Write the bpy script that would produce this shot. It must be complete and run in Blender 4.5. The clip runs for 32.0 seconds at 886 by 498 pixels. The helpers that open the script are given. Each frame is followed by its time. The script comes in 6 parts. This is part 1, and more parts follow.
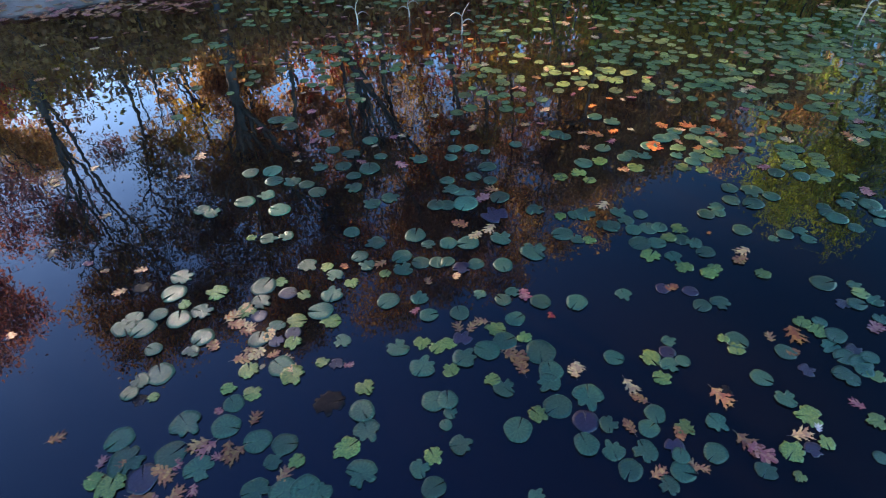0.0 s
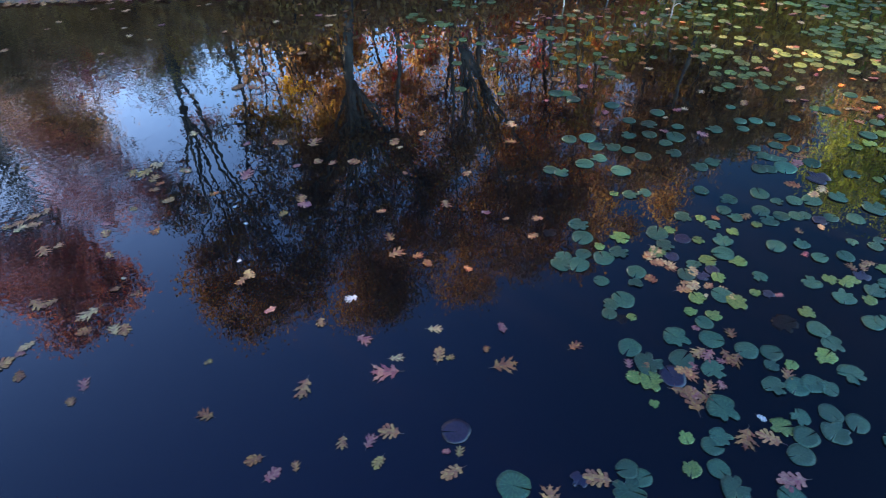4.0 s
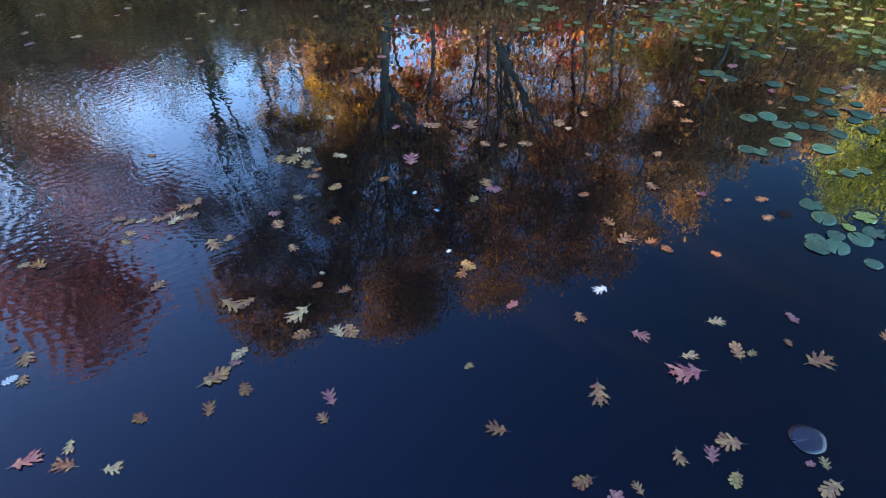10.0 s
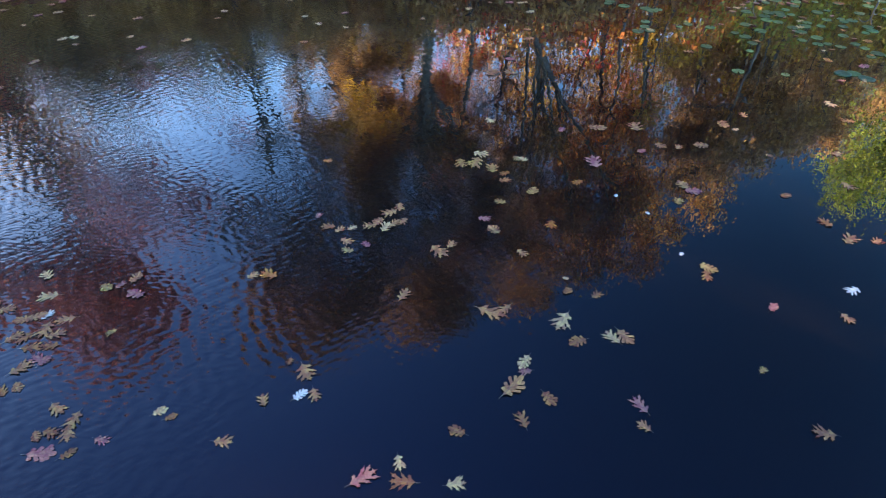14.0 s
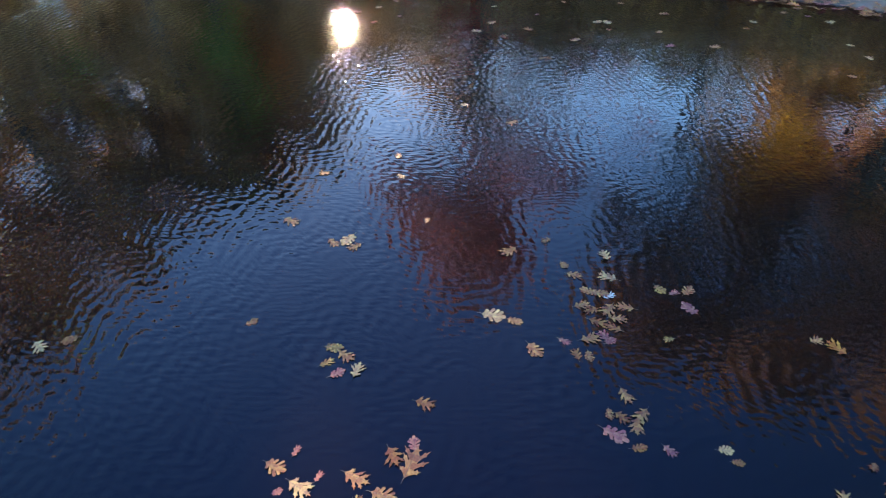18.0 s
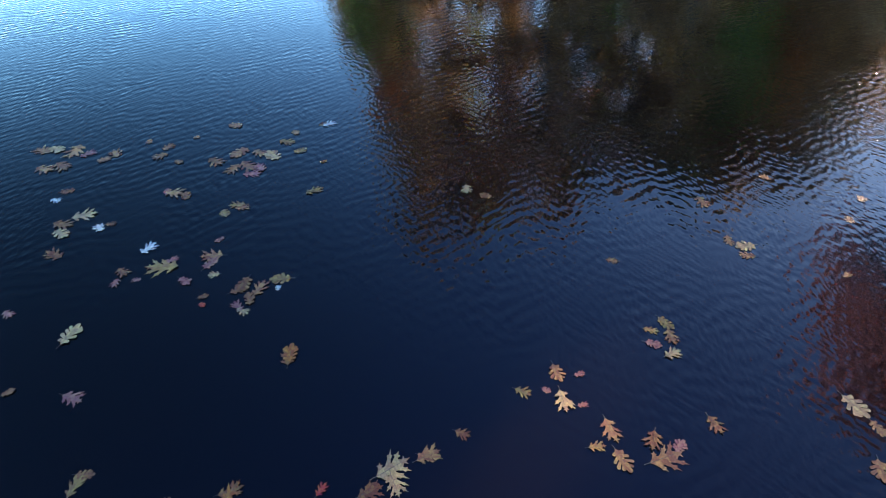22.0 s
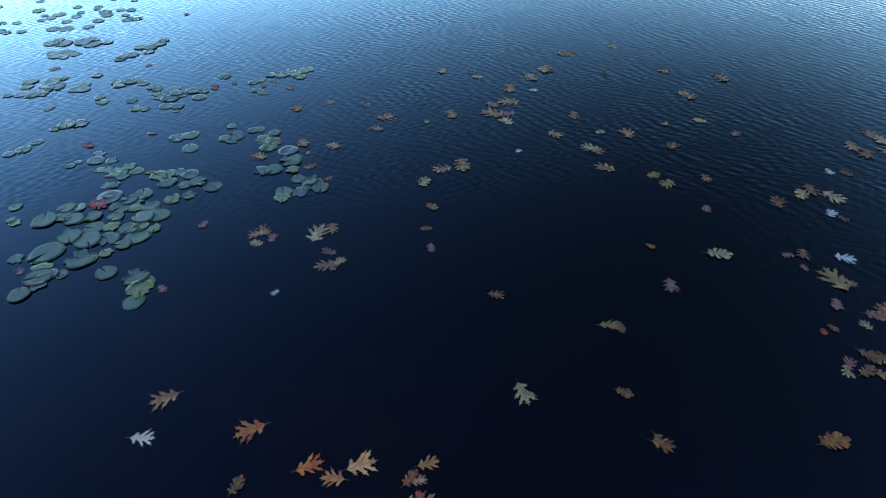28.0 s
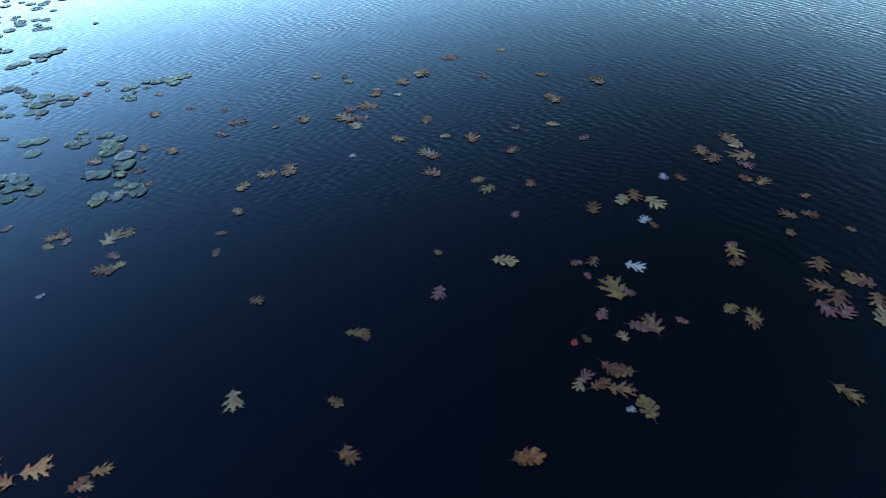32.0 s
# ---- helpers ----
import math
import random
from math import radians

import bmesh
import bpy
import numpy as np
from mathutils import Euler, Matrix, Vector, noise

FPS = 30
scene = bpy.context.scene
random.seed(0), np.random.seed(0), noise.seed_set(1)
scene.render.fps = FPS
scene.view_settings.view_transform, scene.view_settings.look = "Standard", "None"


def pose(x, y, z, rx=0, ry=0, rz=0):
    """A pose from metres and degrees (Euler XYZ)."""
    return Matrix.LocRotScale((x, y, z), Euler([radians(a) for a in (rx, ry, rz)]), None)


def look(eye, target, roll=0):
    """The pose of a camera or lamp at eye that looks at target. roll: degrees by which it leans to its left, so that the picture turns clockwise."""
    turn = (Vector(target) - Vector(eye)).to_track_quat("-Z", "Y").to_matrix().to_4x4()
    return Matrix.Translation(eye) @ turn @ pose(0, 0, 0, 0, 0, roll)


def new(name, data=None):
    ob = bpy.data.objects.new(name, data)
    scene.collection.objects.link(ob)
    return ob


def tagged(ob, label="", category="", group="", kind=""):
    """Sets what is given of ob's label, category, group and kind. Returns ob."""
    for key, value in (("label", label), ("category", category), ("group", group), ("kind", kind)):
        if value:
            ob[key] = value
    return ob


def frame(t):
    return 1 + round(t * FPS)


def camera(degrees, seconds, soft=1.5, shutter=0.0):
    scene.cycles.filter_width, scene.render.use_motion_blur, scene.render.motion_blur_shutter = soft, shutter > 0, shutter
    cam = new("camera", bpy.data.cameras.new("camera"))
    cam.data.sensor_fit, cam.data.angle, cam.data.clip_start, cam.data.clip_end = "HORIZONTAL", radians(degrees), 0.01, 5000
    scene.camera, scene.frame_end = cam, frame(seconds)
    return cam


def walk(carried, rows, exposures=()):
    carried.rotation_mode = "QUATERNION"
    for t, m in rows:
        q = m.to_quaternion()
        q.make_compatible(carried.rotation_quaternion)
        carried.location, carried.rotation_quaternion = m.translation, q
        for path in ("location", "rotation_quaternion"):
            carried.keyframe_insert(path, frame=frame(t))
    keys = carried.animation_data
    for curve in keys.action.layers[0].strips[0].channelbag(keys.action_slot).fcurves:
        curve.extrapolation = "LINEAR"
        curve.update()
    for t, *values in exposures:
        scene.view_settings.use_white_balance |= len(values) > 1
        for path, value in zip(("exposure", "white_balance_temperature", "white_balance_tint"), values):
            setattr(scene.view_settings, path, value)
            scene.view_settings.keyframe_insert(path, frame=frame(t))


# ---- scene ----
cam = camera(75.0, 32.0, soft=1.05, shutter=0.25)
# seconds, place, yaw to the left, pitch, roll
PATH = [
    (0.0, 0.026, 0.024, 2.562, -2.26, -39.36, -2.41),
    (0.5, -0.317, -0.076, 2.605, -1.95, -39.71, -2.22),
    (1.0, -0.633, -0.161, 2.643, -1.60, -39.94, -2.15),
    (1.5, -0.912, -0.236, 2.672, -1.36, -40.01, -2.01),
    (2.0, -1.222, -0.296, 2.713, -1.45, -40.26, -1.56),
    (2.5, -1.562, -0.350, 2.723, -1.93, -40.19, -1.05),
    (3.0, -2.002, -0.403, 2.742, -2.88, -40.19, -0.44),
    (3.5, -2.327, -0.448, 2.792, -1.65, -40.45, -1.68),
    (4.0, -2.816, -0.467, 2.847, -2.02, -40.86, -1.56),
    (4.5, -3.293, -0.476, 2.855, -2.87, -40.78, -1.06),
    (6.5, -4.886, -0.261, 2.687, -6.30, -40.09, 0.84),
    (7.0, -4.905, -0.236, 2.598, -6.01, -39.96, 0.57),
    (7.5, -4.843, -0.210, 2.531, -5.81, -39.93, 0.31),
    (8.0, -4.728, -0.178, 2.460, -5.38, -39.81, -0.11),
    (8.5, -4.620, -0.148, 2.414, -5.01, -39.71, -0.41),
    (9.0, -4.515, -0.122, 2.400, -4.65, -39.81, -0.77),
    (9.5, -4.463, -0.085, 2.400, -4.71, -39.84, -0.75),
    (10.0, -4.499, -0.042, 2.401, -4.87, -39.82, -0.80),
    (10.5, -4.611, 0.003, 2.393, -5.26, -39.83, -0.60),
    (11.0, -4.784, 0.039, 2.378, -5.62, -39.65, -0.56),
    (11.5, -4.961, 0.064, 2.376, -5.74, -39.59, -0.60),
    (12.0, -5.184, 0.082, 2.387, -5.89, -39.63, -0.68),
    (12.5, -5.397, 0.098, 2.396, -6.09, -39.62, -0.69),
    (13.0, -5.655, 0.139, 2.402, -6.73, -39.72, -0.36),
    (13.5, -5.874, 0.177, 2.386, -7.12, -39.61, -0.16),
    (15.5, -6.798, 0.195, 2.462, -2.63, -39.98, -3.03),
    (16.0, -7.106, 0.218, 2.504, 2.90, -40.19, -2.96),
    (16.5, -7.376, 0.230, 2.522, 9.85, -40.16, -1.97),
    (17.0, -7.563, 0.223, 2.533, 17.71, -40.26, -1.56),
    (17.5, -7.657, 0.164, 2.526, 24.35, -40.25, -0.98),
    (18.0, -7.615, 0.081, 2.527, 30.94, -39.98, -2.02),
    (18.5, -7.592, -0.020, 2.527, 35.24, -39.90, -1.68),
    (19.0, -7.580, -0.126, 2.525, 43.37, -39.92, -0.71),
    (19.5, -7.558, -0.160, 2.564, 51.88, -40.65, -0.57),
    (20.0, -7.440, -0.131, 2.530, 61.00, -40.00, -1.00),
    (20.5, -7.420, -0.139, 2.562, 66.19, -40.48, -0.52),
    (21.0, -7.407, -0.115, 2.546, 72.18, -40.70, -0.35),
    (21.5, -7.391, -0.064, 2.516, 76.25, -40.78, -0.67),
    (22.0, -7.345, -0.010, 2.463, 79.70, -40.65, -0.81),
    (22.5, -7.296, -0.020, 2.408, 83.69, -40.66, -0.28),
    (23.0, -7.280, 0.004, 2.370, 92.47, -40.82, -0.05),
    (23.5, -7.246, 0.037, 2.366, 101.69, -40.69, 0.33),
    (24.0, -7.191, 0.102, 2.391, 113.11, -40.67, 0.39),
    (24.5, -7.170, 0.174, 2.428, 123.00, -40.97, 0.20),
    (25.0, -7.131, 0.217, 2.437, 132.05, -41.17, 0.76),
    (25.5, -7.102, 0.271, 2.402, 139.76, -40.85, 1.01),
    (26.0, -7.100, 0.290, 2.348, 149.79, -40.70, 1.37),
    (26.5, -7.149, 0.303, 2.318, 155.95, -40.46, 1.05),
    (28.5, -7.403, 0.228, 2.305, 159.77, -40.39, 0.71),
    (29.0, -7.503, 0.264, 2.304, 160.26, -40.37, 0.41),
    (29.5, -7.621, 0.315, 2.305, 160.85, -40.48, -0.05),
    (30.0, -7.738, 0.400, 2.294, 160.99, -40.24, -0.08),
    (30.5, -7.905, 0.475, 2.290, 161.47, -40.35, -0.40),
    (31.0, -8.135, 0.554, 2.289, 161.75, -40.32, -0.51),
    (31.5, -8.412, 0.629, 2.272, 162.67, -40.05, -1.12),
    (32.0, -8.759, 0.684, 2.271, 163.28, -39.89, -1.27),
]
EXPOSURES = [(0.0, 3.15, 6600, 19), (1.0, 3.3, 6600, 19), (4.0, 3.45, 6700, 19), (9.0, 3.7, 6900, 19), (13.0, 3.85, 6900, 18), (16.0, 3.8, 7000, 14), (19.0, 3.55, 7200, 15), (21.0, 3.2, 7000, 16), (22.0, 3.05, 7000, 17), (24.0, 2.9, 6700, 16), (26.0, 2.55, 7000, 15), (29.0, 2.2, 8000, 20), (32.0, 2.15, 8200, 20)]
walk(cam, [(t, pose(x, y, z, 90 + pitch, 0, yaw) @ pose(0, 0, 0, 0, 0, roll)) for t, x, y, z, yaw, pitch, roll in PATH], EXPOSURES)

# ---- sky and sun ----
SUN_YAW, SUN_UP = 40.0, 18.5
sun_way = Vector((-math.sin(radians(SUN_YAW)) * math.cos(radians(SUN_UP)), math.cos(radians(SUN_YAW)) * math.cos(radians(SUN_UP)), math.sin(radians(SUN_UP))))
world = bpy.data.worlds.new("world")
scene.world = world
world.use_nodes = True
wn = world.node_tree.nodes
sky = wn.new("ShaderNodeTexSky")
sky.sky_type, sky.sun_disc = "NISHITA", False
sky.sun_elevation, sky.sun_rotation = radians(SUN_UP), radians(-SUN_YAW)
sky.air_density, sky.dust_density, sky.ozone_density = 1.0, 0.06, 2.6
deep = wn.new("ShaderNodeHueSaturation")
wl = world.node_tree.links
wl.new(sky.outputs[0], deep.inputs["Color"])


def reckon(op, *values):
    """A chain of sums in the sky's nodes."""
    node = wn.new("ShaderNodeMath")
    node.operation = op
    for socket, value in zip(node.inputs, values):
        if isinstance(value, (int, float)):
            socket.default_value = value
        else:
            wl.new(value, socket)
    return node.outputs[0]


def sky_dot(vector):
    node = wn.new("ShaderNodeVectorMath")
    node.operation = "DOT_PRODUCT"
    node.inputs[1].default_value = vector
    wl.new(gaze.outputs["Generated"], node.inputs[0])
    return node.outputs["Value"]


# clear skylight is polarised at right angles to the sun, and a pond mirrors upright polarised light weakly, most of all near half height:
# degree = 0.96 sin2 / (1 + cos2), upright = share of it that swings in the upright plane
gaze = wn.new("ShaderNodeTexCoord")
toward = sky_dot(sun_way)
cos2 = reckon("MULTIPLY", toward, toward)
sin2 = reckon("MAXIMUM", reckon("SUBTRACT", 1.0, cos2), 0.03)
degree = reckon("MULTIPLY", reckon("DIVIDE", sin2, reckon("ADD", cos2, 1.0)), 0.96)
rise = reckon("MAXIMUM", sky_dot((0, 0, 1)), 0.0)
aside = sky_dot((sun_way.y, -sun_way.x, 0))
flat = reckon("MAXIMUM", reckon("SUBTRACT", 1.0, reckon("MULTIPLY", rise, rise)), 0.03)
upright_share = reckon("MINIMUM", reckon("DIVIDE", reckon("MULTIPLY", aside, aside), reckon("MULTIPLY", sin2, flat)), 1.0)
mirror_swing = reckon("MULTIPLY", reckon("POWER", reckon("SINE", reckon("MULTIPLY", rise, 3.14)), 1.2), reckon("MULTIPLY", degree, reckon("SUBTRACT", 1.0, reckon("MULTIPLY", upright_share, 2.0))))
# stands in for the water's weak mirroring by scaling the sky's own brightness
clear = wn.new("ShaderNodeMix")
clear.data_type, clear.blend_type = "RGBA", "MULTIPLY"
clear.inputs[0].default_value = 1.0
wl.new(deep.outputs[0], clear.inputs[6])
# towards the horizon and the sun the sky is brighter and paler, overhead a deep violet blue
aureole = reckon("POWER", reckon("MAXIMUM", toward, 0.0), 3.0)
low = reckon("POWER", reckon("SUBTRACT", 1.0, rise), 3.0)
wl.new(reckon("MULTIPLY", reckon("ADD", mirror_swing, 1.0), reckon("MULTIPLY", reckon("MULTIPLY_ADD", low, reckon("MULTIPLY_ADD", reckon("MAXIMUM", toward, 0.0), -2.9, 3.2), 1.0), reckon("MULTIPLY_ADD", aureole, 0.2, 1.0))), clear.inputs[7])
wl.new(reckon("MULTIPLY_ADD", rise, 0.050, 0.481), deep.inputs["Hue"])
wl.new(reckon("MULTIPLY_ADD", aureole, -0.12, reckon("MULTIPLY_ADD", rise, 0.10, 1.24)), deep.inputs["Saturation"])
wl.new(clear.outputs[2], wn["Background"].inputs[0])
wn["Background"].inputs[1].default_value = 0.10
sun_data = bpy.data.lights.new("sun", "SUN")
sun_data.energy, sun_data.angle, sun_data.color = 5.0, radians(0.53), (1.0, 0.83, 0.60)
sun = new("sun", sun_data)
sun.matrix_world = look(sun_way * 60, (0, 0, 0))


# ---- materials ----
def material(name):
    m = bpy.data.materials.new(name)
    m.use_nodes = True
    return m, m.node_tree.nodes, m.node_tree.links, m.node_tree.nodes["Principled BSDF"]


def mixed(nodes, links, fac, a, b):
    mix = nodes.new("ShaderNodeMix")
    mix.data_type = "RGBA"
    links.new(fac, mix.inputs[0])
    for socket, value in ((mix.inputs[6], a), (mix.inputs[7], b)):
        if isinstance(value, tuple):
            socket.default_value = (*value, 1)
        else:
            links.new(value, socket)
    return mix.outputs[2]


def noise_at(nodes, links, scale, detail=3.0, coords="Object", rough=0.5):
    tc = nodes.new("ShaderNodeTexCoord")
    n = nodes.new("ShaderNodeTexNoise")
    n.inputs["Scale"].default_value, n.inputs["Detail"].default_value, n.inputs["Roughness"].default_value = scale, detail, rough
    links.new(tc.outputs[coords], n.inputs["Vector"])
    return n


def ramped(nodes, links, value, lo, hi):
    r = nodes.new("ShaderNodeMapRange")
    r.interpolation_type = "SMOOTHSTEP"
    r.inputs["From Min"].default_value, r.inputs["From Max"].default_value = lo, hi
    links.new(value, r.inputs["Value"])
    return r.outputs[0]


def sums(nodes, links, op, a, b):
    m = nodes.new("ShaderNodeMath")
    m.operation = op
    for socket, value in zip(m.inputs, (a, b)):
        if isinstance(value, (int, float)):
            socket.default_value = value
        else:
            links.new(value, socket)
    return m.outputs[0]


def surface(name, dark, light, scale, rough=0.6, bump=0.3, fine=8.0, vary=0.25, translucent=0.0, spots=None, spec=0.5, veins=None):
    """A varied surface: two scales of noise, a change of tone from piece to piece, fine relief; spots: colour and amount of blotches."""
    m, nodes, links, bsdf = material(name)
    big = noise_at(nodes, links, scale, 3)
    small = noise_at(nodes, links, scale * fine, 4)
    col = mixed(nodes, links, ramped(nodes, links, big.outputs[0], 0.32, 0.68), dark, light)
    grain = nodes.new("ShaderNodeHueSaturation")
    links.new(sums(nodes, links, "ADD", sums(nodes, links, "MULTIPLY", small.outputs[0], 0.7), 0.65), grain.inputs["Value"])
    links.new(col, grain.inputs["Color"])
    col = grain.outputs[0]
    if spots:
        blot = noise_at(nodes, links, scale * 2.4, 5, rough=0.7)
        col = mixed(nodes, links, ramped(nodes, links, blot.outputs[0], 0.62 - spots[1], 0.68 - spots[1]), col, spots[0])
    if veins:
        tc = nodes.new("ShaderNodeTexCoord")
        sep = nodes.new("ShaderNodeSeparateXYZ")
        links.new(tc.outputs["Object"], sep.inputs[0])
        turn = sums(nodes, links, "ARCTAN2", sep.outputs["Y"], sep.outputs["X"])
        wave = sums(nodes, links, "COSINE", sums(nodes, links, "MULTIPLY", turn, 17.0), 0.0)
        thin = ramped(nodes, links, sums(nodes, links, "ADD", wave, sums(nodes, links, "MULTIPLY", small.outputs[0], 0.3)), 0.95, 1.25)
        col = mixed(nodes, links, thin, col, veins)
    info = nodes.new("ShaderNodeObjectInfo")
    geo = nodes.new("ShaderNodeNewGeometry")
    mix = sums(nodes, links, "FRACT", sums(nodes, links, "ADD", info.outputs["Random"], geo.outputs["Random Per Island"]), 0.0)
    tone = nodes.new("ShaderNodeHueSaturation")
    links.new(sums(nodes, links, "ADD", sums(nodes, links, "MULTIPLY", mix, 2 * vary), 1 - vary), tone.inputs["Value"])
    links.new(sums(nodes, links, "ADD", sums(nodes, links, "MULTIPLY", mix, 0.03), 0.476), tone.inputs["Hue"])
    links.new(col, tone.inputs["Color"])
    col = tone.outputs[0]
    links.new(col, bsdf.inputs["Base Color"])
    bsdf.inputs["Roughness"].default_value = rough
    bsdf.inputs["Specular IOR Level"].default_value = spec
    b = nodes.new("ShaderNodeBump")
    b.inputs["Strength"].default_value, b.inputs["Distance"].default_value = bump, 0.01
    links.new(small.outputs[0], b.inputs["Height"])
    links.new(b.outputs[0], bsdf.inputs["Normal"])
    if translucent:
        tr = nodes.new("ShaderNodeBsdfTranslucent")
        links.new(col, tr.inputs["Color"])
        mx = nodes.new("ShaderNodeMixShader")
        mx.inputs[0].default_value = translucent
        links.new(bsdf.outputs[0], mx.inputs[1])
        links.new(tr.outputs[0], mx.inputs[2])
        links.new(mx.outputs[0], nodes["Material Output"].inputs["Surface"])
    return m


def pond_water():
    """Dark clear water: a true mirror by its index, with wind ripples that grow towards the open pond."""
    m, nodes, links, bsdf = material("pond_water")
    murk = noise_at(nodes, links, 0.25, 2)
    links.new(mixed(nodes, links, murk.outputs[0], (0.0034, 0.0024, 0.0021), (0.0044, 0.0032, 0.0027)), bsdf.inputs["Base Color"])
    bsdf.inputs["Roughness"].default_value, bsdf.inputs["Specular IOR Level"].default_value = 1.0, 0.0
    tc = nodes.new("ShaderNodeTexCoord")
    sep = nodes.new("ShaderNodeSeparateXYZ")
    links.new(tc.outputs["Object"], sep.inputs[0])
    # where the wind reaches: the open pond to the west and south; the cove with the lily pads lies calm
    gust = noise_at(nodes, links, 0.35, 2)
    west = sums(nodes, links, "ADD", sep.outputs["X"], sums(nodes, links, "MULTIPLY", gust.outputs[0], 3.0))
    minus_y = sums(nodes, links, "MULTIPLY", sep.outputs["Y"], -1.0)
    south = ramped(nodes, links, minus_y, -3.0, 0.5)
    beyond = ramped(nodes, links, minus_y, 2.0, 6.0)
    south = sums(nodes, links, "SUBTRACT", south, sums(nodes, links, "MULTIPLY", beyond, 3.6))
    west = sums(nodes, links, "ADD", west, sums(nodes, links, "MULTIPLY", south, 3.4))
    open_water = ramped(nodes, links, sums(nodes, links, "MULTIPLY", west, -1.0), 3.0, 5.8)
    patch = ramped(nodes, links, noise_at(nodes, links, 0.22, 2).outputs[0], 0.36, 0.62)
    calm = sums(nodes, links, "ADD", sums(nodes, links, "MULTIPLY", patch, 0.75), 0.45)
    breeze = sums(nodes, links, "ADD", sums(nodes, links, "MULTIPLY", open_water, calm), 0.04)
    # a cat's paw of rougher water off the headland
    offs = [sums(nodes, links, "MULTIPLY", sums(nodes, links, "ADD", sep.outputs[axis], shift), 1.0 / reach) for axis, shift, reach in (("X", 10.3, 3.0), ("Y", -4.5, 2.0))]
    far_off = sums(nodes, links, "ADD", *[sums(nodes, links, "MULTIPLY", o, o) for o in offs])
    paw = sums(nodes, links, "SUBTRACT", 1.0, ramped(nodes, links, sums(nodes, links, "ADD", far_off, sums(nodes, links, "MULTIPLY", gust.outputs[0], 0.8)), 0.5, 1.5))
    breeze = sums(nodes, links, "ADD", breeze, sums(nodes, links, "MULTIPLY", paw, 0.9))
    # wind ripples: short wave trains that cross one another with wandering crests, given by their slopes
    slopes = []
    for k, (length, way, steep) in enumerate(((0.086, 24, 0.024), (0.066, 52, 0.018), (0.105, 3, 0.019), (0.055, 100, 0.015), (0.078, 136, 0.018), (0.044, 34, 0.016), (0.031, 76, 0.016), (0.035, 118, 0.016))):
        ux, uy = math.cos(radians(way)), math.sin(radians(way))
        along = nodes.new("ShaderNodeVectorMath")
        along.operation = "DOT_PRODUCT"
        along.inputs[1].default_value = (2 * math.pi / length * ux, 2 * math.pi / length * uy, 0)
        links.new(tc.outputs["Object"], along.inputs[0])
        wander = noise_at(nodes, links, 2.1 + 0.5 * k, 2)
        group = ramped(nodes, links, noise_at(nodes, links, 1.5 + 0.35 * k, 1).outputs[0], 0.32, 0.66)
        crest = sums(nodes, links, "COSINE", sums(nodes, links, "ADD", along.outputs["Value"], sums(nodes, links, "MULTIPLY", wander.outputs[0], 15.0)), 0.0)
        crest = sums(nodes, links, "MULTIPLY", sums(nodes, links, "MULTIPLY", crest, group), steep)
        slopes.append((crest, ux, uy))
    total = []
    heave = noise_at(nodes, links, 7.0, 1)
    lean = nodes.new("ShaderNodeSeparateXYZ")
    links.new(heave.outputs["Color"], lean.inputs[0])
    for axis in (0, 1):
        acc = None
        for crest, ux, uy in slopes:
            term = sums(nodes, links, "MULTIPLY", crest, (ux, uy)[axis])
            acc = term if acc is None else sums(nodes, links, "ADD", acc, term)
        slow = sums(nodes, links, "MULTIPLY", sums(nodes, links, "SUBTRACT", lean.outputs[axis], 0.5), 0.014)
        total.append(sums(nodes, links, "ADD", sums(nodes, links, "MULTIPLY", acc, breeze), slow))
    tilt, upright = nodes.new("ShaderNodeCombineXYZ"), nodes.new("ShaderNodeVectorMath")
    upright.operation = "NORMALIZE"
    links.new(total[0], tilt.inputs[0])
    links.new(total[1], tilt.inputs[1])
    tilt.inputs[2].default_value = 1.0
    links.new(tilt.outputs[0], upright.inputs[0])
    # mirror strength after Fresnel
    mirror = nodes.new("ShaderNodeBsdfGlossy")
    mirror.inputs["Roughness"].default_value = 0.0
    fres = nodes.new("ShaderNodeFresnel")
    fres.inputs["IOR"].default_value = 1.31
    gain = sums(nodes, links, "MULTIPLY", sums(nodes, links, "POWER", fres.outputs[0], 1.3), 3.1)
    both = nodes.new("ShaderNodeMixShader")
    links.new(sums(nodes, links, "MINIMUM", gain, 1.0), both.inputs[0])
    for socket in (mirror.inputs["Normal"], fres.inputs["Normal"]):
        links.new(upright.outputs[0], socket)
    links.new(bsdf.outputs[0], both.inputs[1])
    links.new(mirror.outputs[0], both.inputs[2])
    links.new(both.outputs[0], nodes["Material Output"].inputs["Surface"])
    return m


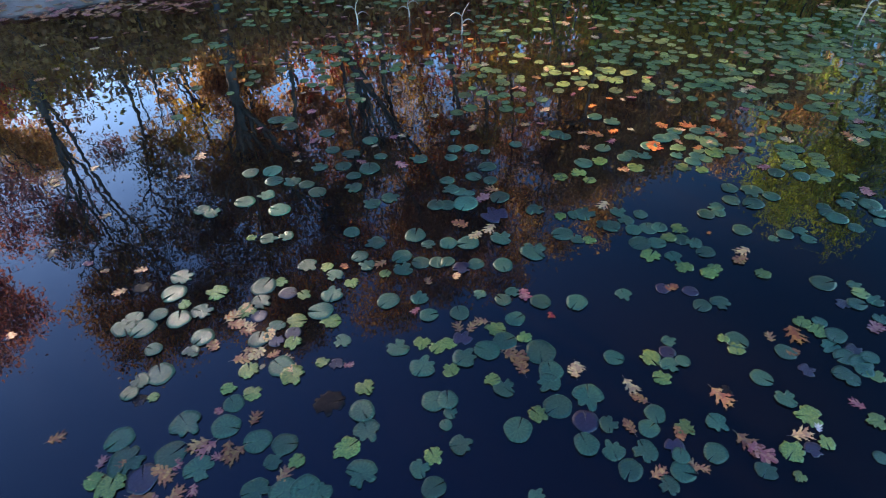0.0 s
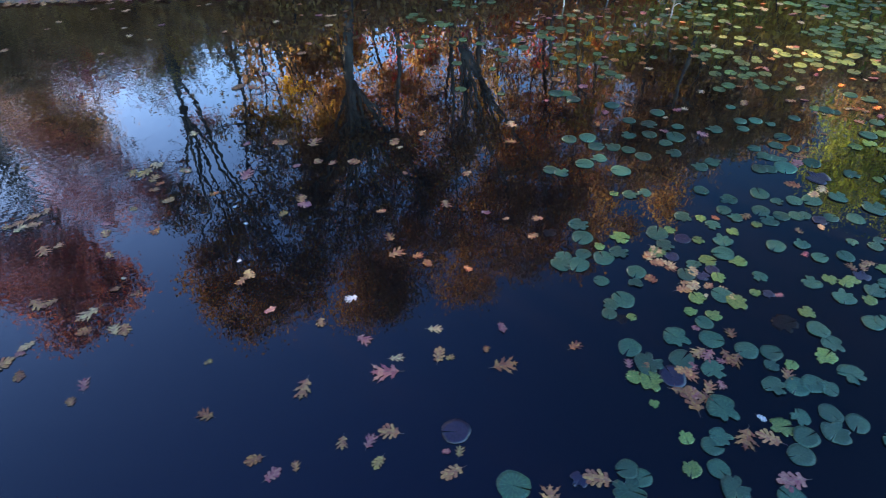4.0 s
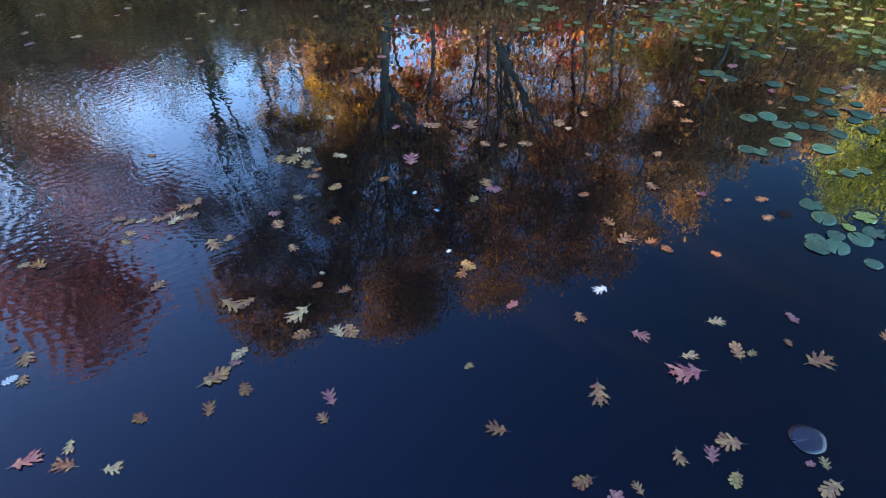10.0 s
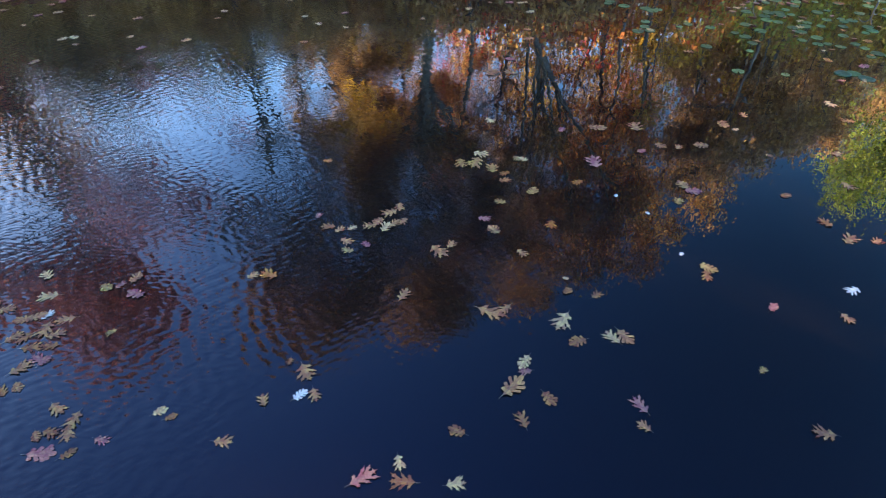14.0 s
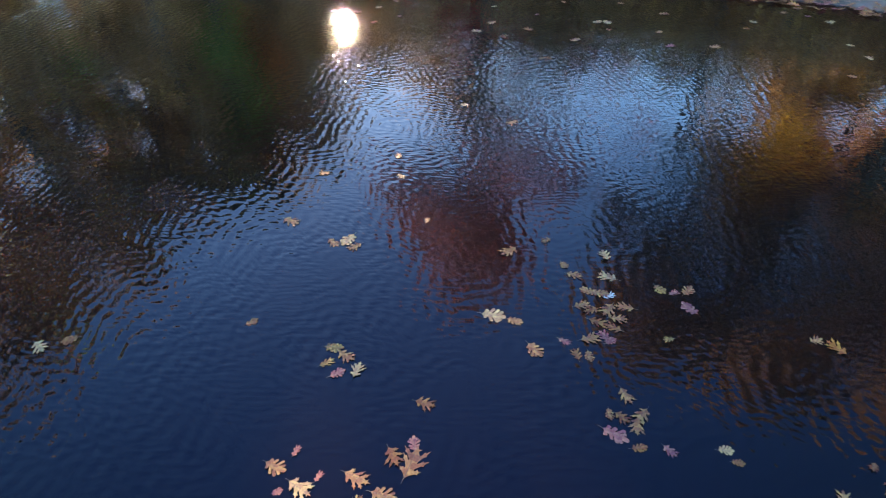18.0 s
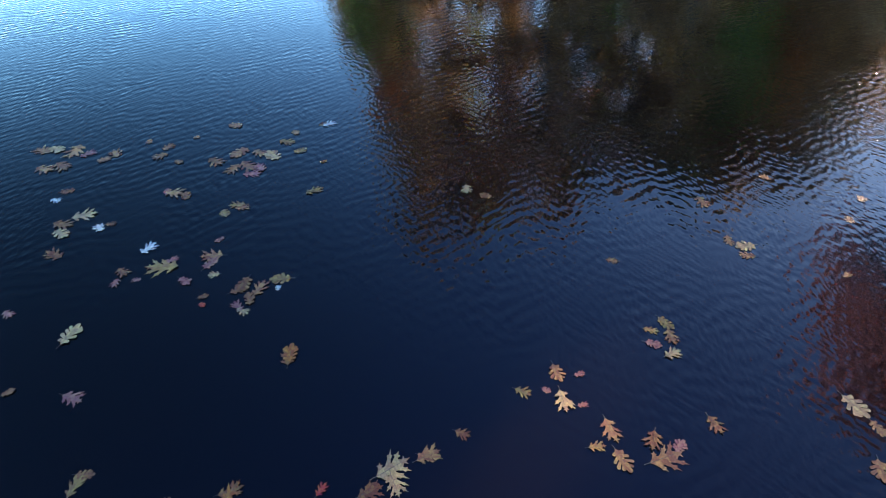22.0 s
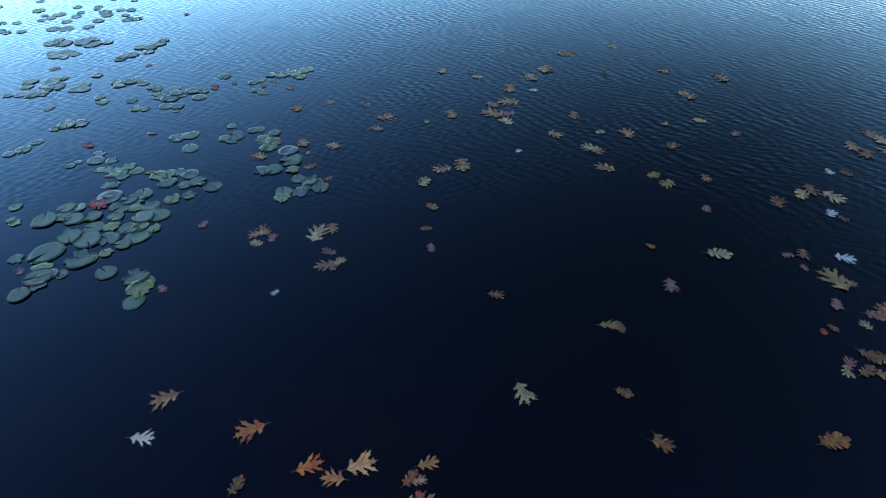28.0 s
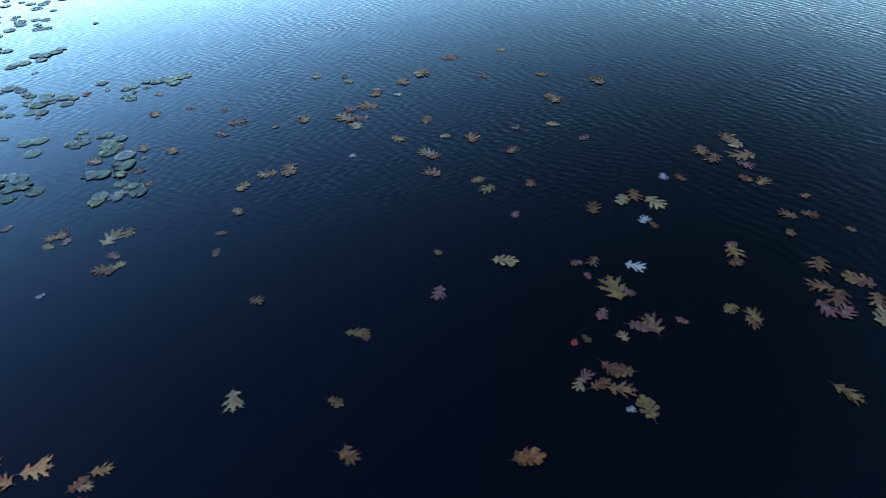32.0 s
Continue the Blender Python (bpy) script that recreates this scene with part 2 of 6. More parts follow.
WATER = pond_water()
SOIL = surface("forest_floor", (0.09, 0.06, 0.04), (0.22, 0.14, 0.09), 1.2, 0.9, 0.8, 12, 0.1)
BARK = surface("oak_bark", (0.035, 0.028, 0.022), (0.10, 0.085, 0.07), 3.0, 0.9, 1.0, 9, 0.25)
PAD = {
    "green": surface("pad_green", (0.014, 0.041, 0.019), (0.032, 0.066, 0.027), 9, 0.42, 0.35, 5, 0.3, 0.06, ((0.060, 0.085, 0.022), 0.02), 0.30, (0.05, 0.11, 0.05)),
    "yellowing": surface("pad_yellowing", (0.078, 0.104, 0.015), (0.175, 0.18, 0.031), 7, 0.35, 0.4, 4, 0.25, 0.10, ((0.03, 0.055, 0.018), 0.10), 0.25, (0.20, 0.24, 0.07)),
    "dusky": surface("pad_dusky", (0.014, 0.009, 0.016), (0.030, 0.018, 0.026), 9, 0.35, 0.25, 7, 0.3, 0.03, None, 0.3),
    "sunken": surface("pad_sunken", (0.005, 0.0035, 0.003), (0.014, 0.009, 0.007), 8, 0.6, 0.3, 7, 0.3, 0.0, None, 0.08),
    "shiny": surface("pad_shiny", (0.017, 0.047, 0.020), (0.037, 0.072, 0.028), 7, 0.34, 0.3, 7, 0.3, 0.10, ((0.06, 0.06, 0.022), 0.03), 0.40),
    # far pads: sunlight is put into these two brighter colours
    "golden": surface("pad_sunlit_yellow", (0.117, 0.117, 0.020), (0.218, 0.203, 0.039), 9, 0.5, 0.3, 7, 0.35, 0.1, ((0.05, 0.06, 0.02), 0.08), 0.25),
    "light": surface("pad_sunlit_green", (0.055, 0.078, 0.020), (0.117, 0.133, 0.031), 9, 0.5, 0.3, 7, 0.3, 0.1, ((0.05, 0.05, 0.02), 0.06), 0.25),
}
LEAF = {
    "tan": surface("leaf_tan", (0.30, 0.105, 0.028), (0.48, 0.19, 0.055), 14, 0.5, 0.4, 6, 0.3, 0.15, None, 0.25),
    "brown": surface("leaf_brown", (0.21, 0.064, 0.015), (0.35, 0.12, 0.03), 14, 0.5, 0.4, 6, 0.3, 0.15, None, 0.25),
    "rose": surface("leaf_rose", (0.27, 0.075, 0.045), (0.42, 0.14, 0.085), 14, 0.5, 0.4, 6, 0.25, 0.15, None, 0.25),
    "yellow": surface("leaf_yellow", (0.28, 0.122, 0.024), (0.42, 0.205, 0.050), 14, 0.5, 0.4, 6, 0.25, 0.15, None, 0.25),
    "orange": surface("leaf_orange", (0.34, 0.095, 0.012), (0.53, 0.165, 0.025), 14, 0.5, 0.4, 6, 0.25, 0.15, None, 0.25),
    "red": surface("leaf_red", (0.437, 0.055, 0.013), (0.62, 0.1, 0.025), 14, 0.6, 0.4, 6, 0.2, 0.15, None, 0.3),
    "pale": surface("leaf_pale", (0.43, 0.215, 0.068), (0.62, 0.34, 0.12), 14, 0.5, 0.4, 6, 0.25, 0.15, None, 0.25),
    "sunken": surface("leaf_sunken", (0.1, 0.04, 0.015), (0.2, 0.08, 0.03), 14, 0.8, 0.2, 6, 0.35, 0.0, None, 0.1),
    "white": surface("leaf_white", (0.48, 0.37, 0.26), (0.64, 0.51, 0.37), 14, 0.55, 0.3, 6, 0.1, 0.1, None, 0.4),
}
# paler than the pads, to put glints along their raised edges into the colour
PAD_RIM = surface("pad_rim_glint", (0.05, 0.085, 0.045), (0.11, 0.14, 0.07), 12, 0.12, 0.3, 4, 0.3, 0.0, None, 0.6)
STALK = surface("leaf_stalk", (0.10, 0.05, 0.025), (0.20, 0.11, 0.05), 20, 0.6, 0.3, 5, 0.2)
CROWN = {
    "rust": surface("crown_rust", (0.30, 0.18, 0.07), (0.54, 0.34, 0.12), 0.5, 0.6, 0.2, 6, 0.4, 0.65),
    "brown": surface("crown_brown", (0.24, 0.15, 0.06), (0.46, 0.29, 0.11), 0.5, 0.6, 0.2, 6, 0.4, 0.65),
    "maroon": surface("crown_maroon", (0.42, 0.165, 0.125), (0.62, 0.29, 0.22), 0.5, 0.6, 0.2, 6, 0.4, 0.65),
    "gold": surface("crown_gold", (0.36, 0.22, 0.03), (0.62, 0.42, 0.06), 0.5, 0.6, 0.2, 6, 0.35, 0.65),
    "orange": surface("crown_orange", (0.34, 0.12, 0.025), (0.56, 0.24, 0.05), 0.5, 0.6, 0.2, 6, 0.35, 0.65),
    "red": surface("crown_red", (0.391, 0.057, 0.034), (0.632, 0.127, 0.069), 0.5, 0.6, 0.2, 6, 0.35, 0.65),
    "oak": surface("crown_oak", (0.25, 0.130, 0.040), (0.43, 0.245, 0.075), 0.5, 0.6, 0.2, 6, 0.4, 0.62),
    "lime": surface("crown_lime", (0.26, 0.26, 0.04), (0.50, 0.46, 0.07), 0.5, 0.6, 0.2, 6, 0.35, 0.65),
    "green": surface("crown_green", (0.121, 0.191, 0.026), (0.345, 0.414, 0.069), 0.4, 0.6, 0.2, 6, 0.35, 0.65),
}


# ---- mesh helpers ----
def mesh_of(name, verts, faces, mat, smooth=False):
    me = bpy.data.meshes.new(name)
    me.from_pydata([tuple(v) for v in verts], [], faces)
    me.materials.append(mat)
    if smooth:
        me.polygons.foreach_set("use_smooth", [True] * len(faces))
    me.update()
    return me


def part(name, me, parent, label=""):
    ob = new(name, me)
    ob.parent = parent
    if label:
        tagged(ob, label)
    return ob


def leaf_cloud(name, places, sizes, mat, rng):
    """Many small bent leaves, each a folded pair of triangles with its own turn."""
    n = len(places)
    a = rng.normal(size=(n, 3))
    a /= np.linalg.norm(a, axis=1)[:, None]
    b = np.cross(a, rng.normal(size=(n, 3)))
    b /= np.linalg.norm(b, axis=1)[:, None]
    c = np.cross(a, b)
    s = sizes[:, None]
    pts = np.stack([places - a * s, places + b * s * 0.5 + c * s * 0.15, places + a * s, places - b * s * 0.5 + c * s * 0.15], 1).reshape(-1, 3)
    me = bpy.data.meshes.new(name)
    me.vertices.add(4 * n)
    me.vertices.foreach_set("co", pts.astype(np.float32).ravel())
    k = np.arange(n)[:, None] * 4
    idx = np.concatenate([k + [0, 1, 2], k + [0, 2, 3]], 1).ravel()
    me.loops.add(6 * n)
    me.loops.foreach_set("vertex_index", idx.astype(np.int32))
    me.polygons.add(2 * n)
    me.polygons.foreach_set("loop_start", np.arange(0, 6 * n, 3, dtype=np.int32))
    me.materials.append(mat)
    me.update(calc_edges=True)
    return me


def tube(path, radii, sides=7):
    """Rings along a path of points: verts and faces of a tapered, closed limb."""
    verts, faces = [], []
    for i, (p, r) in enumerate(zip(path, radii)):
        way = (path[min(i + 1, len(path) - 1)] - path[max(i - 1, 0)]).normalized()
        side = way.cross(Vector((0.31, 0.95, 0.02))).normalized()
        up = way.cross(side)
        for k in range(sides):
            u = 2 * math.pi * k / sides
            verts.append(p + (side * math.cos(u) + up * math.sin(u)) * r)
    for i in range(len(path) - 1):
        for k in range(sides):
            a, b = i * sides + k, i * sides + (k + 1) % sides
            faces.append((a, b, b + sides, a + sides))
    faces.append(tuple(range(sides))[::-1])
    faces.append(tuple(range(len(verts) - sides, len(verts))))
    return verts, faces


def joined(pieces):
    verts, faces = [], []
    for v, f in pieces:
        n = len(verts)
        verts += v
        faces += [tuple(i + n for i in face) for face in f]
    return verts, faces


def bough(rnd, start, way, length, droop, steps=6):
    pts, p, d = [start.copy()], start.copy(), way.normalized()
    for _ in range(steps):
        d = (d + Vector((rnd.gauss(0, 0.22), rnd.gauss(0, 0.22), rnd.gauss(0.03, 0.18) - droop))).normalized()
        p = p + d * (length / steps)
        pts.append(p.copy())
    return pts


# ---- ground and water ----
SHORE = [(-13, 9.5), (-9.5, 9.15), (-6, 9.2), (-4, 9.9), (0, 11.6), (5, 12.6), (10, 12.4), (15, 10), (19, 3), (27, -15), (38, -55), (5, -88), (-50, -80), (-78, -35), (-62, -4), (-26, 1.2), (-22.5, 5), (-20, 9.5), (-16.5, 10.4)]


def shore_distance(x, y):
    """Metres from the shoreline, negative over the pond."""
    best, inside = 1e9, False
    for (ax, ay), (bx, by) in zip(SHORE, SHORE[1:] + SHORE[:1]):
        t = max(0, min(1, ((x - ax) * (bx - ax) + (y - ay) * (by - ay)) / ((bx - ax) ** 2 + (by - ay) ** 2)))
        best = min(best, math.hypot(x - ax - t * (bx - ax), y - ay - t * (by - ay)))
        if (ay > y) != (by > y) and x < (bx - ax) * (y - ay) / (by - ay) + ax:
            inside = not inside
    return -best if inside else best


def ground_height(x, y):
    d = shore_distance(x, y) + 0.35 * noise.noise((x * 0.6, y * 0.6, 0))
    h = max(-0.7, d * 0.35) if d < 0 else 0.28 * min(d, 0.8) + 0.05 * min(max(d - 0.8, 0), 30)
    return h + 0.10 * noise.noise((x * 0.35, y * 0.35, 3)) * min(1, max(0, d + 0.3))


def spread(near, lo, hi, step):
    """Grid lines: fine near the bank, ever wider to the horizon."""
    out = list(np.arange(lo, hi, step))
    while out[-1] < 900:
        out.append(out[-1] + max(step, 0.22 * (out[-1] - hi + 4)))
    while out[0] > -900:
        out.insert(0, out[0] - max(step, 0.22 * (lo - out[0] + 4)))
    return out


gx, gy = spread(0, -24, 18, 0.6), spread(0, -2, 16, 0.45)
verts = [(x, y, ground_height(x, y)) for y in gy for x in gx]
faces = [(j * len(gx) + i, j * len(gx) + i + 1, (j + 1) * len(gx) + i + 1, (j + 1) * len(gx) + i) for j in range(len(gy) - 1) for i in range(len(gx) - 1)]
tagged(new("ground", mesh_of("ground", verts, faces, SOIL, True)), "brown forest floor strewn with fallen leaves round the pond", "ground", kind="structure")
tagged(new("water", mesh_of("water", [(-110, -110, 0), (60, -110, 0), (60, 30, 0), (-110, 30, 0)], [(0, 1, 2, 3)], WATER)), "dark pond water mirroring autumn trees and blue sky", "water", kind="structure")

# ---- trees ----
def tree(x, y, height, spread_r, bare, color, leaves, seed, lean=(0, 0), thick=0.2, leaf=0.075, label="", limbs=8, loose=0.0):
    """A leafy tree: tapered trunk, limbs with their side branches, and a loose crown of single leaves round the branch ends."""
    rnd, rng = random.Random(seed), np.random.default_rng(seed)
    if x > -16 and y < 23:
        leaves, leaf = int(leaves * 1.7), leaf * 0.77
    root = tagged(new("oak_tree" if color in ("rust", "brown", "maroon") else "autumn_tree"), label, "tree", "trees along the bank")
    root.location = (x, y, ground_height(x, y) - 0.05)
    n, top = 14, height * 0.86
    trunk, radii = [], []
    sway = (rnd.uniform(0, 6), rnd.uniform(0, 6))
    for i in range(n + 1):
        u = i / n
        trunk.append(Vector((lean[0] * u ** 1.5 + 0.42 * math.sin(sway[0] + 5 * u) * u + 0.13 * math.sin(sway[1] + 13 * u), lean[1] * u ** 1.5 + 0.4 * math.sin(sway[1] + 5 * u) * u, top * u)))
        radii.append(thick * (1.25 if i == 0 else 1 - 0.82 * u))
    part("trunk", mesh_of("trunk", *tube(trunk, radii, 9), BARK, True), root)
    ends = []
    for k in range(limbs):
        u = bare / top + (1 - bare / top) * (k + rnd.random()) / limbs * 0.97
        i = min(int(u * n), n - 1)
        start = trunk[i].lerp(trunk[i + 1], u * n - i)
        ang = k * 2.4 + rnd.uniform(-0.5, 0.5)
        reach = spread_r * (1.0 - 0.45 * max(0, u - 0.5) / 0.5) * rnd.uniform(0.75, 1.1)
        pts = bough(rnd, start, Vector((math.cos(ang), math.sin(ang), rnd.uniform(0.35, 0.9))), reach, 0.02)
        r0 = thick * (1 - 0.65 * u) * 0.8
        pieces = [tube(pts, [r0 * (1 - 0.8 * j / 6) for j in range(7)], 6)]
        for j in range(2, 7):
            for _ in range(2):
                d = Vector((rnd.gauss(0, 1), rnd.gauss(0, 1), rnd.gauss(0.35, 0.6)))
                sub = bough(rnd, pts[j], d, reach * rnd.uniform(0.3, 0.55), 0.03, 4)
                pieces.append(tube(sub, [r0 * 0.35 * (1 - 0.75 * q / 4) for q in range(5)], 4))
                ends += sub[1:]
        ends += pts[3:]
        part("limb", mesh_of("limb", *joined(pieces), BARK, True), root)
    e = np.array([tuple(p) for p in ends])
    pick = rng.integers(0, len(e), leaves)
    places = e[pick] + rng.normal(size=(leaves, 3)) * (loose or 0.16 + 0.05 * spread_r) * np.array([1, 1, 0.8])
    part("crown", leaf_cloud("crown", places, rng.uniform(0.6, 1.2, leaves) * leaf, CROWN[color], rng), root)
    return root


def shrub(x, y, height, wide, color, leaves, seed, label="", leaf=0.09):
    """A low leafy bush: many stems from one foot, leaves all over them."""
    rnd, rng = random.Random(seed), np.random.default_rng(seed)
    root = tagged(new("shrub"), label, "shrub", "understorey shrubs")
    root.location = (x, y, ground_height(x, y) - 0.05)
    ends = []
    for k in range(9):
        ang = k * 0.7 + rnd.uniform(-0.2, 0.2)
        out = wide / height * rnd.uniform(0.3, 1.1)
        pts = bough(rnd, Vector((0.15 * math.cos(ang), 0.15 * math.sin(ang), 0)), Vector((out * math.cos(ang), out * math.sin(ang), 1)), height * rnd.uniform(0.75, 1.05), 0.0, 8)
        part("stem", mesh_of("stem", *tube(pts, [0.04 * (1 - 0.8 * j / 8) for j in range(9)], 5), BARK, True), root)
        ends += pts[1:]
    e = np.array([tuple(p) for p in ends])
    places = e[rng.integers(0, len(e), leaves)] + rng.normal(size=(leaves, 3)) * (0.14 + 0.12 * wide) * np.array([1, 1, 0.7])
    places[:, 2] = np.abs(places[:, 2])
    part("foliage", leaf_cloud("foliage", places, rng.uniform(0.6, 1.2, leaves) * leaf, CROWN[color], rng), root)
    return root


def oak(x, y, fork, thick, lobes, color, leaves, leaf, seed, label):
    """A spreading oak: a trunk that forks, one long limb with side branches into each rounded mass (east, north, height, radius) of the crown."""
    rnd, rng = random.Random(seed), np.random.default_rng(seed)
    root = tagged(new("oak_tree"), label, "tree", "trees along the bank")
    root.location = (x, y, ground_height(x, y) - 0.05)
    base = root.location
    top = sum((Vector(q[:3]) for q in lobes), Vector()) / len(lobes) - base
    stem = [Vector((top.x * 0.5 * u * u + 0.10 * math.sin(5 * u + seed), top.y * 0.5 * u * u + 0.08 * math.sin(4 * u), fork * u)) for u in (0, 0.06, 0.2, 0.4, 0.6, 0.8, 1.0)]
    part("trunk", mesh_of("trunk", *tube(stem, [thick * f for f in (1.5, 1.15, 1.0, 0.93, 0.86, 0.8, 0.7)], 10), BARK, True), root)
    places = []
    for lx, ly, lz, r in lobes:
        goal = Vector((lx, ly, lz)) - base
        start = stem[4 + rnd.randrange(3)]
        bend = Vector((rnd.gauss(0, 0.3), rnd.gauss(0, 0.3), 0.25 * (goal - start).length * rnd.uniform(-0.2, 0.5)))
        pts = []
        for j in range(9):
            u = j / 8
            pts.append(start.lerp(goal, u) + bend * math.sin(math.pi * u) * 0.5 + Vector((rnd.gauss(0, 0.07), rnd.gauss(0, 0.07), rnd.gauss(0, 0.05))) * (1 if 0 < j else 0))
        r0 = thick * 0.42
        pieces = [tube(pts, [r0 * (1 - 0.085 * j) for j in range(9)], 7)]
        for j in range(3, 9):
            for _ in range(2 + (j > 5)):
                d = (pts[j] - pts[j - 1]).normalized() + Vector((rnd.gauss(0, 0.75), rnd.gauss(0, 0.75), rnd.gauss(0.1, 0.6)))
                sub = bough(rnd, pts[j], d, r * rnd.uniform(0.6, 1.1), 0.02, 5)
                pieces.append(tube(sub, [r0 * 0.30 * (1 - 0.15 * q) for q in range(6)], 4))
                for q in (2, 4):
                    d2 = Vector((rnd.gauss(0, 1), rnd.gauss(0, 1), rnd.gauss(0.2, 0.7)))
                    pieces.append(tube(bough(rnd, sub[q], d2, r * rnd.uniform(0.25, 0.5), 0.02, 3), [r0 * 0.12 * (1 - 0.25 * w) for w in range(4)], 3))
        part("limb", mesh_of("limb", *joined(pieces), BARK, True), root)
        # leaves hang in small clumps, thickest near the outside of the mass
        clumps = rng.normal(size=(46, 3))
        clumps *= (r * rng.uniform(0.25, 0.95, 46) ** 0.6 / np.linalg.norm(clumps, axis=1))[:, None]
        n = int(leaves * r * r)
        places.append(np.array(goal) + clumps[rng.integers(0, 46, n)] * [1, 1, 0.85] + rng.normal(size=(n, 3)) * 0.17 * r)
    places = np.concatenate(places)
    part("crown", leaf_cloud("crown", places, rng.uniform(0.6, 1.2, len(places)) * leaf, CROWN[color], rng), root)
    return root


oak(-9.0, 13.6, 3.2, 0.12, [(-8.6, 12.6, 10.6, 1.4), (-9.5, 13.0, 9.3, 1.2), (-7.4, 12.9, 9.2, 1.3), (-8.3, 13.2, 7.9, 1.0), (-9.9, 13.6, 7.2, 0.8), (-6.9, 13.4, 10.4, 1.1)], "oak", 3700, 0.05, 12, "forked oak with thin dull brown leaves on the bank")
oak(-4.6, 14.7, 4.4, 0.16, [(-5.2, 14.4, 12.1, 1.5), (-5.9, 14.6, 9.8, 1.4), (-3.8, 14.4, 10.5, 1.5), (-2.5, 14.6, 8.9, 1.3), (-4.4, 14.8, 8.2, 1.1), (-6.6, 14.4, 8.0, 1.0), (-4.5, 14.0, 11.2, 1.3), (-4.8, 14.9, 6.0, 0.9), (-6.1, 15.5, 7.2, 0.9), (-3.6, 14.9, 6.3, 0.8), (-4.8, 15.5, 5.1, 0.6), (-6.5, 14.9, 8.0, 0.8), (-2.7, 15.5, 8.1, 0.9)], "oak", 3600, 0.05, 13, "tall spreading oak with dull brown leaves")
oak(-2.2, 15.4, 4.0, 0.12, [(-1.3, 15.0, 11.7, 1.4), (0.6, 15.0, 10.8, 1.3), (2.3, 15.0, 10.6, 1.2), (0.0, 15.2, 8.8, 1.0), (1.9, 15.2, 8.8, 0.9), (-1.2, 15.4, 9.8, 1.1), (-1.1, 15.3, 6.1, 0.8), (0.1, 15.9, 7.4, 0.8), (-1.9, 15.3, 7.0, 0.8), (1.1, 15.9, 9.8, 1.0)], "oak", 3600, 0.05, 14, "wide oak with dull brown leaves leaning along the bank")
oak(-14.6, 14.4, 4.5, 0.15, [(-15.2, 13.5, 11.8, 1.1), (-16.4, 14.5, 11.0, 1.3), (-13.9, 13.5, 10.5, 1.5), (-16.6, 14.5, 9.4, 1.6), (-14.2, 13.5, 8.4, 1.2), (-13.5, 14.5, 11.0, 1.0), (-14.6, 14.5, 10.0, 1.1), (-17.5, 13.5, 8.6, 0.9)], "maroon", 1700, 0.065, 11, "oak with dark maroon leaves on the bank")
oak(-14.6, 18.2, 4.5, 0.09, [(-12.1, 17.5, 8.8, 1.0), (-13.8, 18.5, 9.3, 1.3), (-14.7, 17.5, 8.1, 1.5), (-16.4, 18.5, 8.2, 1.2), (-16.6, 17.5, 7.0, 1.0), (-13.5, 18.5, 10.6, 1.0), (-15.7, 17.5, 9.3, 1.2), (-10.8, 18.5, 7.2, 0.7), (-14.6, 17.5, 9.9, 1.0)], "maroon", 1050, 0.065, 31, "twiggy oak with sparse purplish brown leaves")
oak(-7.6, 16.7, 2.6, 0.09, [(-7.8, 16.2, 6.2, 0.8), (-8.3, 16.8, 6.0, 0.6), (-7.0, 16.2, 5.7, 0.7), (-6.5, 16.8, 7.3, 0.9), (-6.6, 16.2, 5.0, 0.6), (-5.7, 16.8, 6.3, 0.7)], "gold", 1500, 0.065, 18, "young tree with golden yellow leaves")
oak(-6.2, 20.4, 2.0, 0.09, [(-6.7, 19.6, 5.8, 0.9), (-7.2, 20.4, 4.5, 0.8), (-5.6, 19.6, 4.8, 0.9), (-8.3, 20.4, 4.4, 0.8), (-5.1, 19.6, 3.9, 0.8), (-9.0, 20.4, 6.2, 0.4), (-7.0, 20.0, 5.4, 0.8), (-5.4, 20.0, 5.2, 0.9), (-6.0, 20.0, 6.9, 0.9), (-3.9, 20.0, 6.6, 0.9), (-2.6, 20.0, 5.5, 0.6)], "rust", 2500, 0.075, 37, "young oak with rust brown leaves behind the bank")
tree(-6.6, 21.0, 11.5, 2.6, 6.2, "rust", 10000, 26, (0, 0), 0.10, 0.085, "slender oak with rust brown leaves behind the bank", limbs=9)
tree(-4.4, 20.6, 11.0, 3.0, 5.0, "orange", 3600, 27, (0.3, 0), 0.09, 0.085, "slender tree with orange leaves behind the bank", limbs=9)
tree(4.6, 17.6, 13.2, 2.2, 5.6, "brown", 5000, 28, (0.2, 0), 0.09, 0.085, "thin tall tree with few brown leaves", limbs=9)
tree(6.6, 18.4, 13.0, 2.2, 5.0, "rust", 5000, 29, (-0.2, 0), 0.09, 0.085, "thin tall tree with few rust brown leaves", limbs=9)
tree(1.2, 17.5, 11.5, 1.6, 7.0, "brown", 2500, 23, (0, 0), 0.10, label="thin bare tree with few brown leaves", limbs=7)
tree(-0.9, 17.2, 12.0, 1.6, 7.4, "brown", 2500, 24, (0.3, 0), 0.10, label="thin bare tree with few brown leaves", limbs=7)
tree(3.6, 18.2, 11.0, 1.6, 7.0, "rust", 2500, 25, (-0.3, 0), 0.10, label="thin bare tree with few rust brown leaves", limbs=7)
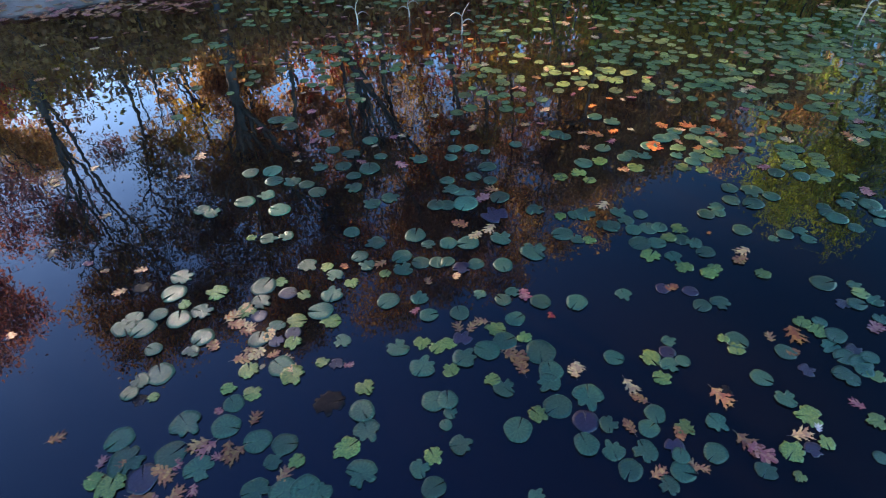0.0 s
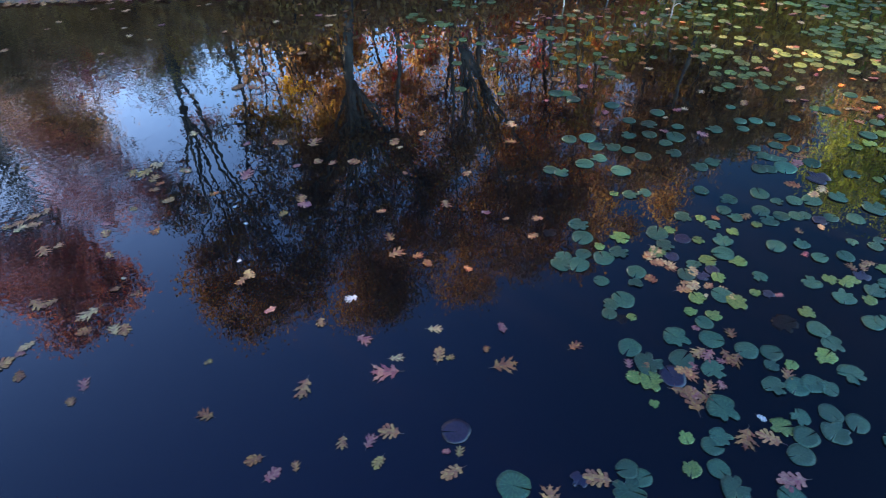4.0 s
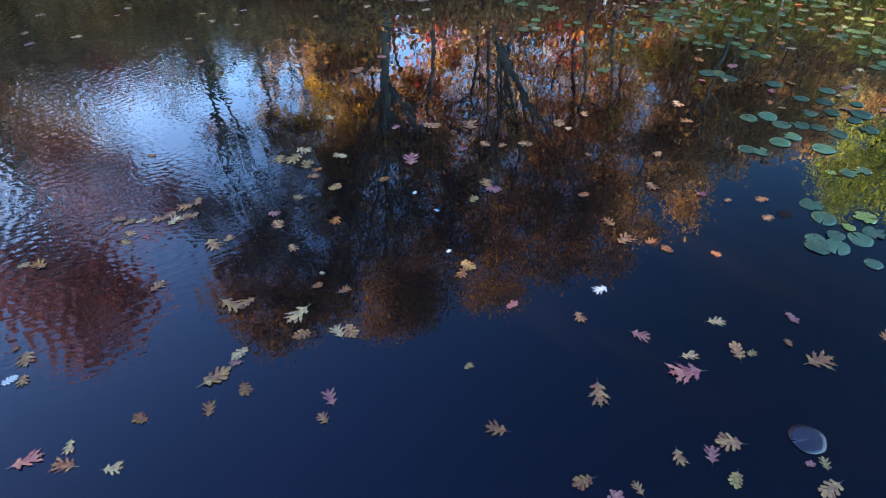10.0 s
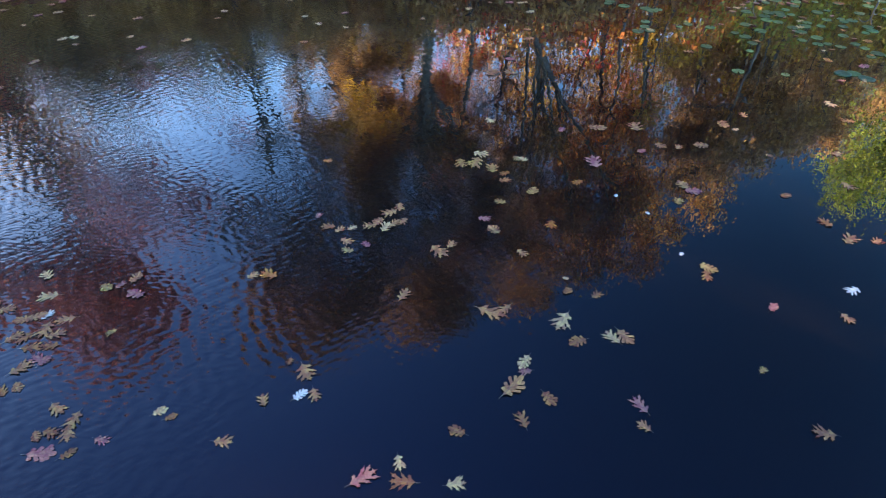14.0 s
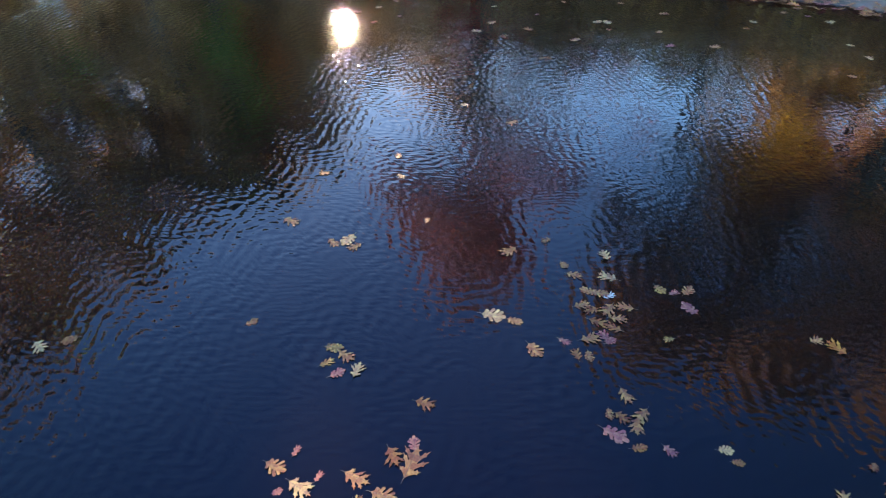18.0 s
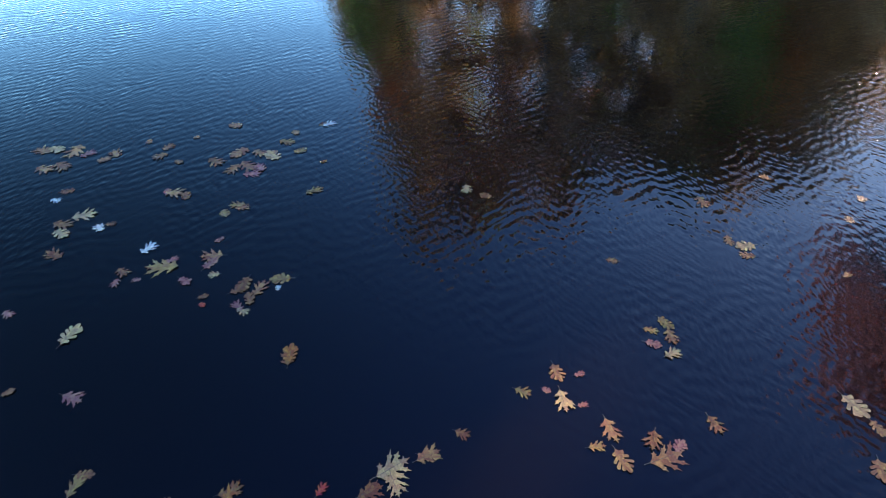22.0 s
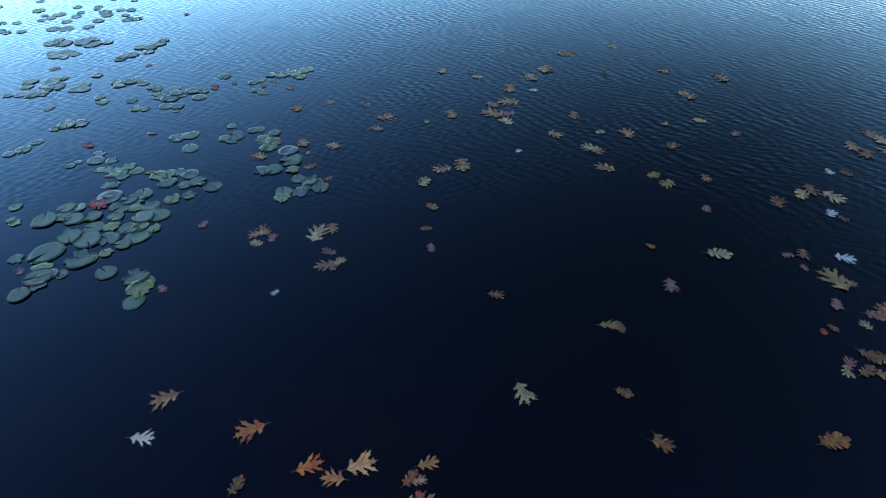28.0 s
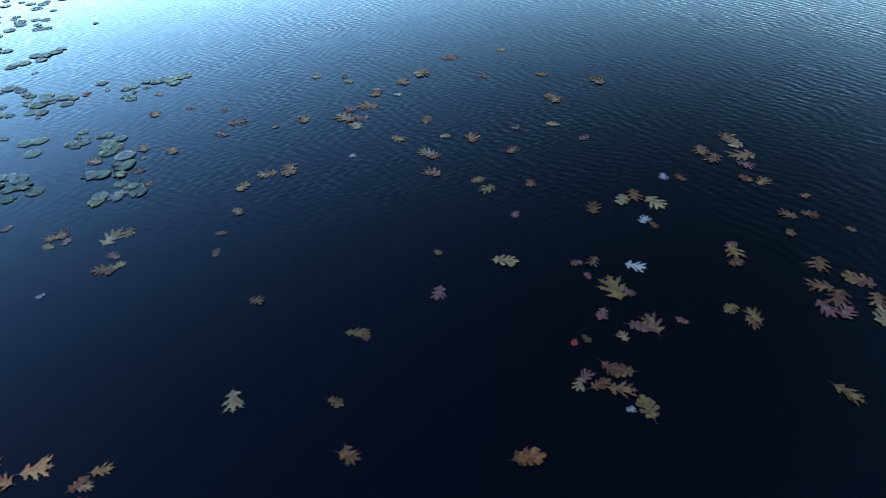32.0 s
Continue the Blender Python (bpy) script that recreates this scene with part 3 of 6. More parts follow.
for k, (ax, ay, h, color) in enumerate([(-8.2, 16.4, 10.5, "brown"), (-5.4, 17.6, 11.0, "rust"), (-3.4, 15.8, 11.5, "orange"), (-2.0, 18.4, 11.5, "brown"), (2.2, 16.2, 11.0, "orange"), (5.2, 16.0, 10.0, "brown"), (-7.2, 18.6, 11.0, "brown"), (6.8, 16.6, 9.5, "rust"), (-1.2, 20.6, 11.0, "rust"), (0.4, 21.4, 11.0, "gold"), (1.9, 20.2, 10.5, "brown"), (3.2, 21.6, 11.0, "rust"), (4.6, 20.4, 10.5, "orange"), (-2.8, 21.2, 11.0, "brown"), (0.9, 15.9, 8.5, "orange")]):
    tree(ax, ay, h, 1.8, 4.8, color, 2500, 90 + k, (0.3 * math.sin(k), 0), 0.085, 0.075, "thin young tree with sparse autumn leaves", limbs=10)
sapling_rnd = random.Random(51)
for k in range(38):
    tree(sapling_rnd.uniform(-3.5, 8.0), sapling_rnd.uniform(15.0, 22.0), sapling_rnd.uniform(5.5, 9.5), 0.9, 3.0, sapling_rnd.choice(("rust", "brown", "orange", "gold")), 400, 200 + k, (sapling_rnd.uniform(-0.7, 0.7), 0), 0.034, 0.075, "slim sapling with a few autumn leaves", limbs=4)
tree(8.5, 17.0, 8.6, 3.0, 1.4, "brown", 15000, 19, (0, 0), 0.15, 0.1, label="broad oak with dense brown leaves")
tree(12.0, 19.0, 9.0, 3.2, 1.4, "rust", 15000, 20, (0, 0), 0.15, 0.1, label="broad oak with dense rust brown leaves")
tree(22.6, 19.5, 13.5, 4.4, 2.4, "green", 16000, 30, (-0.3, -0.4), 0.2, 0.1, label="broad tree still yellowish green", limbs=11)
tree(18.8, 21.8, 14.2, 5.0, 2.4, "green", 24000, 21, (-0.6, -0.8), 0.22, 0.1, label="broad tree still yellowish green", limbs=12)
tree(5.6, 18.4, 7.6, 2.6, 1.4, "rust", 14000, 22, (0, 0), 0.14, 0.1, label="broad oak with dense rust brown leaves")
headland_rnd = random.Random(77)
for k in range(30):
    yaw = 92.0 - 1.5 * k
    away = 20.5 + 2.0 * (k % 3) + headland_rnd.uniform(-0.5, 0.5)
    crest = 8 + 5 * k if k < 6 else 43.5 - 0.55 * (k - 6)
    h = away * math.tan(radians(crest + headland_rnd.uniform(-2.5, 1.0))) - 2.2
    tree(-7.4 - away * math.sin(radians(yaw)), max(1.4, away * math.cos(radians(yaw))), max(5.0, h), 1.7, 1.8, ("rust", "brown", "oak", "brown", "orange", "oak", "rust", "green")[(k * 5) % 8], 3600, 40 + k, (headland_rnd.uniform(-0.4, 0.4), 0), 0.15, 0.12, "tall narrow oak in shade on the far headland", limbs=11)
# wider oaks added among them to keep the low sun off the southern water
for k, (ax, ay, h, color) in enumerate([(-25.2, 16.4, 11.5, "rust"), (-24.9, 15.0, 13.0, "brown"), (-28.2, 17.2, 14.5, "brown"), (-29.0, 13.6, 13.0, "brown"), (-27.2, 15.6, 14.0, "rust"), (-26.6, 19.6, 13.5, "brown")]):
    tree(ax, ay, h, 3.0, 1.6, color, 6500, 230 + k, (0, 0), 0.2, 0.14, "tall oak added on the far headland to shade the water", limbs=10)
for k, (ax, ay, h) in enumerate([(-19.8, 20.6, 6.4), (-15.9, 24.0, 7.0), (-21.0, 23.6, 7.0), (-16.2, 22.4, 6.4), (-18.5, 22.3, 6.2)]):
    tree(ax, ay, h, 2.0, 1.6, "rust", 4200, 70 + k, (0, 0), 0.14, 0.11, "slender oak with rust brown leaves behind the bank", limbs=10)
shrub(-12.8, 20.0, 6.2, 2.2, "orange", 9000, 60, "tall shrub with bright orange leaves")
shrub(0.4, 19.2, 4.2, 1.6, "orange", 7000, 61, "tall shrub with bright orange leaves")
shrub(-1.4, 20.0, 4.2, 1.5, "red", 7000, 62, "tall shrub with scarlet leaves")
shrub(4.4, 18.0, 4.8, 1.3, "gold", 7000, 63, "tall shrub with golden yellow leaves")
shrub(-15.8, 15.8, 4.0, 1.8, "red", 8000, 64, "tall shrub with scarlet leaves")
shrub(-9.0, 17.2, 4.2, 2.4, "brown", 9000, 65, "dense brown shrub on the bank")
shrub(6.5, 15.0, 3.4, 1.8, "gold", 7000, 66, "low shrub with golden yellow leaves")
shrub(-5.0, 16.4, 3.0, 2.2, "rust", 8000, 67, "dense rust brown shrub")
shrub(10.5, 15.4, 4.0, 2.2, "green", 8000, 68, "yellowish green shrub near the shore")
for k, (ax, ay, h, w, color) in enumerate([(-19.5, 15.0, 3.4, 2.2, "brown"), (-17.5, 18.5, 4.2, 2.6, "brown"), (-21.5, 21.0, 5.2, 3.0, "brown"), (-14.5, 20.5, 5.2, 2.6, "rust"), (-10.5, 18.5, 4.6, 2.6, "brown"), (-7.6, 19.0, 4.2, 2.6, "brown"), (-4.0, 19.5, 3.2, 2.6, "rust"), (-11.5, 13.4, 2.6, 1.8, "brown"), (-24.5, 18.0, 6.0, 3.0, "brown"), (14.0, 13.5, 4.0, 2.4, "brown"), (18.0, 12.0, 5.0, 3.0, "rust"), (7.6, 20.5, 6.5, 3.0, "brown"), (0.6, 20.5, 3.8, 2.6, "brown")]):
    shrub(ax, ay, h, w, color, 5200, 80 + k, "dense brown thicket under the trees", 0.11)

for k, (ax, ay, h) in enumerate([(-24.6, 15.2, 4.6), (-25.6, 12.2, 4.4), (-26.4, 9.6, 3.8), (-27.0, 7.0, 4.4), (-27.8, 4.6, 3.8), (-28.4, 2.8, 4.2)]):
    shrub(ax, ay, h, 3.0, "rust", 2600, 120 + k, "dense brown thicket on the far headland", 0.15)

for k, (ax, ay, h, color) in enumerate([(-12.6, 13.2, 1.4, "oak"), (-10.4, 12.4, 1.6, "oak"), (-8.3, 12.8, 2.2, "oak"), (-5.6, 12.8, 2.1, "oak"), (-3.2, 13.6, 2.3, "oak"), (-1.2, 14.2, 2.2, "oak"), (-16.0, 12.6, 2.2, "oak"), (1.4, 14.6, 2.0, "oak")]):
    shrub(ax, ay, h, 1.7, color, 5200, 140 + k, "low dense thicket close to the shore", 0.08)
for k, (ax, ay, h, w, color) in enumerate([(-12.6, 15.0, 4.8, 1.6, "red"), (-10.4, 16.2, 4.6, 1.2, "orange"), (-14.2, 14.6, 5.2, 1.8, "rust"), (-8.7, 15.6, 3.8, 1.3, "gold"), (1.8, 14.0, 2.6, 1.0, "orange"), (3.6, 14.2, 3.0, 1.1, "lime"), (5.4, 14.6, 3.2, 1.2, "gold"), (7.2, 14.2, 2.8, 1.2, "lime"), (9.0, 14.0, 3.2, 1.3, "gold"), (11.0, 13.6, 3.2, 1.3, "lime"), (-2.2, 17.6, 3.6, 1.2, "red"), (-0.2, 16.6, 3.4, 1.0, "orange"), (-5.4, 19.4, 5.4, 1.7, "rust"), (-3.2, 19.8, 5.8, 1.6, "red"), (-0.9, 19.6, 5.2, 1.5, "rust"), (1.6, 19.0, 5.6, 1.4, "red"), (-6.6, 18.2, 4.6, 1.4, "gold"), (3.2, 19.4, 5.0, 1.2, "orange")]):
    shrub(ax, ay, h, w, color, int(1900 * w + 900), 220 + k, {"red": "tall shrub with scarlet leaves", "orange": "tall shrub with bright orange leaves", "rust": "dense rust brown shrub", "gold": "shrub with golden yellow leaves near the shore", "lime": "yellowish lime green shrub near the shore"}[color], 0.075)

# tall woods added behind the headland for shade, with a gap where the low sun comes through
for k, (across, along, h, bare, leaves, leaf) in enumerate([(-15.2, 60, 25, 4, 10500, 0.33), (-12.6, 58, 26, 4, 10500, 0.33), (-10.2, 60, 26, 4, 10500, 0.33), (-8.3, 57, 22, 4, 10500, 0.33), (-3.3, 57, 21.5, 4, 10500, 0.33), (-1.9, 60, 22, 4, 10500, 0.33), (-5.7, 60, 22, 6, 13000, 0.14), (0.7, 62, 18.8, 4, 10500, 0.33), (2.5, 60, 24, 4, 10500, 0.33), (-1.0, 62, 22.5, 4, 10500, 0.33), (-2.9, 61, 22.8, 18.4, 6000, 0.28), (0.9, 62, 24.5, 14, 5600, 0.14), (4.2, 60, 25.5, 20.0, 12000, 0.14)]):
    tree(0.766 * across - 0.643 * along, 0.643 * across + 0.766 * along, h, 1.8, bare, "rust", leaves, 160 + k, (0, 0), 0.22 if leaf > 0.2 else 0.08, leaf, "tall oak added behind the headland to block the low sun", limbs=12, loose=0.0 if leaf > 0.2 else 1.3)

# the far shore, too distant to tell its trees apart
rng = np.random.default_rng(3)
far = []
for yaw in np.arange(92, 300, 0.6):
    r, h = rng.uniform(84, 104), rng.uniform(8, 13)
    c = np.array([-math.sin(radians(yaw)) * r, math.cos(radians(yaw)) * r, 0])
    far.append(c + np.abs(rng.normal(size=(70, 3))) * [0, 0, h * 0.42] + rng.normal(size=(70, 3)) * [1.6, 1.6, 0.4])
far = np.concatenate(far)
far[:, 2] = np.abs(far[:, 2]) + 1.0
tagged(new("far_woods", leaf_cloud("far_woods", far, rng.uniform(0.5, 1.1, len(far)), CROWN["rust"], rng)), "distant autumn woods along the far shore", "woods", kind="stuff")

# ---- lily pads ----
def pad_mesh(name, seed, ragged, mat):
    """A round floating leaf with its notch, a slightly raised uneven rim, a shallow fold and a real thickness."""
    rnd = random.Random(seed)
    n, rings = 36, 4
    half = radians(rnd.uniform(2, 7))
    ph = [rnd.uniform(0, 6.28) for _ in range(4)]
    oval = rnd.uniform(0.9, 1.0)
    fold = rnd.uniform(0.0, 0.012)
    bites = [(rnd.uniform(0.4, 5.9), rnd.uniform(0.15, 0.5), rnd.uniform(0.12, 0.5)) for _ in range(5)] if ragged else []
    top, bottom = [], []
    for j in range(rings + 1):
        for i in range(n + 1):
            a = half + (2 * math.pi - 2 * half) * i / n
            u = max(j / rings, 0.03)
            r = 0.5 * u * (1 + 0.03 * math.sin(3 * a + ph[0]) + 0.02 * math.sin(5 * a + ph[1]))
            if j == rings:
                r *= rnd.uniform(0.985, 1.01)
            if ragged and j >= rings - 1:
                r *= 1 - rnd.uniform(0, 0.3) * ragged * (j - rings + 2) - sum(deep * max(0, 1 - abs(a - at) / wide) for at, wide, deep in bites) * (j - rings + 2) / 2
            z = 0.010 * u ** 3 * (0.4 + 0.6 * math.sin(2 * a + ph[2])) + fold * abs(math.sin(a)) * u + 0.003 * math.cos(15 * a) * u
            top.append((r * math.cos(a), r * math.sin(a) * oval, z))
    bottom = [(x * 0.985, y * 0.985, z - 0.007) for x, y, z in top]
    m = (rings + 1) * (n + 1)
    faces = []
    for j in range(rings):
        for i in range(n):
            a = j * (n + 1) + i
            faces.append((a, a + n + 1, a + n + 2, a + 1))
            faces.append((a + m, a + 1 + m, a + n + 2 + m, a + n + 1 + m))
    last = rings * (n + 1)
    faces += [(last + i, last + i + m, last + i + 1 + m, last + i + 1) for i in range(n)]
    for i in (0, n):
        faces += [(j * (n + 1) + i, (j + 1) * (n + 1) + i, (j + 1) * (n + 1) + i + m, j * (n + 1) + i + m) for j in range(rings)]
    me = mesh_of(name, top + bottom, faces, mat, False)
    me.polygons.foreach_set("use_smooth", [i < 2 * rings * n for i in range(len(faces))])
    return me


def rim_mesh(me):
    """The thin upturned edge of a pad: a fine bead along its outline."""
    n = 37
    pts = [me.vertices[4 * n + i].co + Vector((0, 0, 0.002)) for i in range(n)]
    return mesh_of("rim", *tube(pts, [0.0035 + 0.004 * math.sin(1.7 * i) ** 2 for i in range(n)], 4), PAD_RIM, True)


PAD_LABEL = {
    "green": "green lily pad floating flat on the water",
    "yellowing": "yellowing ragged lily pad decaying on the water",
    "dusky": "dusky purple lily pad lying low in the water",
    "sunken": "dark brown sunken lily pad just under the surface",
    "shiny": "wet glossy green lily pad with a raised rim",
}
PAD_MESH = {k: [pad_mesh("lily_pad", 100 + 7 * i + 31 * j, 0.22 if k in ("yellowing", "sunken") else (0.05 if i % 3 == 0 else 0.0), PAD[k]) for i in range(5)] for j, k in enumerate(PAD_LABEL)}
RIM_MESH = {k: [rim_mesh(me) for me in PAD_MESH[k]] for k in ("green", "shiny")}
pad_rnd = random.Random(8)
pad_count = [0]


def lay_pad(x, y, wide, turn, kind):
    i = pad_count[0]
    pad_count[0] += 1
    ob = tagged(new("lily_pad", PAD_MESH[kind][i % 5]), PAD_LABEL[kind], "lily pad", "lily pads on the pond")
    if kind in RIM_MESH:
        part("rim", RIM_MESH[kind][i % 5], ob)
    low = {"sunken": 0.0, "dusky": 0.001}.get(kind, 0.003)
    ob.matrix_basis = pose(x, y, low + 0.0007 * (i % 7), pad_rnd.uniform(-0.8, 0.8), pad_rnd.uniform(-0.8, 0.8), turn) @ Matrix.Diagonal((wide, wide, wide, 1))


def pad_field(name, regions, seed, kind, label):
    """The crowd of far pads, joined: scattered in clumps over the given stretches of water."""
    rnd = random.Random(seed)
    verts, faces = [], []
    placed = []
    for x0, x1, y0, y1, slope, count, clump in regions:
        tries = 0
        while count > 0 and tries < 9000:
            tries += 1
            x, v = rnd.uniform(x0, x1), rnd.uniform(0, 1)
            y = y0 + slope * (x - x0) + v * (y1 - y0)
            if noise.noise((x * clump, y * clump, seed)) < rnd.uniform(-0.25, 0.25):
                continue
            r = rnd.uniform(0.04, 0.075)
            if any((x - a) ** 2 + (y - b) ** 2 < (0.75 * (r + c)) ** 2 for a, b, c in placed) or shore_distance(x, y) > -0.2:
                continue
            placed.append((x, y, r))
            count -= 1
            a0, base, n = rnd.uniform(0, 6.28), len(verts), 16
            tilt = rnd.uniform(-0.03, 0.03)
            verts.append((x, y, 0.003))
            for i in range(n + 1):
                a = a0 + 0.15 + (2 * math.pi - 0.3) * i / n
                rr = r * rnd.uniform(0.93, 1.05)
                verts.append((x + rr * math.cos(a), y + rr * math.sin(a), 0.004 + tilt * r * math.cos(a - a0) + 0.003 * rnd.random()))
            for i in range(n + 1):
                q = verts[base + 1 + i]
                verts.append((q[0], q[1], q[2] - 0.005))
            faces += [(base, base + 1 + i, base + 2 + i) for i in range(n)]
            faces += [(base + 1 + i, base + n + 2 + i, base + n + 3 + i, base + 2 + i) for i in range(n)]
    tagged(new(name, mesh_of(name, verts, faces, PAD[kind])), label, "lily pads", kind="stuff")


# ---- fallen leaves ----
def oak_blade(name, seed, pointed, mat):
    """An oak leaf: lobes in pairs that slant forward from a narrow strip along the midrib, cupped and curled, with thickness."""
    rnd = random.Random(seed)
    pairs = 3 if pointed else 4
    curl, cup, twist = rnd.uniform(-0.03, 0.10), rnd.uniform(-0.04, 0.16), rnd.uniform(-0.25, 0.25)

    def at(u, w):
        return (u - 0.5, w + twist * 0.15 * math.sin(3 * u), 0.007 + cup * w * w + curl * (u - 0.5) ** 2 + 0.008 * math.sin(9 * u + 5 * w))

    verts, top = [], []

    def face(points):
        base = len(verts)
        verts.extend(at(u, w) for u, w in points)
        top.append(tuple(range(base, base + len(points))))

    strip = 0.135 if pointed else 0.125
    wedge = lambda u: strip * min(1.0, 0.25 + u / 0.22)
    for side in (1, -1):
        def put(points):
            face([(u, side * w) for u, w in (points if side < 0 else points[::-1])])
        last = 0.0
        for k in range(pairs):
            u0 = 0.09 + 0.72 * k / pairs + rnd.uniform(-0.02, 0.02)
            u1 = u0 + 0.72 / pairs * (0.80 if pointed else 0.72)
            long = ((0.22, 0.40, 0.36) if pointed else (0.15, 0.25, 0.29, 0.20))[k] * rnd.uniform(0.8, 1.15)
            a = radians(((66, 50, 40) if pointed else (74, 62, 52, 42))[k] + rnd.uniform(-8, 8))
            c, s, mid = math.cos(a), math.sin(a), (u0 + u1) / 2
            half = (0.050 if pointed else 0.056) * rnd.uniform(0.85, 1.2)

            def out(d, q):
                return (mid + d * c - q * s, wedge(mid) * 0.9 + d * s + q * c)

            if pointed:
                lobe = [(u0, wedge(u0)), out(long * 0.40, half * 0.95), out(long * 0.62, half * 1.7), out(long * 0.68, half * 0.65), out(long * 1.12, half * 0.1),
                        out(long * 0.72, -half * 0.55), out(long * 0.70, -half * 1.6), out(long * 0.4, -half * 0.9), (u1, wedge(u1))]
            else:
                lobe = [(u0, wedge(u0)), out(long * 0.55, half * 1.2), out(long * 0.85, half * 1.35), out(long * 1.02, half * 0.5),
                        out(long * 1.02, -half * 0.5), out(long * 0.85, -half * 1.3), out(long * 0.5, -half), (u1, wedge(u1))]
            put([(last, 0.0), (last, 0.012 if last == 0 else wedge(last)), (u0, wedge(u0)), (u0, 0.0)])
            put([(u0, 0.0), (u0, wedge(u0)), (u1, wedge(u1)), (u1, 0.0)])
            put(lobe)
            last = u1
        if pointed:
            end = [(last, strip), (0.86, 0.055), (0.94, 0.15), (0.93, 0.045), (1.07, 0.0)]
        else:
            end = [(last, strip), (0.87, 0.10), (0.94, 0.10), (0.99, 0.05), (1.0, 0.0)]
        put([(last, 0.0)] + end)
    m = len(verts)
    faces = list(top)
    verts += [(x, y, z - 0.005) for x, y, z in verts]
    faces += [tuple(i + m for i in f[::-1]) for f in top]
    for f in top:
        faces += [(a, a + m, b + m, b) for a, b in zip(f, f[1:] + f[:1])]
    return mesh_of(name, verts, faces, mat)


stalk_pts = [Vector((-0.48, 0, 0.010)), Vector((-0.58, 0.015, 0.014)), Vector((-0.70, 0.01, 0.012))]
STALK_MESH = mesh_of("stalk", *tube(stalk_pts, [0.011, 0.009, 0.008], 5), STALK)
RIB_MESH = mesh_of("midrib", *tube([Vector((-0.49, 0, 0.016)), Vector((-0.1, 0.0, 0.018)), Vector((0.30, 0, 0.020))], [0.009, 0.007, 0.003], 4), STALK)
LEAF_MESH = {k: [oak_blade("oak_leaf", 300 + 5 * i + 41 * j, i % 3 != 2, LEAF[k]) for i in range(6)] for j, k in enumerate(LEAF)}
LEAF_LABEL = {
    "tan": "dry tan oak leaf floating on the pond",
    "brown": "dark brown oak leaf floating on the pond",
    "rose": "rose pink oak leaf floating on the pond",
    "yellow": "faded yellow oak leaf floating on the pond",
    "orange": "orange brown oak leaf floating on the pond",
    "red": "bright red orange leaf floating on the pond",
    "pale": "pale cream oak leaf floating on the pond",
    "sunken": "waterlogged dark brown oak leaf just under the surface",
    "white": "whitish upturned leaf floating on the pond",
}
leaf_rnd = random.Random(9)
leaf_count = [0]


def drop_leaf(x, y, size, turn, kind):
    i = leaf_count[0]
    leaf_count[0] += 1
    ob = tagged(new("oak_leaf", LEAF_MESH[kind][leaf_rnd.randrange(6)]), LEAF_LABEL[kind], "fallen leaf", "fallen leaves on the water")
    part("stalk", STALK_MESH, ob)
    part("midrib", RIB_MESH, ob)
    ob.matrix_basis = pose(x, y, 0.001 + 0.0008 * (i % 7), leaf_rnd.uniform(-2, 2), leaf_rnd.uniform(-2, 2), turn) @ Matrix.Diagonal((size, size * leaf_rnd.uniform(0.8, 1.05), size, 1))


class Gathered:
    """Pieces past those that can be picked apart one by one, joined into one mesh a colour."""

    def __init__(self):
        self.kinds = {}

    def add(self, kind, me, m):
        points, faces = upper_side(me) if me.name.startswith("oak_leaf") else ([v.co for v in me.vertices], [tuple(p.vertices) for p in me.polygons])
        self.kinds.setdefault(kind, []).append(([m @ v for v in points], faces))

    def lay(self, name, mats, label, category):
        for kind, pieces in self.kinds.items():
            tagged(new(name, mesh_of(name, *joined(pieces), mats[kind], True)), label, category, kind="stuff")


more_pads, more_leaves = Gathered(), Gathered()


def join_pad(x, y, wide, turn, kind):
    more_pads.add(kind, PAD_MESH[kind][pad_rnd.randrange(5)], pose(x, y, 0.002 + 0.004 * pad_rnd.random(), pad_rnd.uniform(-0.8, 0.8), pad_rnd.uniform(-0.8, 0.8), turn) @ Matrix.Diagonal((wide, wide, wide, 1)))


def join_leaf(x, y, size, turn, kind):
    more_leaves.add(kind, LEAF_MESH[kind][leaf_rnd.randrange(6)], pose(x, y, 0.001 + 0.005 * leaf_rnd.random(), leaf_rnd.uniform(-2, 2), leaf_rnd.uniform(-2, 2), turn) @ Matrix.Diagonal((size, size, size, 1)))


def upper_side(me):
    """The points and upward faces of a leaf, for those that lie too far off to show their edges."""
    count = len(me.vertices) // 2
    return [v.co.copy() for v in me.vertices][:count], [tuple(p.vertices) for p in me.polygons if max(p.vertices) < count]


def litter(name, seed, count, where, sizes, kinds, label, high=0.008):
    """Scattered small leaves too many to count, joined."""
    rnd = random.Random(seed)
    for kind in kinds:
        pieces, source = [], [upper_side(me) for me in LEAF_MESH[kind][:3]]
        for _ in range(count):
            x, y = where(rnd)
            s = rnd.uniform(*sizes)
            z = max(0.0, ground_height(x, y)) + high * rnd.uniform(0.5, 1.5)
            m = pose(x, y, z, rnd.uniform(-12, 12), rnd.uniform(-12, 12), rnd.uniform(0, 360)) @ Matrix.Diagonal((s, s, s, 1))
            v, f = source[rnd.randrange(3)]
            pieces.append(([m @ p for p in v], f))
        tagged(new(name, mesh_of(name, *joined(pieces), LEAF[kind])), label, "leaf litter", kind="stuff")


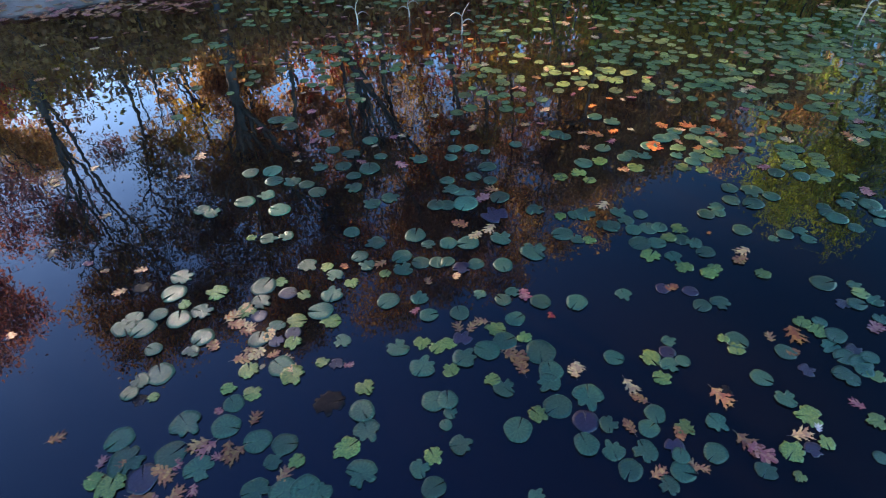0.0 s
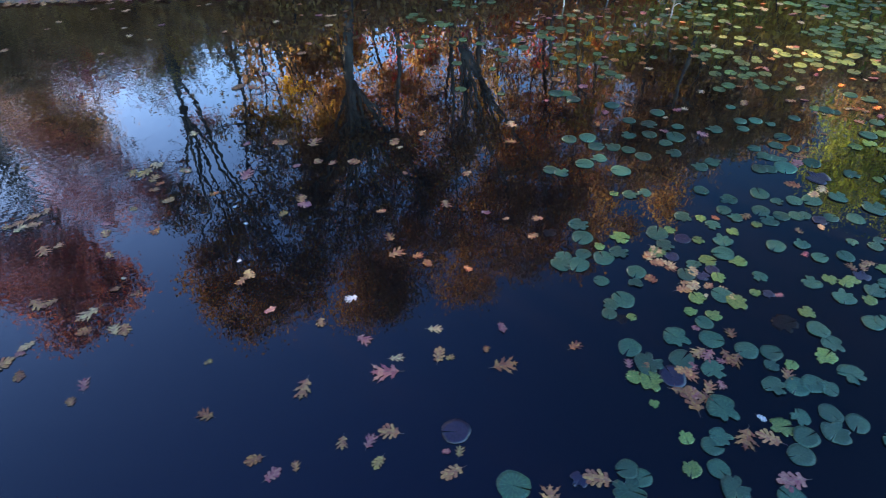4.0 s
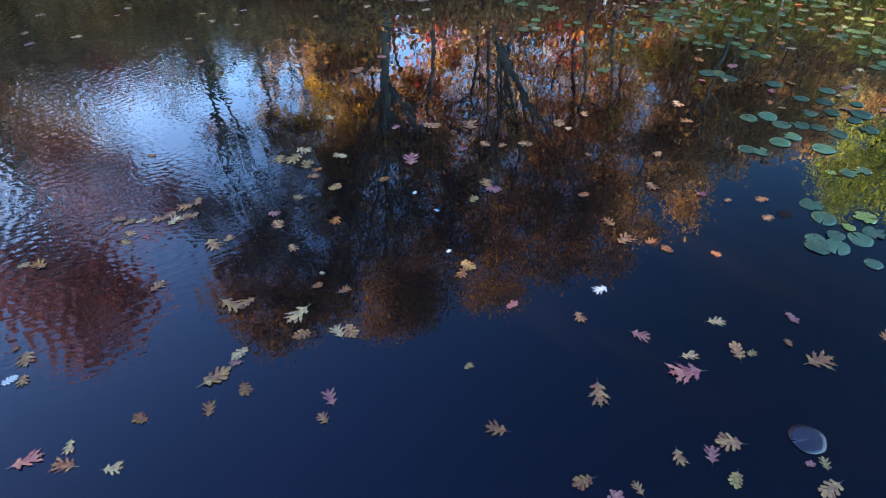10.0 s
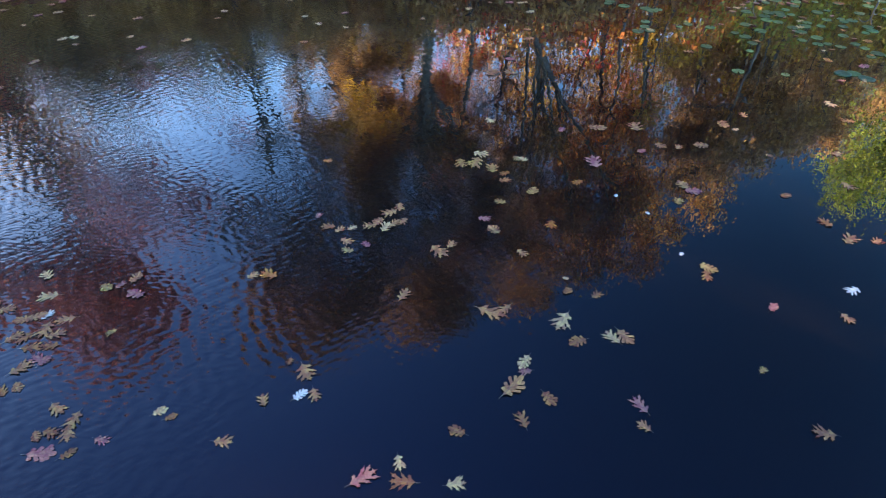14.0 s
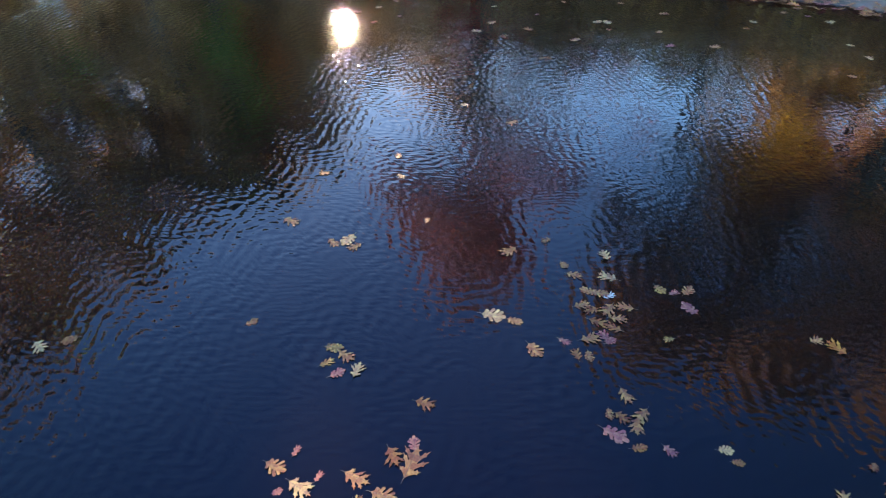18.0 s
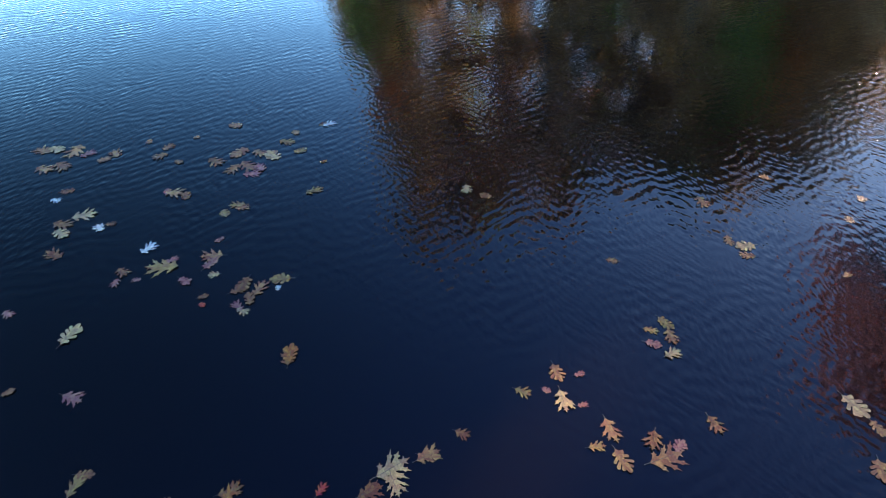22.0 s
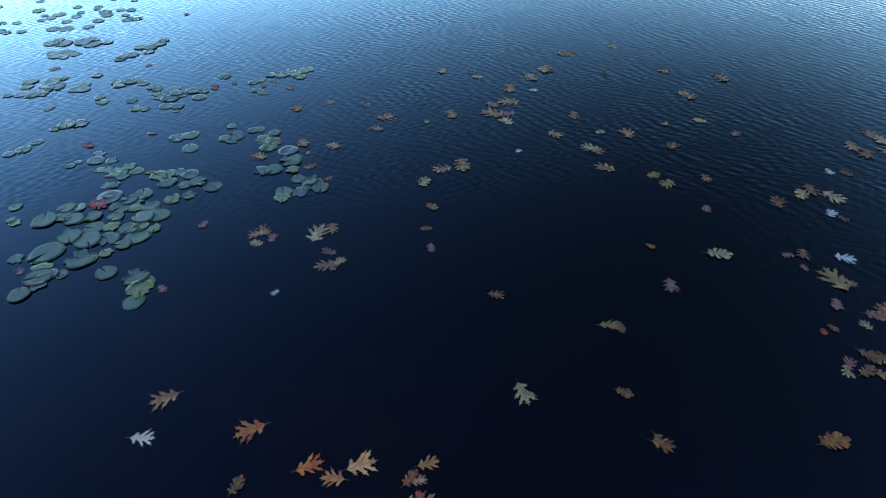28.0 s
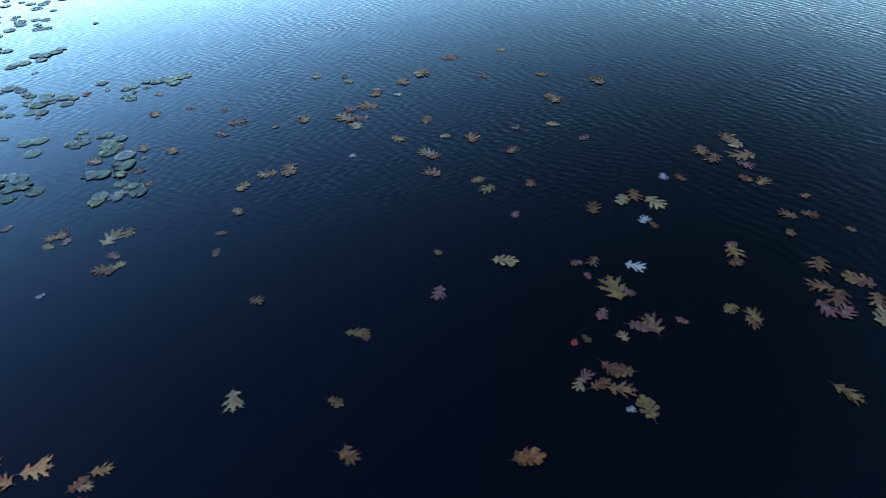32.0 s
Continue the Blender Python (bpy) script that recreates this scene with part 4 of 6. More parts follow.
# ---- pads on the water ----
lay_pad(-1.62, 3.03, 0.164, 160, "shiny")
lay_pad(-1.63, 2.87, 0.164, 225, "shiny")
lay_pad(-1.35, 2.85, 0.164, 335, "yellowing")
lay_pad(-1.86, 2.95, 0.126, 15, "sunken")
lay_pad(-1.53, 2.76, 0.097, 295, "yellowing")
lay_pad(-1.40, 2.68, 0.144, 155, "shiny")
lay_pad(-1.67, 2.68, 0.119, 30, "green")
lay_pad(-1.53, 2.63, 0.154, 100, "shiny")
lay_pad(-1.82, 2.66, 0.131, 70, "green")
lay_pad(-1.73, 2.57, 0.163, 235, "green")
lay_pad(-1.85, 2.59, 0.164, 300, "green")
lay_pad(-1.61, 2.39, 0.108, 155, "green")
lay_pad(-1.34, 2.46, 0.137, 240, "shiny")
lay_pad(-1.38, 2.35, 0.102, 345, "shiny")
lay_pad(-1.05, 2.88, 0.175, 65, "shiny")
lay_pad(-0.94, 2.91, 0.101, 155, "yellowing")
lay_pad(-0.88, 2.80, 0.123, 5, "dusky")
lay_pad(-0.77, 2.77, 0.103, 135, "yellowing")
lay_pad(-0.59, 2.76, 0.157, 260, "green")
lay_pad(-0.65, 2.61, 0.161, 175, "green")
lay_pad(-1.04, 2.73, 0.141, 115, "shiny")
lay_pad(-1.12, 2.66, 0.143, 245, "yellowing")
lay_pad(-1.03, 2.61, 0.106, 100, "dusky")
lay_pad(-0.91, 2.50, 0.120, 45, "shiny")
lay_pad(-1.00, 2.41, 0.131, 85, "shiny")
lay_pad(-0.89, 2.39, 0.104, 280, "dusky")
lay_pad(-0.80, 2.44, 0.105, 80, "dusky")
lay_pad(-0.79, 2.36, 0.117, 80, "yellowing")
lay_pad(-0.79, 2.54, 0.140, 0, "yellowing")
lay_pad(-0.58, 2.52, 0.140, 0, "yellowing")
lay_pad(-0.50, 2.35, 0.112, 130, "green")
lay_pad(-0.83, 2.19, 0.155, 135, "green")
lay_pad(-0.76, 2.12, 0.159, 105, "yellowing")
lay_pad(-1.01, 2.18, 0.129, 105, "yellowing")
lay_pad(-1.10, 2.06, 0.096, 185, "yellowing")
lay_pad(-0.96, 2.02, 0.114, 200, "yellowing")
lay_pad(-1.05, 1.96, 0.118, 125, "green")
lay_pad(-1.06, 1.82, 0.153, 345, "green")
lay_pad(-1.27, 1.85, 0.178, 130, "green")
lay_pad(-1.51, 2.20, 0.159, 115, "shiny")
lay_pad(-1.61, 2.16, 0.115, 125, "green")
lay_pad(-1.64, 2.08, 0.104, 245, "green")
lay_pad(-1.57, 2.03, 0.093, 190, "sunken")
lay_pad(-1.50, 2.04, 0.074, 10, "yellowing")
lay_pad(-1.59, 1.79, 0.151, 230, "green")
lay_pad(-1.51, 1.66, 0.187, 265, "green")
lay_pad(-1.40, 1.56, 0.164, 105, "dusky")
lay_pad(-1.54, 1.53, 0.162, 90, "yellowing")
lay_pad(-1.63, 1.57, 0.109, 165, "yellowing")
lay_pad(-1.30, 1.68, 0.160, 40, "green")
lay_pad(-1.14, 1.59, 0.151, 210, "green")
lay_pad(-0.88, 1.72, 0.145, 190, "green")
lay_pad(-0.74, 1.69, 0.133, 0, "green")
lay_pad(-0.78, 1.60, 0.100, 215, "green")
lay_pad(-0.67, 1.59, 0.093, 40, "yellowing")
lay_pad(-0.84, 1.45, 0.142, 195, "green")
lay_pad(-0.71, 1.44, 0.142, 225, "green")
lay_pad(-0.61, 1.45, 0.143, 195, "green")
lay_pad(-0.54, 1.42, 0.124, 305, "green")
lay_pad(-0.60, 2.20, 0.087, 200, "yellowing")
lay_pad(-0.52, 2.18, 0.086, 115, "dusky")
lay_pad(-0.35, 2.00, 0.124, 305, "yellowing")
lay_pad(-0.36, 1.85, 0.143, 300, "green")
lay_pad(-0.33, 1.73, 0.147, 110, "green")
lay_pad(-0.43, 1.64, 0.151, 35, "yellowing")
lay_pad(-0.35, 1.50, 0.160, 160, "green")
lay_pad(-0.54, 1.92, 0.182, 10, "sunken")
lay_pad(-0.23, 2.66, 0.149, 225, "green")
lay_pad(-0.03, 2.67, 0.126, 255, "green")
lay_pad(0.02, 2.51, 0.117, 10, "green")
lay_pad(-0.17, 2.27, 0.141, 350, "green")
lay_pad(-0.03, 2.29, 0.116, 265, "yellowing")
lay_pad(0.06, 2.25, 0.110, 230, "yellowing")
lay_pad(-0.03, 2.12, 0.162, 240, "green")
lay_pad(0.02, 1.88, 0.141, 5, "green")
lay_pad(-0.07, 1.50, 0.106, 285, "green")
lay_pad(-0.01, 1.40, 0.117, 25, "green")
lay_pad(-0.00, 1.56, 0.111, 115, "yellowing")
lay_pad(-0.78, 3.06, 0.145, 125, "green")
lay_pad(-0.65, 3.03, 0.103, 75, "yellowing")
lay_pad(-0.59, 2.94, 0.122, 155, "green")
lay_pad(-0.47, 2.85, 0.110, 295, "yellowing")
lay_pad(-0.43, 3.12, 0.121, 220, "green")
lay_pad(-0.38, 3.02, 0.119, 325, "green")
lay_pad(-0.14, 3.09, 0.147, 225, "green")
lay_pad(-0.13, 2.96, 0.143, 335, "green")
lay_pad(-0.01, 3.01, 0.130, 160, "green")
lay_pad(0.10, 3.00, 0.119, 295, "green")
lay_pad(-0.25, 2.92, 0.091, 65, "yellowing")
lay_pad(0.17, 3.00, 0.103, 235, "green")
lay_pad(0.26, 2.93, 0.128, 185, "dusky")
lay_pad(0.36, 2.96, 0.118, 20, "green")
lay_pad(0.54, 2.93, 0.143, 275, "green")
lay_pad(0.35, 2.66, 0.092, 55, "green")
lay_pad(0.49, 2.60, 0.110, 130, "green")
lay_pad(0.56, 2.66, 0.097, 215, "green")
lay_pad(0.72, 2.56, 0.133, 325, "green")
lay_pad(0.94, 2.53, 0.142, 230, "green")
lay_pad(1.25, 2.57, 0.115, 90, "green")
lay_pad(1.69, 2.43, 0.116, 215, "green")
lay_pad(1.81, 2.44, 0.126, 175, "green")
lay_pad(1.67, 2.56, 0.100, 345, "dusky")
lay_pad(1.51, 2.60, 0.096, 55, "dusky")
lay_pad(2.19, 2.67, 0.113, 195, "yellowing")
lay_pad(1.86, 2.71, 0.134, 200, "yellowing")
lay_pad(1.92, 2.76, 0.100, 195, "yellowing")
lay_pad(1.72, 2.79, 0.141, 110, "yellowing")
lay_pad(1.54, 2.92, 0.154, 50, "yellowing")
lay_pad(1.69, 2.89, 0.128, 95, "green")
lay_pad(1.92, 2.92, 0.129, 195, "green")
lay_pad(0.77, 3.05, 0.199, 305, "green")
lay_pad(0.21, 2.51, 0.126, 100, "green")
lay_pad(0.54, 2.43, 0.124, 30, "green")
lay_pad(0.21, 2.31, 0.121, 50, "dusky")
lay_pad(0.41, 2.36, 0.136, 340, "yellowing")
lay_pad(0.57, 2.28, 0.098, 255, "yellowing")
lay_pad(0.45, 2.26, 0.142, 20, "green")
lay_pad(0.34, 2.20, 0.153, 150, "green")
lay_pad(0.21, 2.16, 0.151, 220, "green")
lay_pad(0.12, 2.27, 0.111, 160, "yellowing")
lay_pad(0.12, 2.08, 0.106, 290, "yellowing")
lay_pad(0.64, 2.16, 0.182, 265, "green")
lay_pad(0.67, 2.02, 0.147, 90, "green")
lay_pad(0.64, 1.94, 0.140, 35, "green")
lay_pad(0.34, 1.99, 0.100, 20, "yellowing")
lay_pad(0.40, 1.93, 0.127, 315, "green")
lay_pad(0.66, 1.79, 0.154, 210, "green")
lay_pad(0.55, 1.75, 0.117, 130, "yellowing")
lay_pad(0.83, 1.83, 0.176, 80, "green")
lay_pad(0.78, 1.69, 0.135, 80, "dusky")
lay_pad(0.89, 1.66, 0.104, 260, "green")
lay_pad(0.43, 1.67, 0.150, 65, "green")
lay_pad(0.75, 1.56, 0.130, 105, "green")
lay_pad(0.87, 1.52, 0.122, 275, "green")
lay_pad(0.92, 1.41, 0.122, 235, "green")
lay_pad(1.02, 1.50, 0.129, 95, "green")
lay_pad(1.08, 1.62, 0.110, 35, "green")
lay_pad(1.14, 1.70, 0.113, 265, "green")
lay_pad(0.14, 1.61, 0.120, 185, "green")
lay_pad(0.09, 1.88, 0.121, 90, "green")
lay_pad(0.10, 1.80, 0.079, 290, "green")
lay_pad(0.07, 1.73, 0.070, 105, "green")
lay_pad(1.04, 2.08, 0.115, 330, "green")
lay_pad(1.24, 2.06, 0.128, 290, "yellowing")
lay_pad(1.35, 2.09, 0.095, 310, "dusky")
lay_pad(1.33, 2.00, 0.114, 200, "green")
lay_pad(1.41, 2.02, 0.085, 305, "green")
lay_pad(1.26, 1.92, 0.115, 175, "yellowing")
lay_pad(1.39, 2.17, 0.092, 185, "green")
lay_pad(1.77, 2.14, 0.135, 300, "green")
lay_pad(1.74, 2.08, 0.107, 255, "yellowing")
lay_pad(1.70, 2.16, 0.079, 90, "yellowing")
lay_pad(1.18, 1.46, 0.091, 70, "green")
lay_pad(1.17, 1.51, 0.103, 240, "dusky")
lay_pad(1.16, 1.38, 0.118, 340, "green")
lay_pad(1.07, 1.32, 0.101, 110, "green")
lay_pad(1.26, 1.61, 0.114, 315, "yellowing")
lay_pad(1.35, 1.46, 0.120, 215, "green")
lay_pad(1.43, 1.62, 0.119, 115, "green")
lay_pad(1.56, 1.81, 0.070, 55, "sunken")
lay_pad(1.84, 1.73, 0.118, 310, "green")
lay_pad(1.90, 1.62, 0.154, 170, "yellowing")
lay_pad(2.00, 2.03, 0.119, 325, "green")
lay_pad(2.05, 1.90, 0.095, 350, "dusky")
lay_pad(1.78, 1.87, 0.118, 320, "green")
lay_pad(2.21, 2.24, 0.112, 230, "yellowing")
lay_pad(2.26, 2.17, 0.132, 40, "yellowing")
lay_pad(2.34, 2.12, 0.127, 225, "green")
lay_pad(2.26, 2.04, 0.120, 20, "green")
lay_pad(2.30, 1.97, 0.126, 195, "green")
lay_pad(2.38, 2.01, 0.106, 230, "dusky")
lay_pad(2.36, 1.92, 0.125, 355, "green")
lay_pad(2.22, 1.86, 0.110, 175, "green")
lay_pad(2.24, 1.82, 0.101, 310, "green")
lay_pad(2.43, 1.95, 0.097, 165, "green")
lay_pad(2.39, 1.83, 0.102, 185, "yellowing")
lay_pad(2.35, 1.87, 0.103, 215, "green")
lay_pad(2.31, 2.23, 0.089, 110, "green")
join_pad(2.52, 2.55, 0.159, 5, "green")
lay_pad(2.53, 2.36, 0.092, 300, "dusky")
lay_pad(2.61, 2.35, 0.115, 350, "green")
join_pad(2.69, 2.44, 0.118, 160, "yellowing")
join_pad(2.74, 2.37, 0.116, 205, "green")
join_pad(2.70, 2.51, 0.096, 175, "green")
lay_pad(2.67, 2.22, 0.090, 295, "green")
lay_pad(2.21, 1.56, 0.114, 180, "yellowing")
lay_pad(2.11, 1.37, 0.079, 320, "green")
lay_pad(1.55, 1.36, 0.114, 225, "green")
lay_pad(1.72, 1.44, 0.138, 220, "yellowing")
lay_pad(1.82, 1.44, 0.091, 175, "dusky")
lay_pad(1.68, 1.31, 0.070, 220, "yellowing")
lay_pad(1.90, 1.47, 0.092, 260, "yellowing")
lay_pad(0.46, 1.32, 0.087, 220, "green")
join_pad(1.21, 4.71, 0.139, 110, "yellowing")
join_pad(1.29, 4.67, 0.152, 285, "green")
join_pad(1.35, 4.62, 0.124, 230, "green")
join_pad(1.72, 4.97, 0.145, 210, "green")
join_pad(1.85, 4.85, 0.164, 330, "green")
join_pad(0.89, 4.54, 0.122, 90, "green")
join_pad(1.16, 3.96, 0.136, 335, "yellowing")
join_pad(1.32, 4.01, 0.150, 105, "yellowing")
join_pad(1.40, 4.15, 0.160, 125, "green")
join_pad(1.38, 3.89, 0.122, 230, "yellowing")
join_pad(1.54, 4.17, 0.148, 305, "yellowing")
join_pad(1.81, 4.03, 0.157, 180, "yellowing")
join_pad(1.63, 4.38, 0.146, 50, "green")
join_pad(1.76, 4.20, 0.129, 265, "green")
join_pad(1.84, 4.25, 0.143, 105, "green")
join_pad(1.94, 4.21, 0.130, 330, "green")
join_pad(2.03, 4.36, 0.153, 265, "green")
join_pad(2.19, 4.48, 0.169, 190, "green")
join_pad(2.28, 4.50, 0.149, 350, "green")
join_pad(2.35, 4.60, 0.138, 170, "green")
join_pad(2.26, 4.30, 0.151, 15, "yellowing")
join_pad(2.19, 3.99, 0.144, 125, "yellowing")
join_pad(2.30, 4.07, 0.140, 100, "green")
join_pad(2.32, 3.94, 0.124, 280, "yellowing")
join_pad(2.54, 4.19, 0.194, 115, "yellowing")
join_pad(2.60, 4.33, 0.132, 140, "green")
join_pad(2.58, 4.40, 0.147, 115, "green")
join_pad(2.38, 4.16, 0.142, 25, "green")
join_pad(2.21, 4.18, 0.116, 300, "green")
join_pad(2.55, 4.58, 0.137, 140, "green")
join_pad(2.45, 4.48, 0.122, 105, "green")
join_pad(2.65, 4.60, 0.138, 30, "green")
join_pad(2.42, 3.65, 0.136, 85, "green")
join_pad(2.57, 3.59, 0.176, 70, "green")
join_pad(2.50, 3.43, 0.165, 200, "green")
join_pad(2.68, 3.51, 0.133, 115, "green")
join_pad(2.36, 3.49, 0.132, 305, "green")
join_pad(2.10, 3.34, 0.129, 120, "green")
join_pad(2.21, 3.42, 0.125, 350, "green")
join_pad(2.27, 3.13, 0.135, 20, "green")
join_pad(2.20, 3.35, 0.112, 265, "green")
join_pad(3.09, 4.07, 0.159, 295, "yellowing")
join_pad(3.10, 3.94, 0.175, 220, "yellowing")
join_pad(3.30, 3.92, 0.175, 240, "yellowing")
join_pad(3.17, 3.70, 0.168, 45, "yellowing")
join_pad(3.26, 3.78, 0.140, 130, "green")
join_pad(3.42, 3.69, 0.132, 150, "yellowing")
join_pad(3.05, 3.75, 0.139, 235, "green")
join_pad(3.23, 4.15, 0.129, 0, "green")
join_pad(2.88, 3.82, 0.141, 220, "green")
join_pad(3.02, 3.91, 0.124, 255, "green")
join_pad(3.25, 3.44, 0.132, 175, "green")
join_pad(3.33, 3.32, 0.169, 260, "green")
join_pad(3.16, 3.35, 0.141, 70, "green")
join_pad(3.00, 3.19, 0.153, 350, "green")
join_pad(3.06, 3.07, 0.113, 235, "green")
join_pad(3.27, 3.11, 0.108, 20, "green")
join_pad(3.33, 3.22, 0.138, 350, "green")
join_pad(2.97, 3.26, 0.128, 190, "green")
join_pad(2.98, 3.33, 0.113, 60, "green")
join_pad(2.66, 3.07, 0.107, 185, "green")
join_pad(2.54, 3.05, 0.117, 345, "green")
join_pad(2.67, 2.98, 0.105, 325, "green")
join_pad(2.44, 3.01, 0.079, 215, "green")
lay_pad(1.01, 3.22, 0.158, 185, "green")
join_pad(0.87, 3.53, 0.149, 225, "green")
join_pad(1.04, 3.43, 0.107, 80, "yellowing")
join_pad(1.23, 3.44, 0.170, 265, "green")
join_pad(1.15, 3.44, 0.113, 260, "green")
lay_pad(1.10, 3.15, 0.107, 340, "green")
lay_pad(1.18, 3.13, 0.107, 235, "yellowing")
join_pad(1.48, 3.44, 0.130, 295, "green")
join_pad(1.63, 3.39, 0.113, 90, "green")
join_pad(1.50, 3.33, 0.128, 100, "green")
lay_pad(1.52, 3.21, 0.125, 240, "green")
lay_pad(1.37, 3.28, 0.154, 305, "green")
join_pad(1.32, 3.30, 0.111, 125, "green")
join_pad(1.63, 3.22, 0.137, 85, "green")
join_pad(1.71, 3.22, 0.120, 55, "green")
join_pad(1.84, 3.19, 0.136, 220, "yellowing")
lay_pad(1.73, 3.10, 0.123, 0, "yellowing")
join_pad(1.81, 3.07, 0.122, 240, "green")
lay_pad(1.88, 3.02, 0.121, 65, "green")
lay_pad(1.52, 3.06, 0.159, 205, "green")
lay_pad(1.63, 3.05, 0.132, 345, "green")
join_pad(0.37, 4.82, 0.105, 90, "green")
join_pad(0.59, 4.19, 0.160, 205, "green")
join_pad(0.59, 3.98, 0.124, 240, "green")
join_pad(0.34, 4.53, 0.135, 270, "green")
join_pad(0.49, 4.52, 0.135, 275, "green")
join_pad(0.30, 4.38, 0.118, 140, "green")
join_pad(0.46, 4.05, 0.138, 315, "green")
join_pad(0.24, 4.02, 0.124, 185, "green")
join_pad(0.60, 4.44, 0.100, 305, "green")
join_pad(0.63, 3.73, 0.166, 240, "green")
join_pad(0.36, 3.68, 0.206, 245, "green")
lay_pad(0.56, 3.51, 0.217, 100, "dusky")
join_pad(0.40, 3.81, 0.090, 165, "green")
lay_pad(0.33, 3.19, 0.161, 190, "green")
lay_pad(0.57, 3.22, 0.162, 315, "green")
join_pad(0.21, 3.67, 0.146, 160, "green")
lay_pad(0.19, 3.20, 0.135, 265, "green")
join_pad(0.26, 3.88, 0.152, 10, "green")
join_pad(0.33, 3.84, 0.121, 200, "green")
join_pad(-1.34, 5.30, 0.171, 195, "green")
join_pad(-1.19, 5.15, 0.161, 310, "green")
join_pad(-0.57, 4.54, 0.168, 180, "green")
join_pad(-0.40, 4.28, 0.194, 90, "green")
join_pad(-0.41, 4.77, 0.153, 305, "green")
join_pad(-0.53, 4.18, 0.127, 15, "green")
join_pad(-0.52, 4.00, 0.154, 75, "green")
join_pad(-0.63, 4.35, 0.150, 280, "green")
join_pad(-0.74, 4.64, 0.136, 155, "green")
join_pad(-0.31, 4.47, 0.120, 185, "green")
join_pad(-0.82, 4.97, 0.157, 25, "green")
join_pad(-1.41, 4.33, 0.149, 85, "green")
join_pad(-1.23, 4.34, 0.175, 250, "green")
join_pad(-1.19, 4.18, 0.158, 5, "green")
join_pad(-1.04, 4.16, 0.158, 305, "green")
join_pad(-0.91, 4.09, 0.131, 340, "green")
join_pad(-1.22, 3.97, 0.152, 355, "green")
join_pad(-1.37, 3.89, 0.168, 175, "green")
join_pad(-1.08, 3.75, 0.177, 155, "green")
join_pad(-0.81, 3.97, 0.153, 300, "green")
join_pad(-0.83, 4.36, 0.150, 20, "green")
join_pad(-1.69, 3.82, 0.136, 155, "green")
join_pad(-1.60, 3.77, 0.147, 310, "green")
join_pad(-1.10, 3.39, 0.138, 170, "green")
join_pad(-0.98, 3.41, 0.122, 95, "green")
join_pad(-1.23, 3.42, 0.083, 180, "yellowing")
join_pad(-0.22, 3.82, 0.156, 185, "green")
join_pad(-0.37, 3.76, 0.154, 315, "green")
lay_pad(-0.50, 3.40, 0.128, 300, "green")
join_pad(0.02, 4.39, 0.165, 330, "green")
join_pad(0.13, 3.68, 0.147, 75, "green")
lay_pad(-0.33, 3.26, 0.152, 10, "green")
lay_pad(-0.04, 3.32, 0.165, 80, "green")
lay_pad(0.05, 3.20, 0.107, 190, "green")
lay_pad(-2.71, 1.28, 0.165, 180, "dusky")
lay_pad(-2.44, 0.95, 0.176, 340, "green")
lay_pad(-2.10, 0.96, 0.099, 215, "dusky")
lay_pad(-1.84, 1.00, 0.120, 185, "green")
lay_pad(-1.86, 0.89, 0.175, 335, "green")
lay_pad(-1.78, 0.95, 0.111, 15, "green")
lay_pad(-0.62, 1.25, 0.133, 295, "green")
lay_pad(-0.65, 1.14, 0.168, 220, "green")
lay_pad(-0.51, 1.18, 0.130, 230, "green")
lay_pad(-0.80, 1.24, 0.115, 80, "green")
lay_pad(-0.83, 1.12, 0.139, 20, "green")
lay_pad(-0.93, 1.19, 0.141, 0, "yellowing")
lay_pad(-1.28, 1.15, 0.128, 160, "green")
lay_pad(-1.35, 1.10, 0.121, 350, "green")
lay_pad(-0.38, 1.05, 0.131, 290, "green")
lay_pad(-0.24, 1.06, 0.121, 65, "green")
lay_pad(-0.02, 1.06, 0.121, 345, "green")
lay_pad(-1.20, 1.32, 0.193, 120, "green")
lay_pad(0.41, 1.08, 0.122, 5, "green")
lay_pad(-1.47, 1.16, 0.095, 270, "yellowing")
lay_pad(-1.57, 1.38, 0.070, 270, "yellowing")
lay_pad(-0.19, 1.12, 0.095, 305, "dusky")
lay_pad(-1.51, 0.98, 0.112, 245, "yellowing")
lay_pad(-1.37, 0.97, 0.120, 300, "green")
lay_pad(-1.33, 0.86, 0.155, 250, "green")
lay_pad(-1.07, 0.79, 0.153, 125, "green")
lay_pad(-0.91, 1.02, 0.142, 185, "green")
lay_pad(-5.84, -3.04, 0.100, 295, "green")
lay_pad(-6.00, -3.05, 0.214, 40, "green")
lay_pad(-6.20, -2.92, 0.194, 190, "green")
lay_pad(-5.99, -2.82, 0.161, 0, "green")
lay_pad(-5.91, -2.70, 0.125, 275, "green")
lay_pad(-6.10, -2.81, 0.098, 180, "green")
lay_pad(-6.35, -2.74, 0.131, 300, "green")
lay_pad(-6.51, -2.65, 0.156, 195, "green")
lay_pad(-6.54, -2.53, 0.174, 90, "yellowing")
lay_pad(-6.22, -3.10, 0.174, 105, "green")
lay_pad(-6.34, -2.93, 0.092, 305, "yellowing")
lay_pad(-6.43, -2.98, 0.103, 350, "green")
lay_pad(-6.34, -3.07, 0.150, 315, "green")
lay_pad(-6.51, -3.04, 0.165, 210, "green")
lay_pad(-6.25, -3.22, 0.132, 340, "green")
lay_pad(-6.11, -3.19, 0.165, 95, "green")
lay_pad(-5.94, -3.41, 0.170, 270, "green")
lay_pad(-6.05, -3.41, 0.121, 345, "green")
lay_pad(-6.06, -3.51, 0.123, 30, "green")
